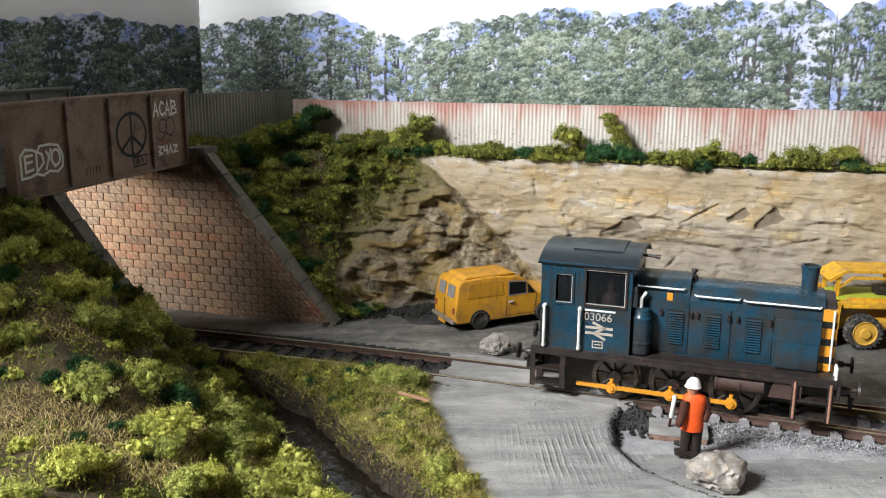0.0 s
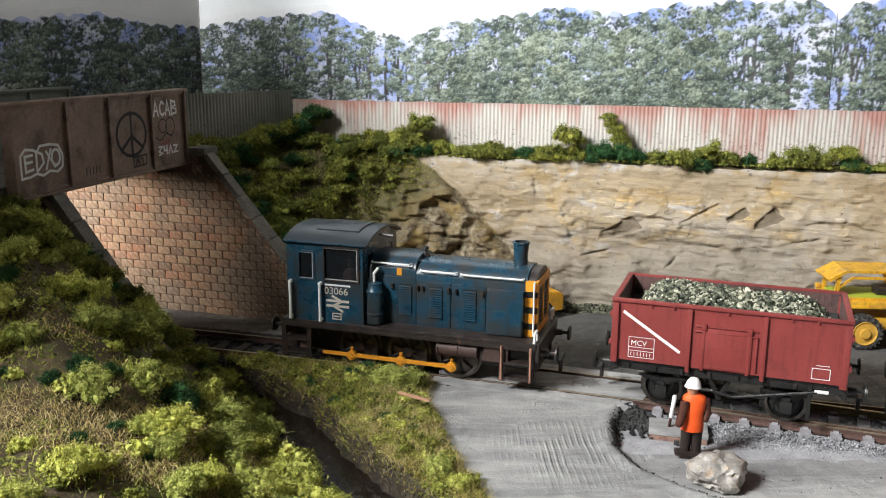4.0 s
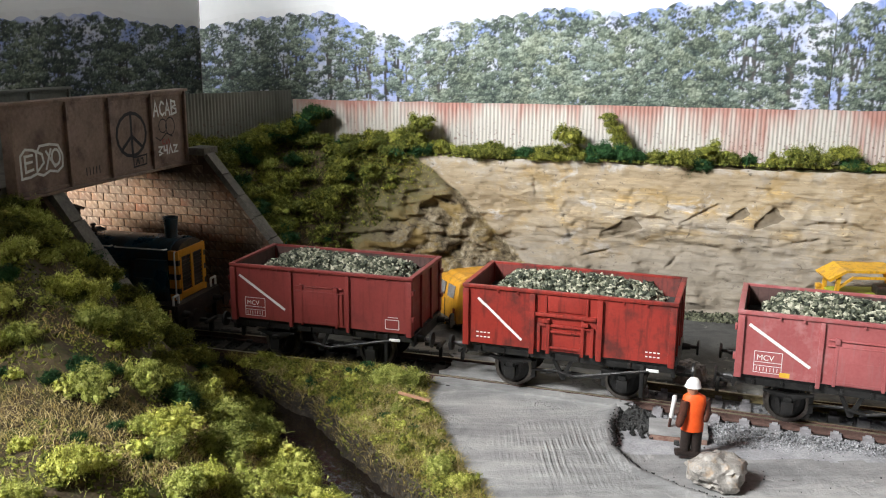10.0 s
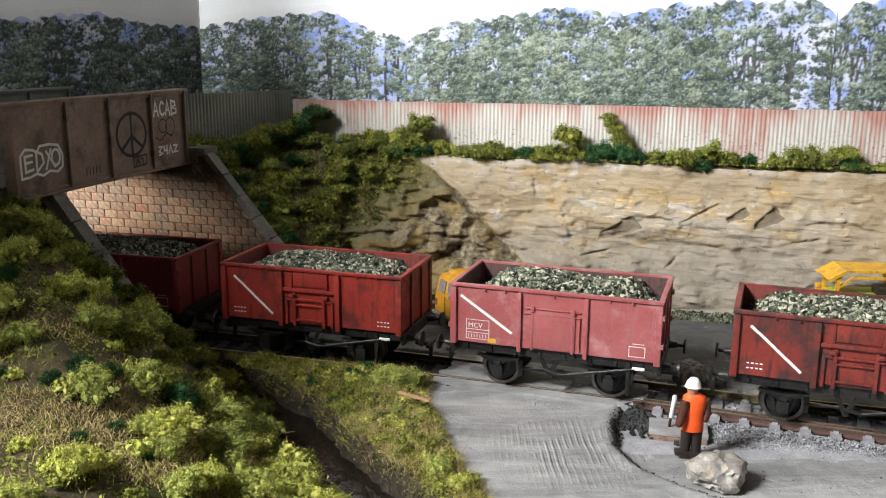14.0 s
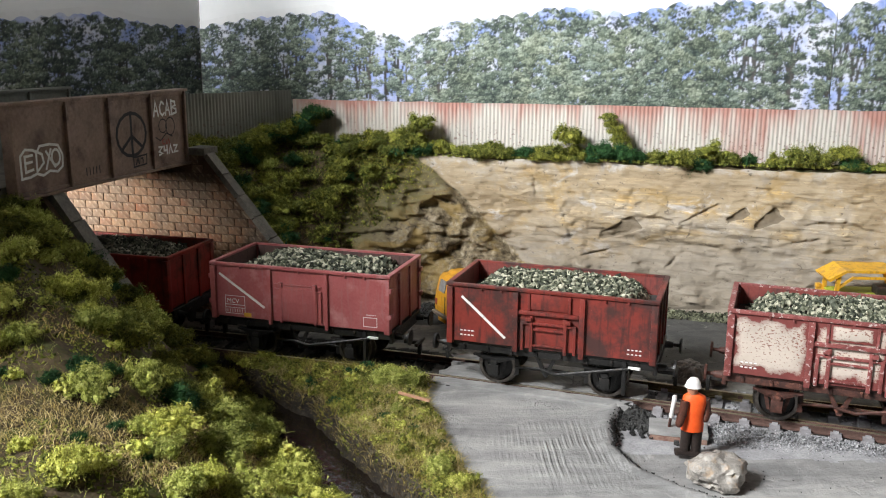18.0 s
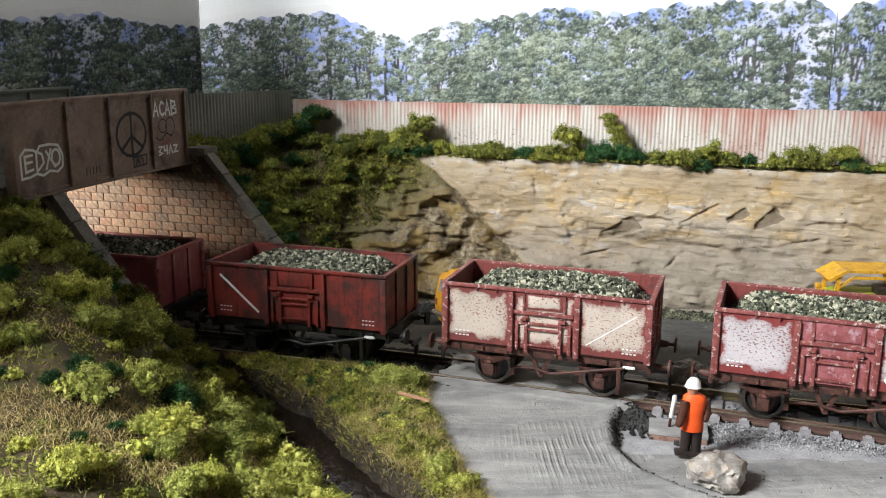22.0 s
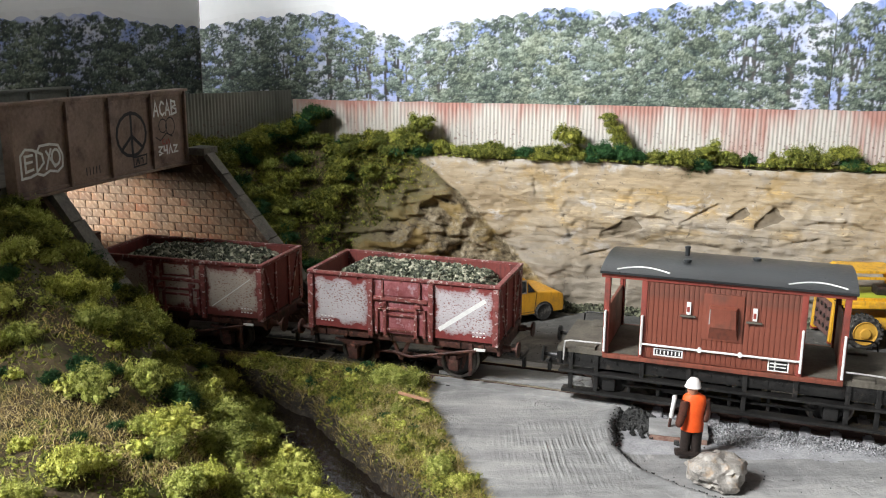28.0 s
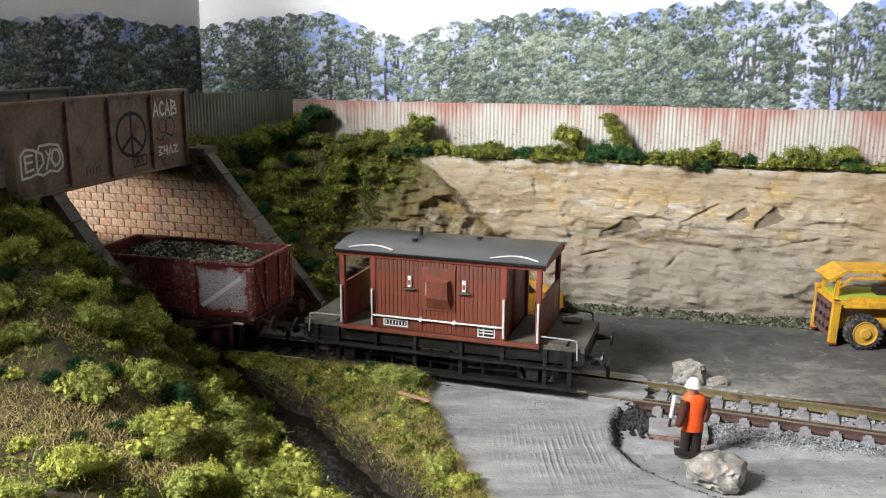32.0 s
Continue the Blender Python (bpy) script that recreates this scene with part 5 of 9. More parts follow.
def patchy(name, pale, red, keep, specks):
    """Old pale paint that has flaked to red rust from the edges of a panel inwards."""
    m, nt, bsdf = nodes_of(name, 0.75)
    tc = nt.nodes.new("ShaderNodeTexCoord")
    sep = nt.nodes.new("ShaderNodeSeparateXYZ")
    nt.links.new(tc.outputs["Generated"], sep.inputs[0])
    def edge(o, width):
        return maths(nt, "MULTIPLY", maths(nt, "SUBTRACT", 0.5, maths(nt, "ABSOLUTE", maths(nt, "SUBTRACT", o, 0.5))), width)
    d = maths(nt, "MINIMUM", edge(sep.outputs[0], 24.0), edge(sep.outputs[2], 17.0))
    v = coords(nt)
    d = maths(nt, "ADD", d, maths(nt, "MULTIPLY", maths(nt, "SUBTRACT", noise_tex(nt, v, 5.0, 5.0, 0.65), 0.5), 7.0))
    inside = ramp(nt, maths(nt, "MULTIPLY", d, 0.1), [(0.12 - keep, (0, 0, 0)), (0.17 - keep, (0.55, 0.55, 0.55)), (0.30 - keep, (1, 1, 1))])
    rust = mix(nt, noise_tex(nt, v, 2.4, 5.0), red, tuple(c * 0.45 for c in red))
    white = mix(nt, ramp(nt, noise_tex(nt, v, 9.0, 5.0), [(0.4, (0, 0, 0)), (0.7, (1, 1, 1))]), pale, tuple(c * 0.78 for c in pale))
    pits = noise_tex(nt, coords(nt, "Object", (0.6, 0.6, 1.0), (0, radians(20), 0)), 0.48, 2.0, 0.55)
    where = noise_tex(nt, v, 8.0, 3.0)
    pit = ramp(nt, maths(nt, "ADD", pits, maths(nt, "MULTIPLY", where, 0.30)), [(0.80 - specks, (0, 0, 0)), (0.86 - specks, (0.85, 0.85, 0.85))])
    white = mix(nt, pit, white, (0.22, 0.07, 0.05))
    nt.links.new(mix(nt, inside, rust, white), bsdf.inputs["Base Color"])
    bump(nt, bsdf, maths(nt, "SUBTRACT", inside, pit), 0.12, 0.7)
    return m


M_BAUXITE = paint("clean_bauxite_paint", (0.205, 0.034, 0.030), (0.25, 0.043, 0.038), (0.16, 0.028, 0.025))
M_BAUXITE_PALE = paint("faded_bauxite_paint", (0.31, 0.078, 0.078), (0.39, 0.115, 0.115), (0.46, 0.21, 0.21), 0.9, 0.38)
M_RED = paint("scuffed_red_paint", (0.25, 0.024, 0.017), (0.33, 0.034, 0.023), (0.105, 0.020, 0.015), 1.3)
M_RED_DARK = paint("grimy_red_paint", (0.165, 0.026, 0.019), (0.235, 0.036, 0.027), (0.060, 0.024, 0.021), 1.9)
M_RUST_WHITE = patchy("flaked_cream_paint", (0.58, 0.50, 0.43), (0.25, 0.062, 0.055), -0.05, 0.068)
M_RUST_LILAC = patchy("flaked_pale_grey_paint", (0.56, 0.52, 0.54), (0.29, 0.052, 0.048), -0.05, 0.082)
M_INSIDE = paint("dusty_brown_inside", (0.085, 0.045, 0.040), (0.13, 0.072, 0.064), (0.05, 0.035, 0.032), 0.9, 0.8)
M_INSIDE_RED = paint("rusty_red_inside", (0.16, 0.036, 0.030), (0.24, 0.055, 0.046), (0.07, 0.04, 0.036), 0.9, 0.8)
M_YELLOW_MARK = speckled("yellow_paint", (0.62, 0.36, 0.03), (0.72, 0.44, 0.05), 4, 0.6, 0.6)


def wheel_tyre(bm, r, y, f):
    turned(bm, [(r * 0.80, y - f * 0.5), (r * 0.84, y + f * 1.0), (r, y + f * 1.0), (r * 1.005, y - f * 0.9), (r + 0.75, y - f * 1.1), (r + 0.7, y - f * 1.7), (r * 0.80, y - f * 1.7)], 1, 28)


def wheelset(thing_ob, x, r, spokes=0, phase=0.0, name="wheelset"):
    """An axle that carries two flanged wheels, disc or spoked."""
    bm = bmesh.new()
    cyl(bm, (0, -9.6, 0), (0, 9.6, 0), 0.9, 10)
    ob = part(name, bm, M_BLACK, thing_ob, "blackened wheels with bright steel treads")
    for f in (-1, 1):
        y = f * 8.6
        bm = bmesh.new()
        wheel_tyre(bm, r, y, f)
        part("wheel_rim", bm, M_WHEEL_STEEL, ob, "dull steel wheel rim")
        bm = bmesh.new()
        if spokes:
            turned(bm, [(1.7, y - f * 0.9), (1.9, y + f * 0.9), (1.2, y + f * 1.2)], 1, 14)
            part("wheel_hub", bm, M_GRIME, ob)
            for k in range(spokes):
                a = 2 * math.pi * k / spokes
                bm = bmesh.new()
                cyl(bm, (1.5 * math.cos(a), y, 1.5 * math.sin(a)), (r * 0.83 * math.cos(a), y, r * 0.83 * math.sin(a)), 0.46, 6, 0.36)
                part("spoke", bm, M_GRIME, ob)
        else:
            turned(bm, [(r * 0.84, y - f * 0.6), (r * 0.84, y - f * 0.2), (r * 0.5, y + f * 0.1), (r * 0.3, y + f * 0.7), (r * 0.12, y + f * 0.9)], 1, 24)
            part("wheel_disc", bm, M_BLACK, ob)
    WHEELSETS.append((ob, x, r, r, phase))
    return ob


def buffers(t, x, z, outward, y=11.4, mat=None):
    for side in (-1, 1):
        bm = bmesh.new()
        cyl(bm, (x, side * y, z), (x + outward * 2.6, side * y, z), 1.35, 12, 1.0)
        cyl(bm, (x + outward * 2.6, side * y, z), (x + outward * 4.6, side * y, z), 0.6, 10)
        cyl(bm, (x + outward * 4.6, side * y, z), (x + outward * 5.3, side * y, z), 2.5, 20, 2.7)
        part("buffer", bm, mat or M_BLACK, t)


def coupling(t, x, outward):
    bm = bmesh.new()
    box(bm, min(x, x + outward * 6), -1.0, 6.8, max(x, x + outward * 6), 1.0, 8.0, bev=0.2)
    a, b = sorted((x + outward * 5.0, x + outward * 6.2))
    box(bm, a, -4.2, 7.0, b, 4.2, 8.2, bev=0.2)
    box(bm, a, -0.9, 3.2, b, 0.9, 7.2, bev=0.2)
    part("coupling", bm, M_BLACK, t)


def stones(count, size, seed, place, material, name, parent=None, **kw):
    """Loose chippings as one mesh: place(rs, n) gives their centres."""
    rs = np.random.default_rng(seed)
    c = place(rs, count)
    n = len(c)
    base = np.array([(1, 0, 0), (-1, 0, 0), (0, 1, 0), (0, -1, 0), (0, 0, 1), (0, 0, -1)], float)
    tris = np.array([(0, 2, 4), (2, 1, 4), (1, 3, 4), (3, 0, 4), (2, 0, 5), (1, 2, 5), (3, 1, 5), (0, 3, 5)])
    q = rs.normal(size=(n, 4))
    q /= np.linalg.norm(q, axis=1)[:, None]
    w, x, y, z = q.T
    rot = np.stack([np.stack([1 - 2 * (y * y + z * z), 2 * (x * y - z * w), 2 * (x * z + y * w)], -1), np.stack([2 * (x * y + z * w), 1 - 2 * (x * x + z * z), 2 * (y * z - x * w)], -1), np.stack([2 * (x * z - y * w), 2 * (y * z + x * w), 1 - 2 * (x * x + y * y)], -1)], 1)
    sc = size * rs.uniform(0.5, 1.25, (n, 1)) * rs.uniform(0.6, 1.2, (n, 3))
    pts = base[None] * sc[:, None, :] * rs.uniform(0.75, 1.25, (n, 6, 1))
    pts = np.einsum("nij,nkj->nki", rot, pts) + c[:, None, :]
    faces = (tris[None] + (np.arange(n) * 6)[:, None, None]).reshape(-1, 3)
    return mesh_from(name, pts.reshape(-1, 3), faces, material, None, 0, parent=parent, **kw)


def load(t, seed):
    def place(rs, n):
        x, y = rs.uniform(-29.5, 29.5, n), rs.uniform(-14.4, 14.4, n)
        ridge = 3.4 * (1 - (np.abs(x + 1.5) / 30.0) ** 2.4) * (1 - 0.5 * (np.abs(y) / 15) ** 2)
        hump = 32.6 + ridge + 1.3 * fnoise(x + 50 * seed, y, 13, 2) - 4.5 * smoothstep(22, 30, np.abs(x + 0.5 * vnoise(y, y * 0, 4, 1)))
        return np.stack([x, y, hump - rs.random(n) * 1.3 - 0.5], -1)
    lo = stones(3000, 0.98, seed, place, M_LOAD, "stone_load", t)
    lo["label"] = "heaped greenish grey stone chippings"
    part("load_bed", bx(-31.5, -14.6, 18, 31.5, 14.6, 28.4), M_GRAVEL_DARK, t)


def wagon(label, rel, body, inside, panel=None, flap=True, frame_mat=None, frames_rail=None, seed=1, stripe="left", clean=False, door=None):
    """A sixteen-ton steel mineral wagon."""
    panel = panel or body
    door = door or panel
    under = frame_mat or M_BLACK
    rib = frames_rail or body
    t = thing("mineral_wagon", label, "wagon", "mineral wagons in the train")
    L, W, zb, zt = 33.0, 16.0, 15.6, 35.1
    # shell: sides, ends and floor
    for side in (-1, 1):
        y0, y1 = sorted((side * W, side * (W - 0.6)))
        for x0, x1, nm in ((-L + 0.2, -10.4, "side_panel"), (10.4, L - 0.2, "side_panel"), (-10.4, 10.4, "door_panel")):
            part(nm, bx(x0, y0, zb, x1, y1, zt - 0.6), (door if nm == "door_panel" else panel) if side < 0 else inside, t)
        # lining seen from inside
        yi0, yi1 = sorted((side * (W - 0.62), side * (W - 0.9)))
        part("side_lining", bx(-L + 0.8, yi0, zb + 1, L - 0.8, yi1, zt - 0.7), inside, t)
        bm = bmesh.new()
        ya, yb = sorted((side * (W - 0.8), side * (W + 0.6)))
        box(bm, -L - 0.55, ya, zt - 1.1, L + 0.55, yb, zt, bev=0.2)
        part("top_rail", bm, rib, t)
    for e in (-1, 1):
        x0, x1 = sorted((e * L, e * (L - 0.7)))
        part("end_panel", bx(x0, -W + 0.2, zb, x1, W - 0.2, zt - 0.6), panel, t)
        xi0, xi1 = sorted((e * (L - 0.72), e * (L - 0.95)))
        part("end_lining", bx(xi0, -W + 0.9, zb + 1, xi1, W - 0.9, zt - 0.7), inside, t)
        xa, xb = sorted((e * (L - 0.9), e * (L + 0.75)))
        bm = bmesh.new()
        box(bm, xa, -W - 0.55, zt - 1.1, xb, W + 0.55, zt + 0.01, bev=0.2)
        part("top_rail", bm, rib, t)
        for yy in (-5.4, 5.4):
            xa, xb = sorted((e * L, e * (L + 0.6)))
            part("end_stanchion", bx(xa, yy - 0.75, zb - 0.6, xb, yy + 0.75, zt - 1.4, bev=0.2), rib, t)
        xa, xb = sorted((e * L, e * (L + 0.7)))
        if flap and frame_mat:
            # slanting braces of the older ends
            for side in (-1, 1):
                bm = bmesh.new()
                prism(bm, [(side * 5.8, zb + 0.6), (side * 7.0, zb + 0.6), (side * (W - 1.8), zt - 2.0), (side * (W - 3.0), zt - 2.0)], xa, xb - 0.2 if e > 0 else xb, axis=0)
                part("end_brace", bm, rib, t)
        for side in (-1, 1):
            bm = bmesh.new()
            ya, yb = sorted((side * (W - 1.6), side * (W + 0.9)))
            xa, xb = sorted((e * (L - 1.5), e * (L + 0.5)))
            box(bm, xa, ya, zb - 0.9, xb, yb, zt - 1.4, bev=0.25)
            part("corner_post", bm, rib, t)
            if clean:
                for zz in (zb + 4.5, zt - 6):
                    part("hinge", bx(*sorted((e * (L + 0.5), e * (L + 1.2)))[:1], ya, zz, sorted((e * (L + 0.5), e * (L + 1.2)))[1], yb, zz + 1.6, bev=0.2), rib, t)
    part("floor", bx(-L + 0.5, -W + 0.8, zb - 0.9, L - 0.5, W - 0.8, zb + 0.8), under, t)
    # side stanchions, door and its irons on both sides
    for side in (-1, 1):
        def sb(name, x0, x1, z0, z1, proud, mat=rib, bev=0.2):
            y0, y1 = sorted((side * (W - 0.1), side * (W + proud)))
            part(name, bx(x0, y0, z0, x1, y1, z1, bev=bev), mat, t)
        for x in (-10.6, 10.6):
            wide, proud = (0.62, 0.85) if clean else (0.85, 1.1)
            sb("stanchion", x - wide, x + wide, zb - 1.4, zt - 1.3, proud)
        if flap:
            sb("door_rail", -9.6, 9.6, zt - 8.2, zt - 7.0, 1.0)
            sb("flap_door", -5.8, 6.2, zt - 6.4, zt - 1.5, 0.5, door)
            for x in (-6.3, 6.6):
                sb("flap_hinge", x - 0.4, x + 0.4, zt - 7.8, zt - 1.4, 0.8)
            sb("door_frame", -8.9, -7.9, zb - 0.6, zt - 11, 0.8)
            sb("door_frame", 7.9, 8.9, zb - 0.6, zt - 11, 0.8)
            sb("door_frame", -8.9, 8.9, zt - 11.4, zt - 10.6, 0.8)
            for x in (-5.4, 5.4):
                sb("hinge_bar", x - 0.55, x + 0.55, zb - 0.8, zt - 8.6, 1.0)
            for zz in (zb + 1.0, zb + 6.2):
                sb("door_bar", -5.4, 5.4, zz, zz + 0.7, 0.8)
            for x in (-6.2, 6.2):
                sb("door_catch", x - 1.0, x + 1.0, zt - 10.2, zt - 9.0, 1.5)
        else:
            sb("door_plate", -6.8, 7.2, zb + 0.4, zt - 6.6, 0.45, panel, 0.15)
            for x in (-6.4, 6.4):
                sb("hinge_bar", x - 0.45, x + 0.45, zb - 0.4, zt - 5.4, 0.6)
                sb("door_catch", x - 0.7, x + 0.7, zt - 7.2, zt - 5.4, 1.0)
            for zz in (zb + 1.0, zb + 7.0):
                sb("door_bar", -5.8, 5.8, zz, zz + 0.4, 0.5)
            for zz in (zt - 6.3, zt - 8.0):
                sb("door_bar", -8.9, 8.9, zz, zz + 0.4, 0.6)
            sb("door_bar", 8.2, 8.8, zb + 1, zt - 8.0, 0.65)
        # small rope hooks under the rail
        for x in (-22, -15.5, 0.2, 17.5, 24.5):
            sb("rope_hook", x - 0.3, x + 0.3, zt - 1.9, zt - 1.2, 0.7, rib, 0.1)
        # solebar, W-irons, axleboxes and springs
        ya, yb = sorted((side * 13.6, side * 14.8))
        part("solebar", bx(-L, ya, zb - 3.3, L, yb, zb - 0.9, bev=0.2), under, t)
        for x in np.arange(-28, 29, 8.0):
            part("solebar_bracket", bx(x - 0.4, *sorted((side * 14.8, side * 15.4))[:1], zb - 3.0, x + 0.4, sorted((side * 14.8, side * 15.4))[1], zb - 1.2, bev=0.1), under, t)
        for x in (-18, 18):
            bm = bmesh.new()
            y0, y1 = sorted((side * 11.6, side * 12.4))
            prism(bm, [(x - 4.8, zb - 3), (x - 3.5, zb - 3), (x - 1.7, 4.2), (x - 2.6, 4.2)], y0, y1, axis=1)
            part("axle_guard", bm, under, t)
            bm = bmesh.new()
            prism(bm, [(x + 4.8, zb - 3), (x + 3.5, zb - 3), (x + 1.7, 4.2), (x + 2.6, 4.2)], y0, y1, axis=1)
            part("axle_guard", bm, under, t)
            bm = bmesh.new()
            y0, y1 = sorted((side * 12.2, side * 15.0))
            box(bm, x - 1.7, y0, 4.4, x + 1.7, y1, 8.2, bev=0.35)
            box(bm, x - 1.1, y0, 8.2, x + 1.1, y1 - side * 0.2 if side < 0 else y1, 9.6, bev=0.2)
            part("axlebox", bm, under, t)
            bm = bmesh.new()
            for k in range(4):
                w = 7.0 - 1.4 * k
                drop = 0.7 * k
                prism(bm, [(x - w, zb - 4.6 - 0.0 - drop * 0.6), (x, zb - 5.2 - drop), (x + w, zb - 4.6 - drop * 0.6), (x + w, zb - 5.1 - drop * 0.6), (x, zb - 5.8 - drop), (x - w, zb - 5.1 - drop * 0.6)], *sorted((side * 12.6, side * 14.2)), axis=1)
            part("leaf_spring", bm, under, t)
    # brake gear on the side the camera sees
    bm = bmesh.new()
    tube(bm, [(-2.5, -15.0, 8.6), (3, -15.2, 7.6), (26.0, -15.5, 12.6)], 0.5, 6)
    part("brake_lever", bm, M_RUSTY_FRAME if frame_mat else under, t)
    part("lever_guard", bx(23.4, -15.7, 3.6, 24.6, -15.0, zb - 1, bev=0.15), under, t)
    part("lever_handle", bx(25.2, -15.9, 12.4, 29.0, -15.2, 13.3, bev=0.2), M_WHITE, t, "white painted lever end")
    bm = bmesh.new()
    prism(bm, [(-4.6, zb - 3.5), (-1.6, 5.5), (-0.4, 5.5), (2.4, zb - 3.5), (1.2, zb - 3.5), (-1.0, 7.6), (-3.4, zb - 3.5)], -13.4, -12.7, axis=1)
    part("brake_hanger", bm, under, t)
    bm = bmesh.new()
    tube(bm, [(-12, -9.2, 6.2), (-1, -11, 7.4), (12, -9.2, 6.2)], 0.5, 6)
    part("push_rod", bm, under, t)
    for x in (-11.6, 11.6):
        part("brake_block", bx(x - 0.9, -9.6, 3.4, x + 0.9, -7.6, 9.2, bev=0.3), under, t)
    for e in (-1, 1):
        part("headstock", bx(*sorted((e * (L - 0.4), e * (L + 0.9)))[:1], -14.8, zb - 4.6, sorted((e * (L - 0.4), e * (L + 0.9)))[1], 14.8, zb - 0.7, bev=0.25), under, t)
        buffers(t, e * (L + 0.9), 12.9, e, mat=under)
        coupling(t, e * L, e)
        wheelset(t, e * 18, 6.2)
    load(t, seed)
    # white markings
    y = -W - 0.06
    if stripe == "left":
        pts = [[(-30.0, zt - 4.2), (-13.2, zb + 4.4)]] if clean else [[(-28.4, zt - 4.6), (-26.6, zt - 6.2)], [(-26.2, zt - 6.4), (-21.4, zt - 10.6)], [(-21.0, zt - 11.0), (-14.2, zb + 2.6)]]
        strokes(t, "diagonal_stripe", pts, 0.46 if clean else 0.42, M_WHITE, y)
    else:
        strokes(t, "diagonal_stripe", [[(13.6, zb + 3.2), (28.6, zt - 5.6)]], 0.72 if stripe == "right" else 0.17, M_WHITE, y)
    if clean:
        fr = [[(-28.2, zb + 1.2), (-28.2, zb + 7.6), (-20.6, zb + 7.6), (-20.6, zb + 1.2), (-28.2, zb + 1.2)], [(-28.2, zb + 3.3), (-20.6, zb + 3.3)], [(-28.2, zb + 4.4), (-20.6, zb + 4.4)]]
        fr += [[(-27.4 + 0.95 * k, zb + 1.7), (-27.4 + 0.95 * k, zb + 2.8)] for k in range(7)]
        strokes(t, "stencil_panel", fr, 0.09, M_WHITE, y, "white stencilled panel with a code and bars")
        lettering("MCV", 2.3, M_WHITE, t, Matrix.Translation((-27.6 * MM, y * MM, (zb + 5.0) * MM)) @ Matrix.Rotation(radians(90), 4, "X"), "wagon_code")
        strokes(t, "stencil_box", [[(24.0, zb + 1.2), (24.0, zb + 4.4), (28.8, zb + 4.4), (28.8, zb + 1.2), (24.0, zb + 1.2)], [(25, zb + 5.3), (28.4, zb + 5.3)]], 0.1, M_WHITE, y, "white stencilled box")
    else:
        bars = [[(-28.9 + 1.25 * k, zz), (-28.35 + 1.25 * k, zz)] for k in range(4) for zz in (zb + 2.2, zb + 3.7)]
        bars += [[(24.8 + 1.2 * k, zz), (25.3 + 1.2 * k, zz)] for k in range(4) for zz in (zb + 1.8, zb + 3.2)]
        strokes(t, "stencil_bars", bars, 0.2, M_WHITE, y, "white stencilled marks")
    TRAIN.append((t, rel, 18.0))
    return t


M_CHIPPED = speckled("chipped_red_oxide", (0.14, 0.036, 0.032), (0.29, 0.085, 0.078), 2.2, 0.5, 0.55, relief=0.2, c=(0.52, 0.42, 0.40), cut=(0.56, 0.62))
M_MAUVE = speckled("mauve_weathered_red", (0.20, 0.045, 0.048), (0.36, 0.13, 0.14), 4, 0.7, 0.75, relief=0.08, c=(0.44, 0.30, 0.33), cut=(0.55, 0.68))
wagon("clean bauxite red mineral wagon loaded with chippings", 0.6, M_BAUXITE, M_INSIDE, flap=False, seed=1, clean=True)
wagon("scuffed bright red mineral wagon with top flap doors and chippings", 85.8, M_RED, M_INSIDE_RED, seed=2)
W3 = wagon("faded pinkish bauxite mineral wagon loaded with chippings", 170.4, M_BAUXITE_PALE, M_INSIDE, flap=False, seed=3, clean=True)
part("tally_mark", bx(-21.0, -16.12, 16.0, -18.2, -16.02, 17.4), M_YELLOW_MARK, W3, "small yellow patch")
wagon("grimy dark red mineral wagon loaded with chippings", 258.0, M_RED_DARK, M_INSIDE_RED, seed=4)
wagon("flaked cream and rust mineral wagon loaded with chippings", 345.2, M_CHIPPED, M_INSIDE_RED, M_RUST_WHITE, frame_mat=M_RUSTY_FRAME, seed=5, stripe="thin")
wagon("flaked pale grey and red mineral wagon loaded with chippings", 430.2, M_CHIPPED, M_INSIDE_RED, M_RUST_LILAC, frame_mat=M_RUSTY_FRAME, seed=6, stripe="right", door=M_MAUVE)


# ---- brake van ----
M_VAN_BROWN = paint("van_bauxite_brown", (0.185, 0.054, 0.034), (0.235, 0.072, 0.046), (0.12, 0.050, 0.035), 1.2, 0.45)
M_VAN_RED = paint("van_red_paint", (0.24, 0.050, 0.037), (0.28, 0.062, 0.046), (0.13, 0.042, 0.033), 1.2, 0.5)
M_ROOF = speckled("dark_grey_roof", (0.020, 0.022, 0.024), (0.040, 0.043, 0.045), 16, 1.0, 0.32, spec=0.55, relief=0.06, c=(0.075, 0.075, 0.075), cut=(0.6, 0.75))
M_RAIL_GREY = speckled("scuffed_grey_wire", (0.26, 0.25, 0.24), (0.55, 0.54, 0.52), 3, 0.5, 0.5)
M_DECK = speckled("worn_timber_deck", (0.065, 0.058, 0.046), (0.145, 0.13, 0.105), 8, 0.8, 0.85)


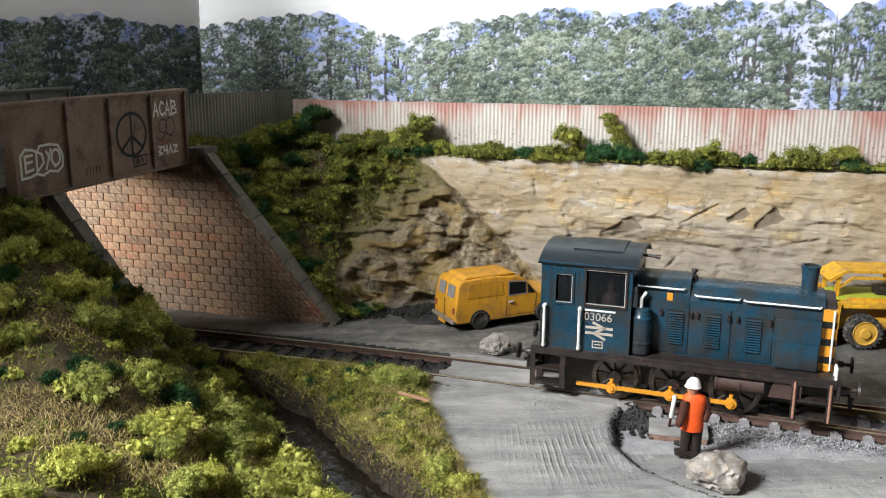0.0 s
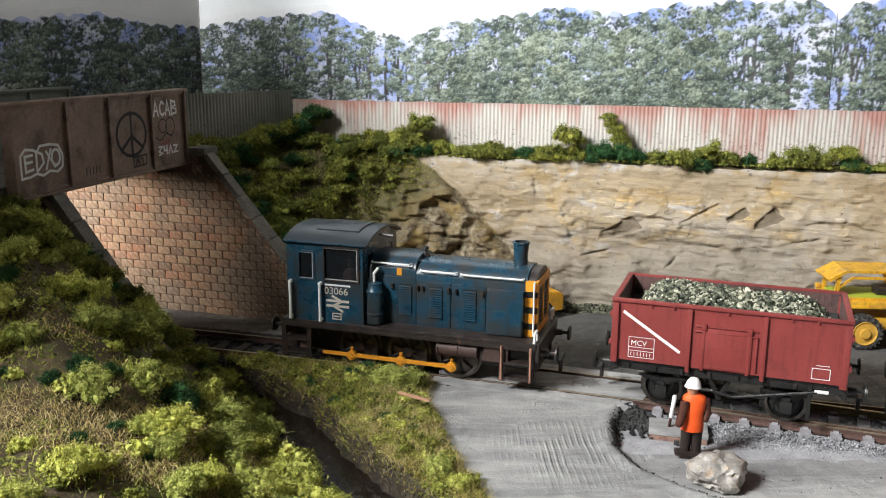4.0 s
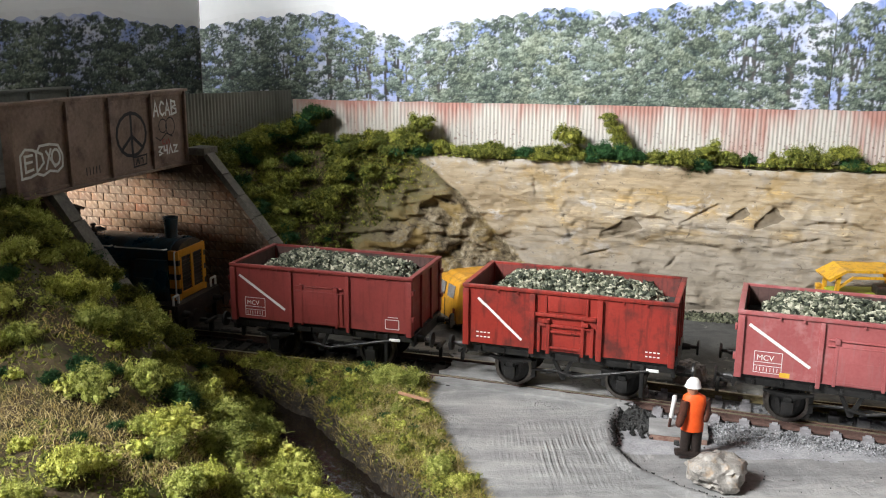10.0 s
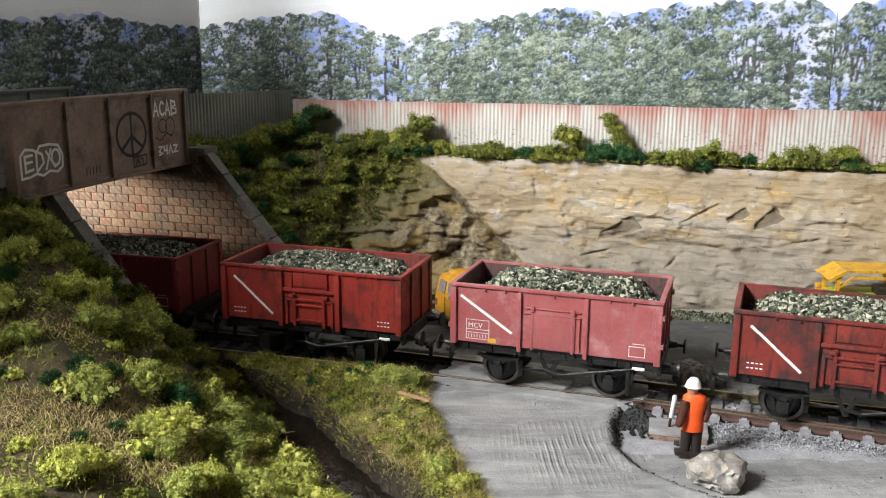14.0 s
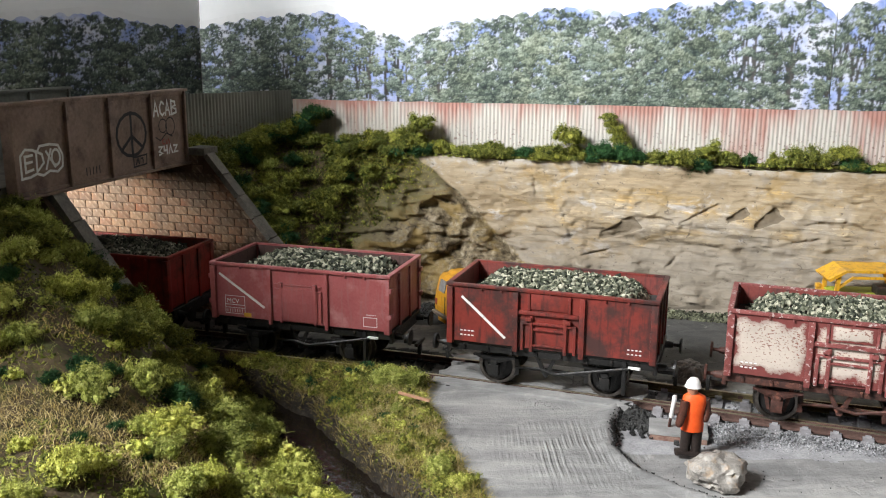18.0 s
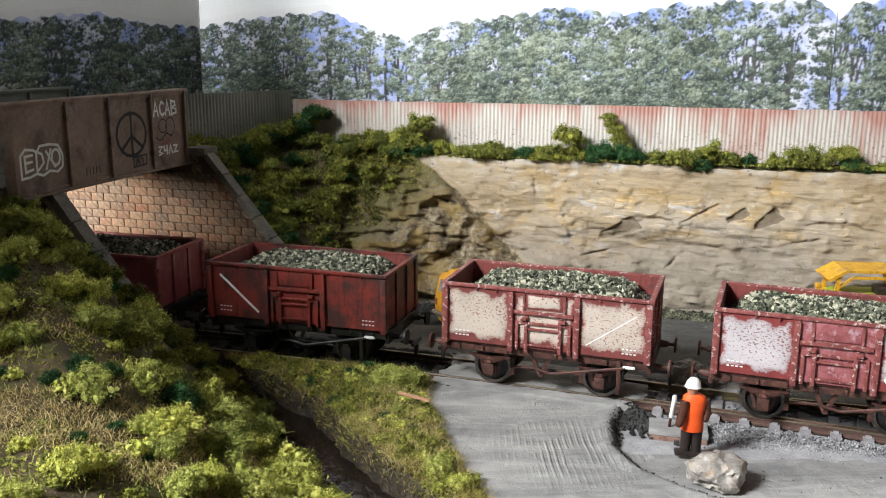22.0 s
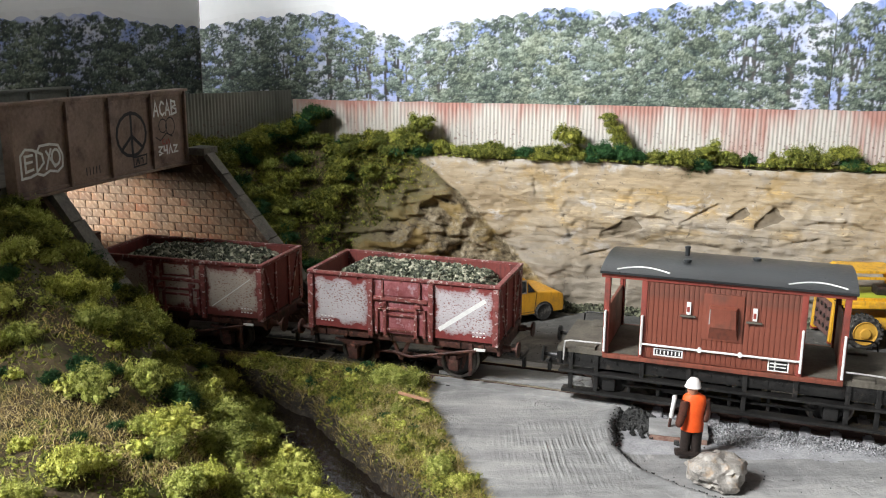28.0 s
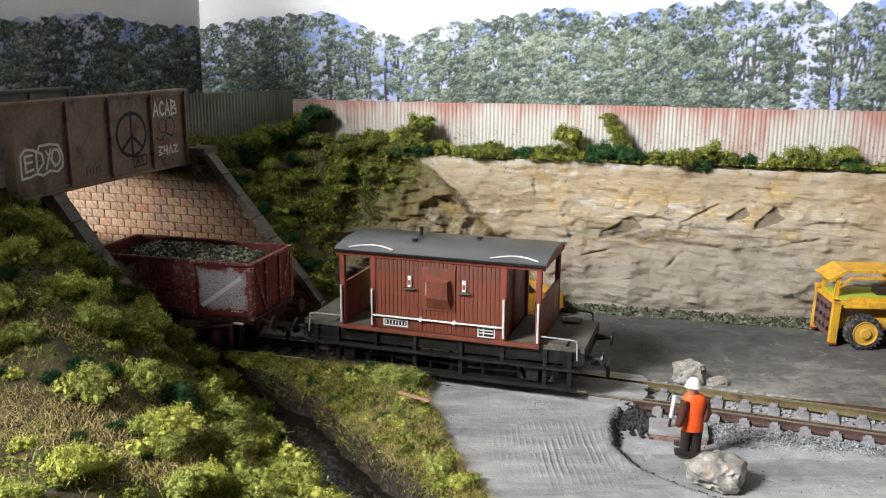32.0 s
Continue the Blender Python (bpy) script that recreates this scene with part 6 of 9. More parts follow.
def brake_van(rel):
    t = thing("brake_van", "brown planked brake van with a grey roof and open verandas", "brake van")
    W, zb, ze = 16.0, 17.2, 42.8
    C, V, F = 22.4, 34.2, 48.6
    # planked cabin
    for side in (-1, 1):
        plank = None
        pitch = 2 * C / 31
        for k in range(31):
            x = -C + pitch * (k + 0.5)
            if plank is None:
                y0, y1 = sorted((side * (W - 0.7), side * W))
                plank = part("plank", bx(-pitch / 2 + 0.05, y0, zb, pitch / 2 - 0.05, y1, ze - 1.2, bev=0.1), M_VAN_BROWN, t)
                plank.location.x = x * MM
            else:
                share("plank", plank, t, x=x)
        y0, y1 = sorted((side * (W - 0.9), side * (W - 0.35)))
        part("cabin_side", bx(-C, y0, zb, C, y1, ze - 0.6), M_VAN_RED, t)
        # lookout ducket
        bm = bmesh.new()
        f = side
        plate = [(-5.2, 25.0), (6.2, 25.0), (6.2, 39.2), (-5.2, 39.2)]
        foot = [(-3.4, 25.4), (5.0, 25.4), (4.7, 35.8), (-3.4, 35.8)]
        face = [(-2.9, 29.6), (4.3, 29.6), (4.0, 35.3), (-2.9, 35.3)]
        part("lookout_plate", bx(plate[0][0], *sorted((f * (W - 0.2), f * (W + 0.35)))[:1], plate[0][1], plate[2][0], sorted((f * (W - 0.2), f * (W + 0.35)))[1], plate[2][1], bev=0.12), M_VAN_BROWN, t)
        vo = [bm.verts.new((x, f * (W + 0.3), z)) for x, z in foot]
        vi = [bm.verts.new((x, f * (W + 2.4), z)) for x, z in face]
        for i in range(4):
            bm.faces.new((vo[i], vo[(i + 1) % 4], vi[(i + 1) % 4], vi[i]))
        bm.faces.new(vi)
        bmesh.ops.recalc_face_normals(bm, faces=bm.faces)
        part("lookout", bm, M_VAN_BROWN, t, "boxed side lookout", smooth=0)
        part("lookout_pane", bx(-3.32, *sorted((f * (W + 0.8), f * (W + 2.0)))[:1], 30.4, -3.05, sorted((f * (W + 0.8), f * (W + 2.0)))[1], 34.6), M_RAIL_GREY, t, "narrow pale lookout window")
        # corner posts, cant rail, sill
        for x in (-C, C, -V + 0.7, V - 0.7):
            w = 0.85
            y0, y1 = sorted((side * (W - 1.6), side * (W + 0.25)))
            part("post", bx(x - w, y0, zb - 0.2, x + w, y1, ze, bev=0.15), M_VAN_RED, t)
        y0, y1 = sorted((side * (W - 1.2), side * (W + 0.45)))
        part("cant_rail", bx(-V - 1.2, y0, ze - 1.6, V + 1.2, y1, ze + 0.4, bev=0.2), M_VAN_RED, t)
        part("sill", bx(-V, y0, zb - 1.6, V, y1, zb - 0.2, bev=0.15), M_VAN_BROWN, t)
        # white handrails
        for x, z0, z1 in ((-C - 0.2, 18.2, 30.5), (C + 0.2, 18.2, 31.0), (-V + 0.5, 17.8, 31.0), (V - 0.5, 17.8, 30.6)):
            bm = bmesh.new()
            tube(bm, [(x, side * (W + 0.9), z0), (x, side * (W + 0.9), z1)], 0.38, 8)
            for z in (z0 + 0.3, z1 - 0.3):
                cyl(bm, (x, side * W, z), (x, side * (W + 0.9), z), 0.35, 6)
            part("handrail", bm, M_WHITE, t, "white handrail")
        bm = bmesh.new()
        tube(bm, [(-C, side * (W + 0.85), 21.6), (C, side * (W + 0.85), 21.6)], 0.34, 8)
        for x in (-5.5, 6.0):
            cyl(bm, (x, side * W, 21.6), (x, side * (W + 1.2), 21.6), 0.7, 8)
        part("handrail", bm, M_WHITE, t, "white handrail")
        # lamp irons with small lamps
        for x in (-9.4, 9.2):
            part("lamp_iron", bx(x - 2.2, *sorted((side * W, side * (W + 0.9)))[:1], 31.4, x + 2.2, sorted((side * W, side * (W + 0.9)))[1], 31.9, bev=0.1), M_DECK, t)
            part("lamp_plate", bx(x - 0.55, *sorted((side * (W + 0.1), side * (W + 0.6)))[:1], 32.2, x + 0.7, sorted((side * (W + 0.1), side * (W + 0.6)))[1], 36.0, bev=0.1), M_WHITE, t, "white and red painted plate")
            part("lamp_mark", bx(x - 0.4, *sorted((side * (W + 0.6), side * (W + 0.66)))[:1], 33.0, x + 0.4, sorted((side * (W + 0.6), side * (W + 0.66)))[1], 34.6), M_RUST_RED, t)
    # cabin ends with a door, veranda end screens
    for e in (-1, 1):
        x0, x1 = sorted((e * C, e * (C - 0.8)))
        part("cabin_end", bx(x0, -W + 0.9, zb, x1, W - 0.9, ze + 1), M_VAN_BROWN, t)
        a, b = sorted((e * C, e * (C + 0.5)))
        part("cabin_door", bx(a, -4.0, zb + 0.5, b, 4.0, ze - 3, bev=0.15), M_VAN_BROWN, t)
        a, b = sorted((e * V, e * (V - 0.9)))
        part("end_screen", bx(a, -W + 1.6, zb, b, W - 1.6, 31.2, bev=0.15), M_VAN_BROWN, t)
        for yy in (-W + 1.2, W - 1.2):
            part("end_post", bx(a, yy - 0.8, zb, b, yy + 0.8, ze, bev=0.15), M_VAN_RED, t)
        bm = bmesh.new()
        prism(bm, [(-W + 1, ze - 1.6), (W - 1, ze - 1.6), (W - 1, ze + 0.3)] + [((W - 1) * math.cos(q), ze + 0.3 + 1.7 * math.sin(q)) for q in np.linspace(0.15, math.pi - 0.15, 9)] + [(-W + 1, ze + 0.3)], *sorted((e * (V + 0.9), e * (V + 0.1))), axis=0)
        part("end_arch", bm, M_VAN_RED, t)
        a, b = sorted((e * (C + 0.6), e * (F - 0.2)))
        part("platform_floor", bx(a, -W + 0.8, zb - 1.6, b, W - 0.8, zb - 0.2), M_DECK, t, "worn grey veranda planks")
        a, b = sorted((e * (V + 2.5), e * (V + 8.5)))
        for side in (-1, 1):
            part("sand_box", bx(a, *sorted((side * 9.5, side * 15.2))[:1], zb - 0.4, b, sorted((side * 9.5, side * 15.2))[1], zb + 0.5, bev=0.2), M_DECK, t)
            bm = bmesh.new()
            xx = e * (V + 0.5)
            tube(bm, [(xx, side * (W + 0.2), zb + 2.8), (e * (F - 4.5), side * (W + 0.1), zb + 2.6), (e * (F - 2.6), side * (W + 0.0), zb + 2.2), (e * (F - 2.2), side * W, zb - 4.0)], 0.28, 7)
            part("end_rail", bm, M_RAIL_GREY if side < 0 else M_BLACK, t)
        buffers(t, e * F, 12.8, e)
        coupling(t, e * F, e)
        a, b = sorted((e * F, e * (F - 1.6)))
        part("headstock", bx(a, -15.5, zb - 5.8, b, 15.5, zb - 1.6, bev=0.25), M_BLACK, t)
        wheelset(t, e * 32.0, 6.2)
    # curved roof with thickness
    bm = bmesh.new()
    qs = np.linspace(-1, 1, 17)
    top = [(q * 17.6, ze + 0.6 + 2.2 * (1 - abs(q) ** 2.2)) for q in qs]
    low = [(q * 17.3, z - 0.8) for q, (_, z) in zip(qs[::-1], top[::-1])]
    prism(bm, top + low, -V - 1.6, V + 1.6, axis=0)
    part("roof", bm, M_ROOF, t, "curved dark grey roof")
    for x0 in (-31.0, 17.5):
        bm = bmesh.new()
        bow = lambda k: 15.9 - 2.6 * math.sin(math.pi * k / 10) - 0.2 * k / 10
        pts = [(x0 + 15.5 * k / 10, -bow(k), ze + 0.72 + 2.2 * (1 - (bow(k) / 17.6) ** 2.2)) for k in range(11)]
        tube(bm, pts, 0.26, 6)
        part("rain_strip", bm, M_WHITE, t, "pale curved rain strip")
    for x, y, h, r in ((-12.2, 3.0, 2.6, 0.75), (-11.4, -5.5, 0.6, 1.0), (8.5, 4, 0.5, 1.0)):
        bm = bmesh.new()
        z = ze + 0.4 + 2.2 * (1 - (abs(y) / 17.6) ** 2.2)
        turned(bm, [(r, z), (r, z + h), (r * 1.25, z + h), (r * 1.25, z + h + 0.5), (r * 0.5, z + h + 0.8)], 2, 14)
        ob = part("stove_chimney" if h > 2 else "roof_vent", bm, M_ROOF, t)
        for vv in ob.data.vertices:
            vv.co.x += x * MM
            vv.co.y += y * MM
    # underframe, footboards
    for side in (-1, 1):
        y0, y1 = sorted((side * 13.4, side * 14.8))
        part("solebar", bx(-F, y0, zb - 6.0, F, y1, zb - 1.5, bev=0.2), M_BLACK, t)
        y0, y1 = sorted((side * 13.0, side * 17.0))
        part("footboard", bx(-F + 1, y0, zb - 7.8, F - 1, y1, zb - 7.0, bev=0.15), M_BLACK, t)
        y0, y1 = sorted((side * 13.0, side * 17.0))
        part("footboard", bx(-F + 2, y0, 3.0, F - 2, y1, 3.9, bev=0.15), M_BLACK, t)
        for x in (-44, -36, -22, -8, 8, 22, 36, 44):
            y0, y1 = sorted((side * 14.8, side * 15.6))
            part("step_hanger", bx(x - 0.7, y0, 3.0 if abs(x) > 30 or abs(x) < 10 else 9.0, x + 0.7, y1, zb - 1.6, bev=0.15), M_BLACK, t)
        # rivets along the solebar, brake rods and safety loops behind the footboards
        for x in np.arange(-46, 47, 4.0):
            bm = bmesh.new()
            cyl(bm, (x, side * 14.7, zb - 3.6), (x, side * 15.2, zb - 3.6), 0.5, 6)
            part("rivet", bm, M_BLACK, t)
        for z, y in ((6.2, 13.2), (8.4, 12.0)):
            bm = bmesh.new()
            tube(bm, [(-28, side * y, z), (-9, side * y, z + 0.8), (9, side * y, z - 0.4), (28, side * y, z + 0.2)], 0.45, 6)
            part("brake_rod", bm, M_BLACK, t)
        for x in (-26, -17, -3, 4, 15, 27):
            part("safety_loop", bx(x - 0.5, *sorted((side * 12.4, side * 13.2))[:1], 4.0, x + 0.5, sorted((side * 12.4, side * 13.2))[1], zb - 5.5, bev=0.1), M_BLACK, t)
        for x0, x1 in ((-16, -8), (6, 13)):
            part("brake_cylinder", bx(x0, *sorted((side * 8.5, side * 12.5))[:1], 5.0, x1, sorted((side * 8.5, side * 12.5))[1], 10.5, bev=0.8), M_BLACK, t)
        for x in (-32, 32):
            bm = bmesh.new()
            y0, y1 = sorted((side * 12.2, side * 15.2))
            box(bm, x - 2.0, y0, 4.3, x + 2.0, y1, 8.6, bev=0.4)
            for k in range(3):
                box(bm, x - 6 + 1.6 * k, y0, 8.6 - 0.0 + (-0.6) * k + 1.0, x + 6 - 1.6 * k, y1, 9.1 - 0.6 * k + 1.0)
            part("axlebox", bm, M_BLACK, t)
            bm = bmesh.new()
            prism(bm, [(x - 4.8, zb - 5), (x - 2.2, 4.2), (x + 2.2, 4.2), (x + 4.8, zb - 5)], *sorted((side * 11.6, side * 12.2)), axis=1)
            part("axle_guard", bm, M_BLACK, t)
    # painted panels on the side seen
    y = -W - 0.08
    strokes(t, "number_panel", [[(-18.6, 18.4), (-10.4, 18.4), (-10.4, 20.4), (-18.6, 20.4), (-18.6, 18.4)], [(-17.4, 21.2), (-11.5, 21.2)]] + [[(-17.8 + 1.1 * k, 18.9), (-17.8 + 1.1 * k, 19.9)] for k in range(7)], 0.2, M_WHITE, y, "white outlined number panel with bars")
    part("number_ground", bx(-18.6, -W - 0.05, 18.4, -10.4, -W + 0.02, 20.4), M_BLACK, t)
    part("data_ground", bx(14.2, -W - 0.05, 17.9, 19.2, -W + 0.02, 21.0), M_BLACK, t)
    strokes(t, "data_panel", [[(14.0, 17.8), (19.4, 17.8), (19.4, 21.0), (14.0, 21.0), (14.0, 17.8)], [(14.5, 19.0), (18.8, 19.0)], [(14.5, 20.0), (18.8, 20.0)], [(15.8, 17.8), (15.8, 21.0)]], 0.2, M_WHITE, y, "white lined data panel")
    part("cabin_floor", bx(-C, -W + 1, zb - 1.2, C, W - 1, zb), M_DECK, t)
    TRAIN.append((t, rel, 32.0))


brake_van(531.8)


# ---- the shunting locomotive ----
M_BLUE = paint("rail_blue_paint", (0.008, 0.040, 0.068), (0.015, 0.060, 0.096), (0.030, 0.034, 0.036), 2.0, 0.30)
M_BLUE_ROOF = paint("grimy_blue_black_roof", (0.010, 0.018, 0.025), (0.020, 0.030, 0.038), (0.035, 0.036, 0.035), 0.7, 0.36)
M_HAZARD = speckled("hazard_yellow", (0.60, 0.25, 0.015), (0.74, 0.33, 0.03), 5, 0.7, 0.5)
M_GRIME = speckled("rusty_black_grime", (0.010, 0.009, 0.009), (0.040, 0.030, 0.026), 4, 0.7, 0.42, spec=0.5, relief=0.15, c=(0.095, 0.050, 0.036), cut=(0.57, 0.68))
M_TANK = speckled("brown_tank", (0.045, 0.026, 0.022), (0.085, 0.05, 0.043), 5, 0.7, 0.6, relief=0.05)
M_CAB_IN = speckled("dark_cab_interior", (0.02, 0.02, 0.02), (0.04, 0.04, 0.038), 6, 1, 0.9)
M_COPPER = speckled("copper_pipe", (0.50, 0.25, 0.17), (0.62, 0.34, 0.24), 4, 0.7, 0.4, 0.5)


def loco(rel):
    t = thing("diesel_shunter", "weathered blue diesel shunting locomotive with orange coupling rods", "locomotive")
    W = 15.8
    zf = 17.0
    C0, C1, ze = -41.4, -13.4, 44.6
    # footplate and frames
    part("footplate", bx(-43.4, -W - 0.4, zf - 1.3, 46.0, W + 0.4, zf, bev=0.25), M_GRIME, t)
    part("frame", bx(-42.5, -7.0, 5.0, 45.0, 7.0, zf - 1.2), M_GRIME, t)
    for side in (-1, 1):
        y0, y1 = sorted((side * (W - 0.5), side * (W + 0.3)))
        part("valance", bx(-43.0, y0, zf - 2.8, 45.6, y1, zf - 1.2, bev=0.15), M_GRIME, t)
    # cab: floor, sides with real window openings, ends
    def sheet(name, side, mat):
        """Cab side with a door window and a square window cut through."""
        y0, y1 = sorted((side * (W - 0.7), side * W))
        cols = [C0, -37.0, -31.2, -27.6, -14.9, C1]
        for i, (a, b) in enumerate(zip(cols, cols[1:])):
            if i in (1, 3):
                lo, hi = ((31.6, 41.2), (31.8, 43.2))[i == 3]
                part(name, bx(a, y0, zf, b, y1, lo), mat, t)
                part(name, bx(a, y0, hi, b, y1, ze), mat, t)
                bm = bmesh.new()
                f0, f1 = sorted((side * (W - 0.1), side * (W + 0.35)))
                for q in ((a - 0.3, lo - 0.4, b + 0.3, lo + 0.3), (a - 0.3, hi - 0.3, b + 0.3, hi + 0.4), (a - 0.3, lo, a + 0.4, hi), (b - 0.4, lo, b + 0.3, hi)):
                    box(bm, q[0], f0, q[1], q[2], f1, q[3], bev=0.1)
                part("window_frame", bm, M_BLUE if i == 1 else M_GRIME, t)
                bm = bmesh.new()
                g0, g1 = sorted((side * (W + 0.05), side * (W + 0.22)))
                for q in ((a + 0.4, lo + 0.3, b - 0.4, lo + 0.55), (a + 0.4, hi - 0.5, b - 0.4, hi - 0.3), (b - 0.62, lo + 0.55, b - 0.4, hi - 0.5)):
                    box(bm, q[0], g0, q[1], q[2], g1, q[3])
                part("window_beading", bm, M_RAIL_GREY, t, "thin pale window beading")
                pane = part("window_pane", bx(a, *sorted((side * (W - 0.5), side * (W - 0.35)))[:1], lo, b, sorted((side * (W - 0.5), side * (W - 0.35)))[1], hi), M_GLASS, t)
                pane.visible_shadow = False
            else:
                part(name, bx(a, y0, zf, b, y1, ze), mat, t)
        # door lines, handrails
        yy = side * (W + 0.05)
        strokes(t, "door_gap", [[(-38.2, zf + 0.5), (-38.2, ze - 1)], [(-29.6, zf + 0.5), (-29.6, ze - 1)], [(-38.2, ze - 1), (-29.6, ze - 1)]], 0.16, M_GRIME, yy)
        for x in (-39.9, -28.8):
            bm = bmesh.new()
            tube(bm, [(x, side * (W + 1.3), zf + 0.6), (x, side * (W + 1.3), zf + 13.6)], 0.48, 8)
            for z in (zf + 0.8, zf + 13.4):
                cyl(bm, (x, side * W, z), (x, side * (W + 1.3), z), 0.7, 8)
            part("handrail", bm, M_WHITE, t, "white cab handrail")
        strokes(t, "name_bar", [[(-27.2, 30.2), (-18.2, 30.2)]], 0.30, M_WHITE, side * (W + 0.06))
    sheet("cab_side", -1, M_BLUE)
    bm = bmesh.new()
    turned(bm, [(0.2, 27.0), (3.0, 27.0), (3.4, 31.0), (2.6, 34.0), (1.0, 35.0), (1.5, 36.2), (1.6, 37.4), (0.9, 38.6), (0.1, 38.8)], 2, 14)
    driver = part("driver_figure", bm, M_TANK, t, "dark painted model driver in the cab")
    driver.location = (-20.5 * MM, -9.0 * MM, 0)
    sheet("cab_side", 1, M_BLUE)
    part("cab_floor", bx(C0 + 0.5, -W + 0.8, zf + 6, C1 - 0.5, W - 0.8, zf + 8), M_CAB_IN, t)
    part("control_desk", bx(-20, -6, zf + 8, -15, 6, 31, bev=0.4), M_CAB_IN, t)
    # dark plane added to stop daylight showing through the cab windows
    part("cab_view_blocker", bx(C0 + 1.5, 9.5, zf + 8, C1 - 1.5, 10.2, ze + 2), M_CAB_IN, t)
    part("driver_seat", bx(-31, -4, zf + 8, -26, 3, 35, bev=0.6), speckled("brown_seat", (0.09, 0.05, 0.035), (0.14, 0.08, 0.06), 4, 0.8, 0.7), t)
    for x0, x1 in ((C0, C0 + 0.7), (C1 - 0.7, C1)):
        bm = bmesh.new()
        arch = [((W - 0.7) * math.cos(q), ze + 2.9 * math.sin(q)) for q in np.linspace(0.0, math.pi, 11)]
        # end sheet with two windows beside the bonnet or centre
        for a, b, z0, z1 in ((-W + 0.7, -11.6, zf, ze), (-11.6, -6.2, zf, 31), (-11.6, -6.2, 40.5, ze), (-6.2, 6.2, zf, ze), (6.2, 11.6, zf, 31), (6.2, 11.6, 40.5, ze), (11.6, W - 0.7, zf, ze)):
            box(bm, x0, a, z0, x1, b, z1)
        prism(bm, arch, x0, x1, axis=0)
        part("cab_end", bm, M_BLUE, t)
        for a, b in ((-11.6, -6.2), (6.2, 11.6)):
            p = part("window_pane", bx((x0 + x1) / 2 - 0.1, a, 31, (x0 + x1) / 2 + 0.1, b, 40.5), M_GLASS, t)
            p.visible_shadow = False
    bm = bmesh.new()
    qs = np.linspace(-1, 1, 19)
    top = [(q * (W + 0.7), ze - 0.2 + 3.9 * (1 - abs(q) ** 2.4)) for q in qs]
    prism(bm, top + [(y * 0.985, z - 0.7) for y, z in top[::-1]], C0 - 1.0, C1 + 1.6, axis=0)
    part("cab_roof", bm, M_BLUE_ROOF, t, "curved grimy cab roof")
    bm = bmesh.new()
    crown = lambda y: ze - 0.2 + 3.9 * (1 - abs(y / (W + 0.7)) ** 2.4)
    ys = [-9.0 + 1.5 * k for k in range(11)]
    prism(bm, [(y, crown(y) - 0.3) for y in ys] + [(y, crown(y) + 0.4) for y in ys[::-1]], -33, -17.5, axis=0)
    part("roof_hatch", bm, M_BLUE_ROOF, t)
    for side in (-1, 1):
        bm = bmesh.new()
        tube(bm, [(C0 - 0.8, side * (W + 0.75), ze - 0.1), (C1 + 1.4, side * (W + 0.75), ze - 0.1)], 0.35, 6)
        part("gutter", bm, M_BLUE, t)
    # horn by the cab
    bm = bmesh.new()
    cyl(bm, (C1 + 1.0, -4, 46.2), (C1 + 6.5, -4, 46.0), 0.3, 8, 0.7)
    part("horn", bm, M_GRIME, t)
    # bonnet
    BW, zbt = 9.6, 38.6
    sec = [(-BW, zf), (-BW, 34.2), (-BW + 0.4, 35.4), (-BW + 1.8, 37.3), (-BW + 4.6, zbt), (0, zbt + 0.4), (BW - 4.6, zbt), (BW - 1.8, 37.3), (BW - 0.4, 35.4), (BW, 34.2), (BW, zf)]
    lift = 1.4
    bm = bmesh.new()
    prism(bm, [(y, z + (lift if z > 30 else 0)) for y, z in sec], C1, 3.0, axis=0)
    part("bonnet", bm, M_BLUE, t, "blue engine bonnet", smooth=40)
    bm = bmesh.new()
    prism(bm, sec, 3.0, 41.0, axis=0)
    part("bonnet", bm, M_BLUE, t, "blue engine bonnet", smooth=40)
    bm = bmesh.new()
    prism(bm, [(y * 0.96, z - (0.6 if z > 30 else 0)) for y, z in sec], 41.0, 44.0, axis=0)
    part("radiator_shell", bm, M_GRIME, t)
    # hazard-striped nose: corner strips and grille frame
    for side in (-1, 1):
        z0 = zf + 0.2
        for k, high in enumerate((2.4, 2.1, 3.3, 2.1, 3.2, 2.0, 3.4)):
            y0, y1 = sorted((side * (BW - 1.2), side * (BW + 0.15)))
            part("hazard_block", bx(40.6, y0, z0, 44.6, y1, z0 + high - 0.03), M_HAZARD if k % 2 == 0 else M_BLACK, t)
            z0 += high
        bm = bmesh.new()
        tube(bm, [(43.6, side * (BW + 0.2), zf + 18.6), (43.6, side * (BW + 0.9), zf + 18.2), (43.6, side * (BW + 0.9), zf + 1.0), (43.6, side * (BW + 0.2), zf + 0.6)], 0.32, 6)
        part("nose_handrail", bm, M_WHITE, t, "white handrail on the nose")
    bm = bmesh.new()
    for b in ((44.0, -BW + 1.2, zf + 0.5, 44.7, BW - 1.2, zf + 3), (44.0, -BW + 1.2, 33.2, 44.7, BW - 1.2, 35.8), (44.0, -0.8, zf + 3, 44.7, 0.8, 33.2), (44.0, -BW + 1.2, zf + 3, 44.7, -BW + 2.2, 33.2), (44.0, BW - 2.2, zf + 3, 44.7, BW - 1.2, 33.2)):
        box(bm, *b, bev=0.1)
    part("radiator_frame", bm, M_HAZARD, t, "yellow radiator surround")
    for k in range(11):
        part("grille_slat", bx(44.0, -BW + 2.2, zf + 3.4 + 1.45 * k, 44.4, BW - 2.2, zf + 4.2 + 1.45 * k), M_GRIME, t)
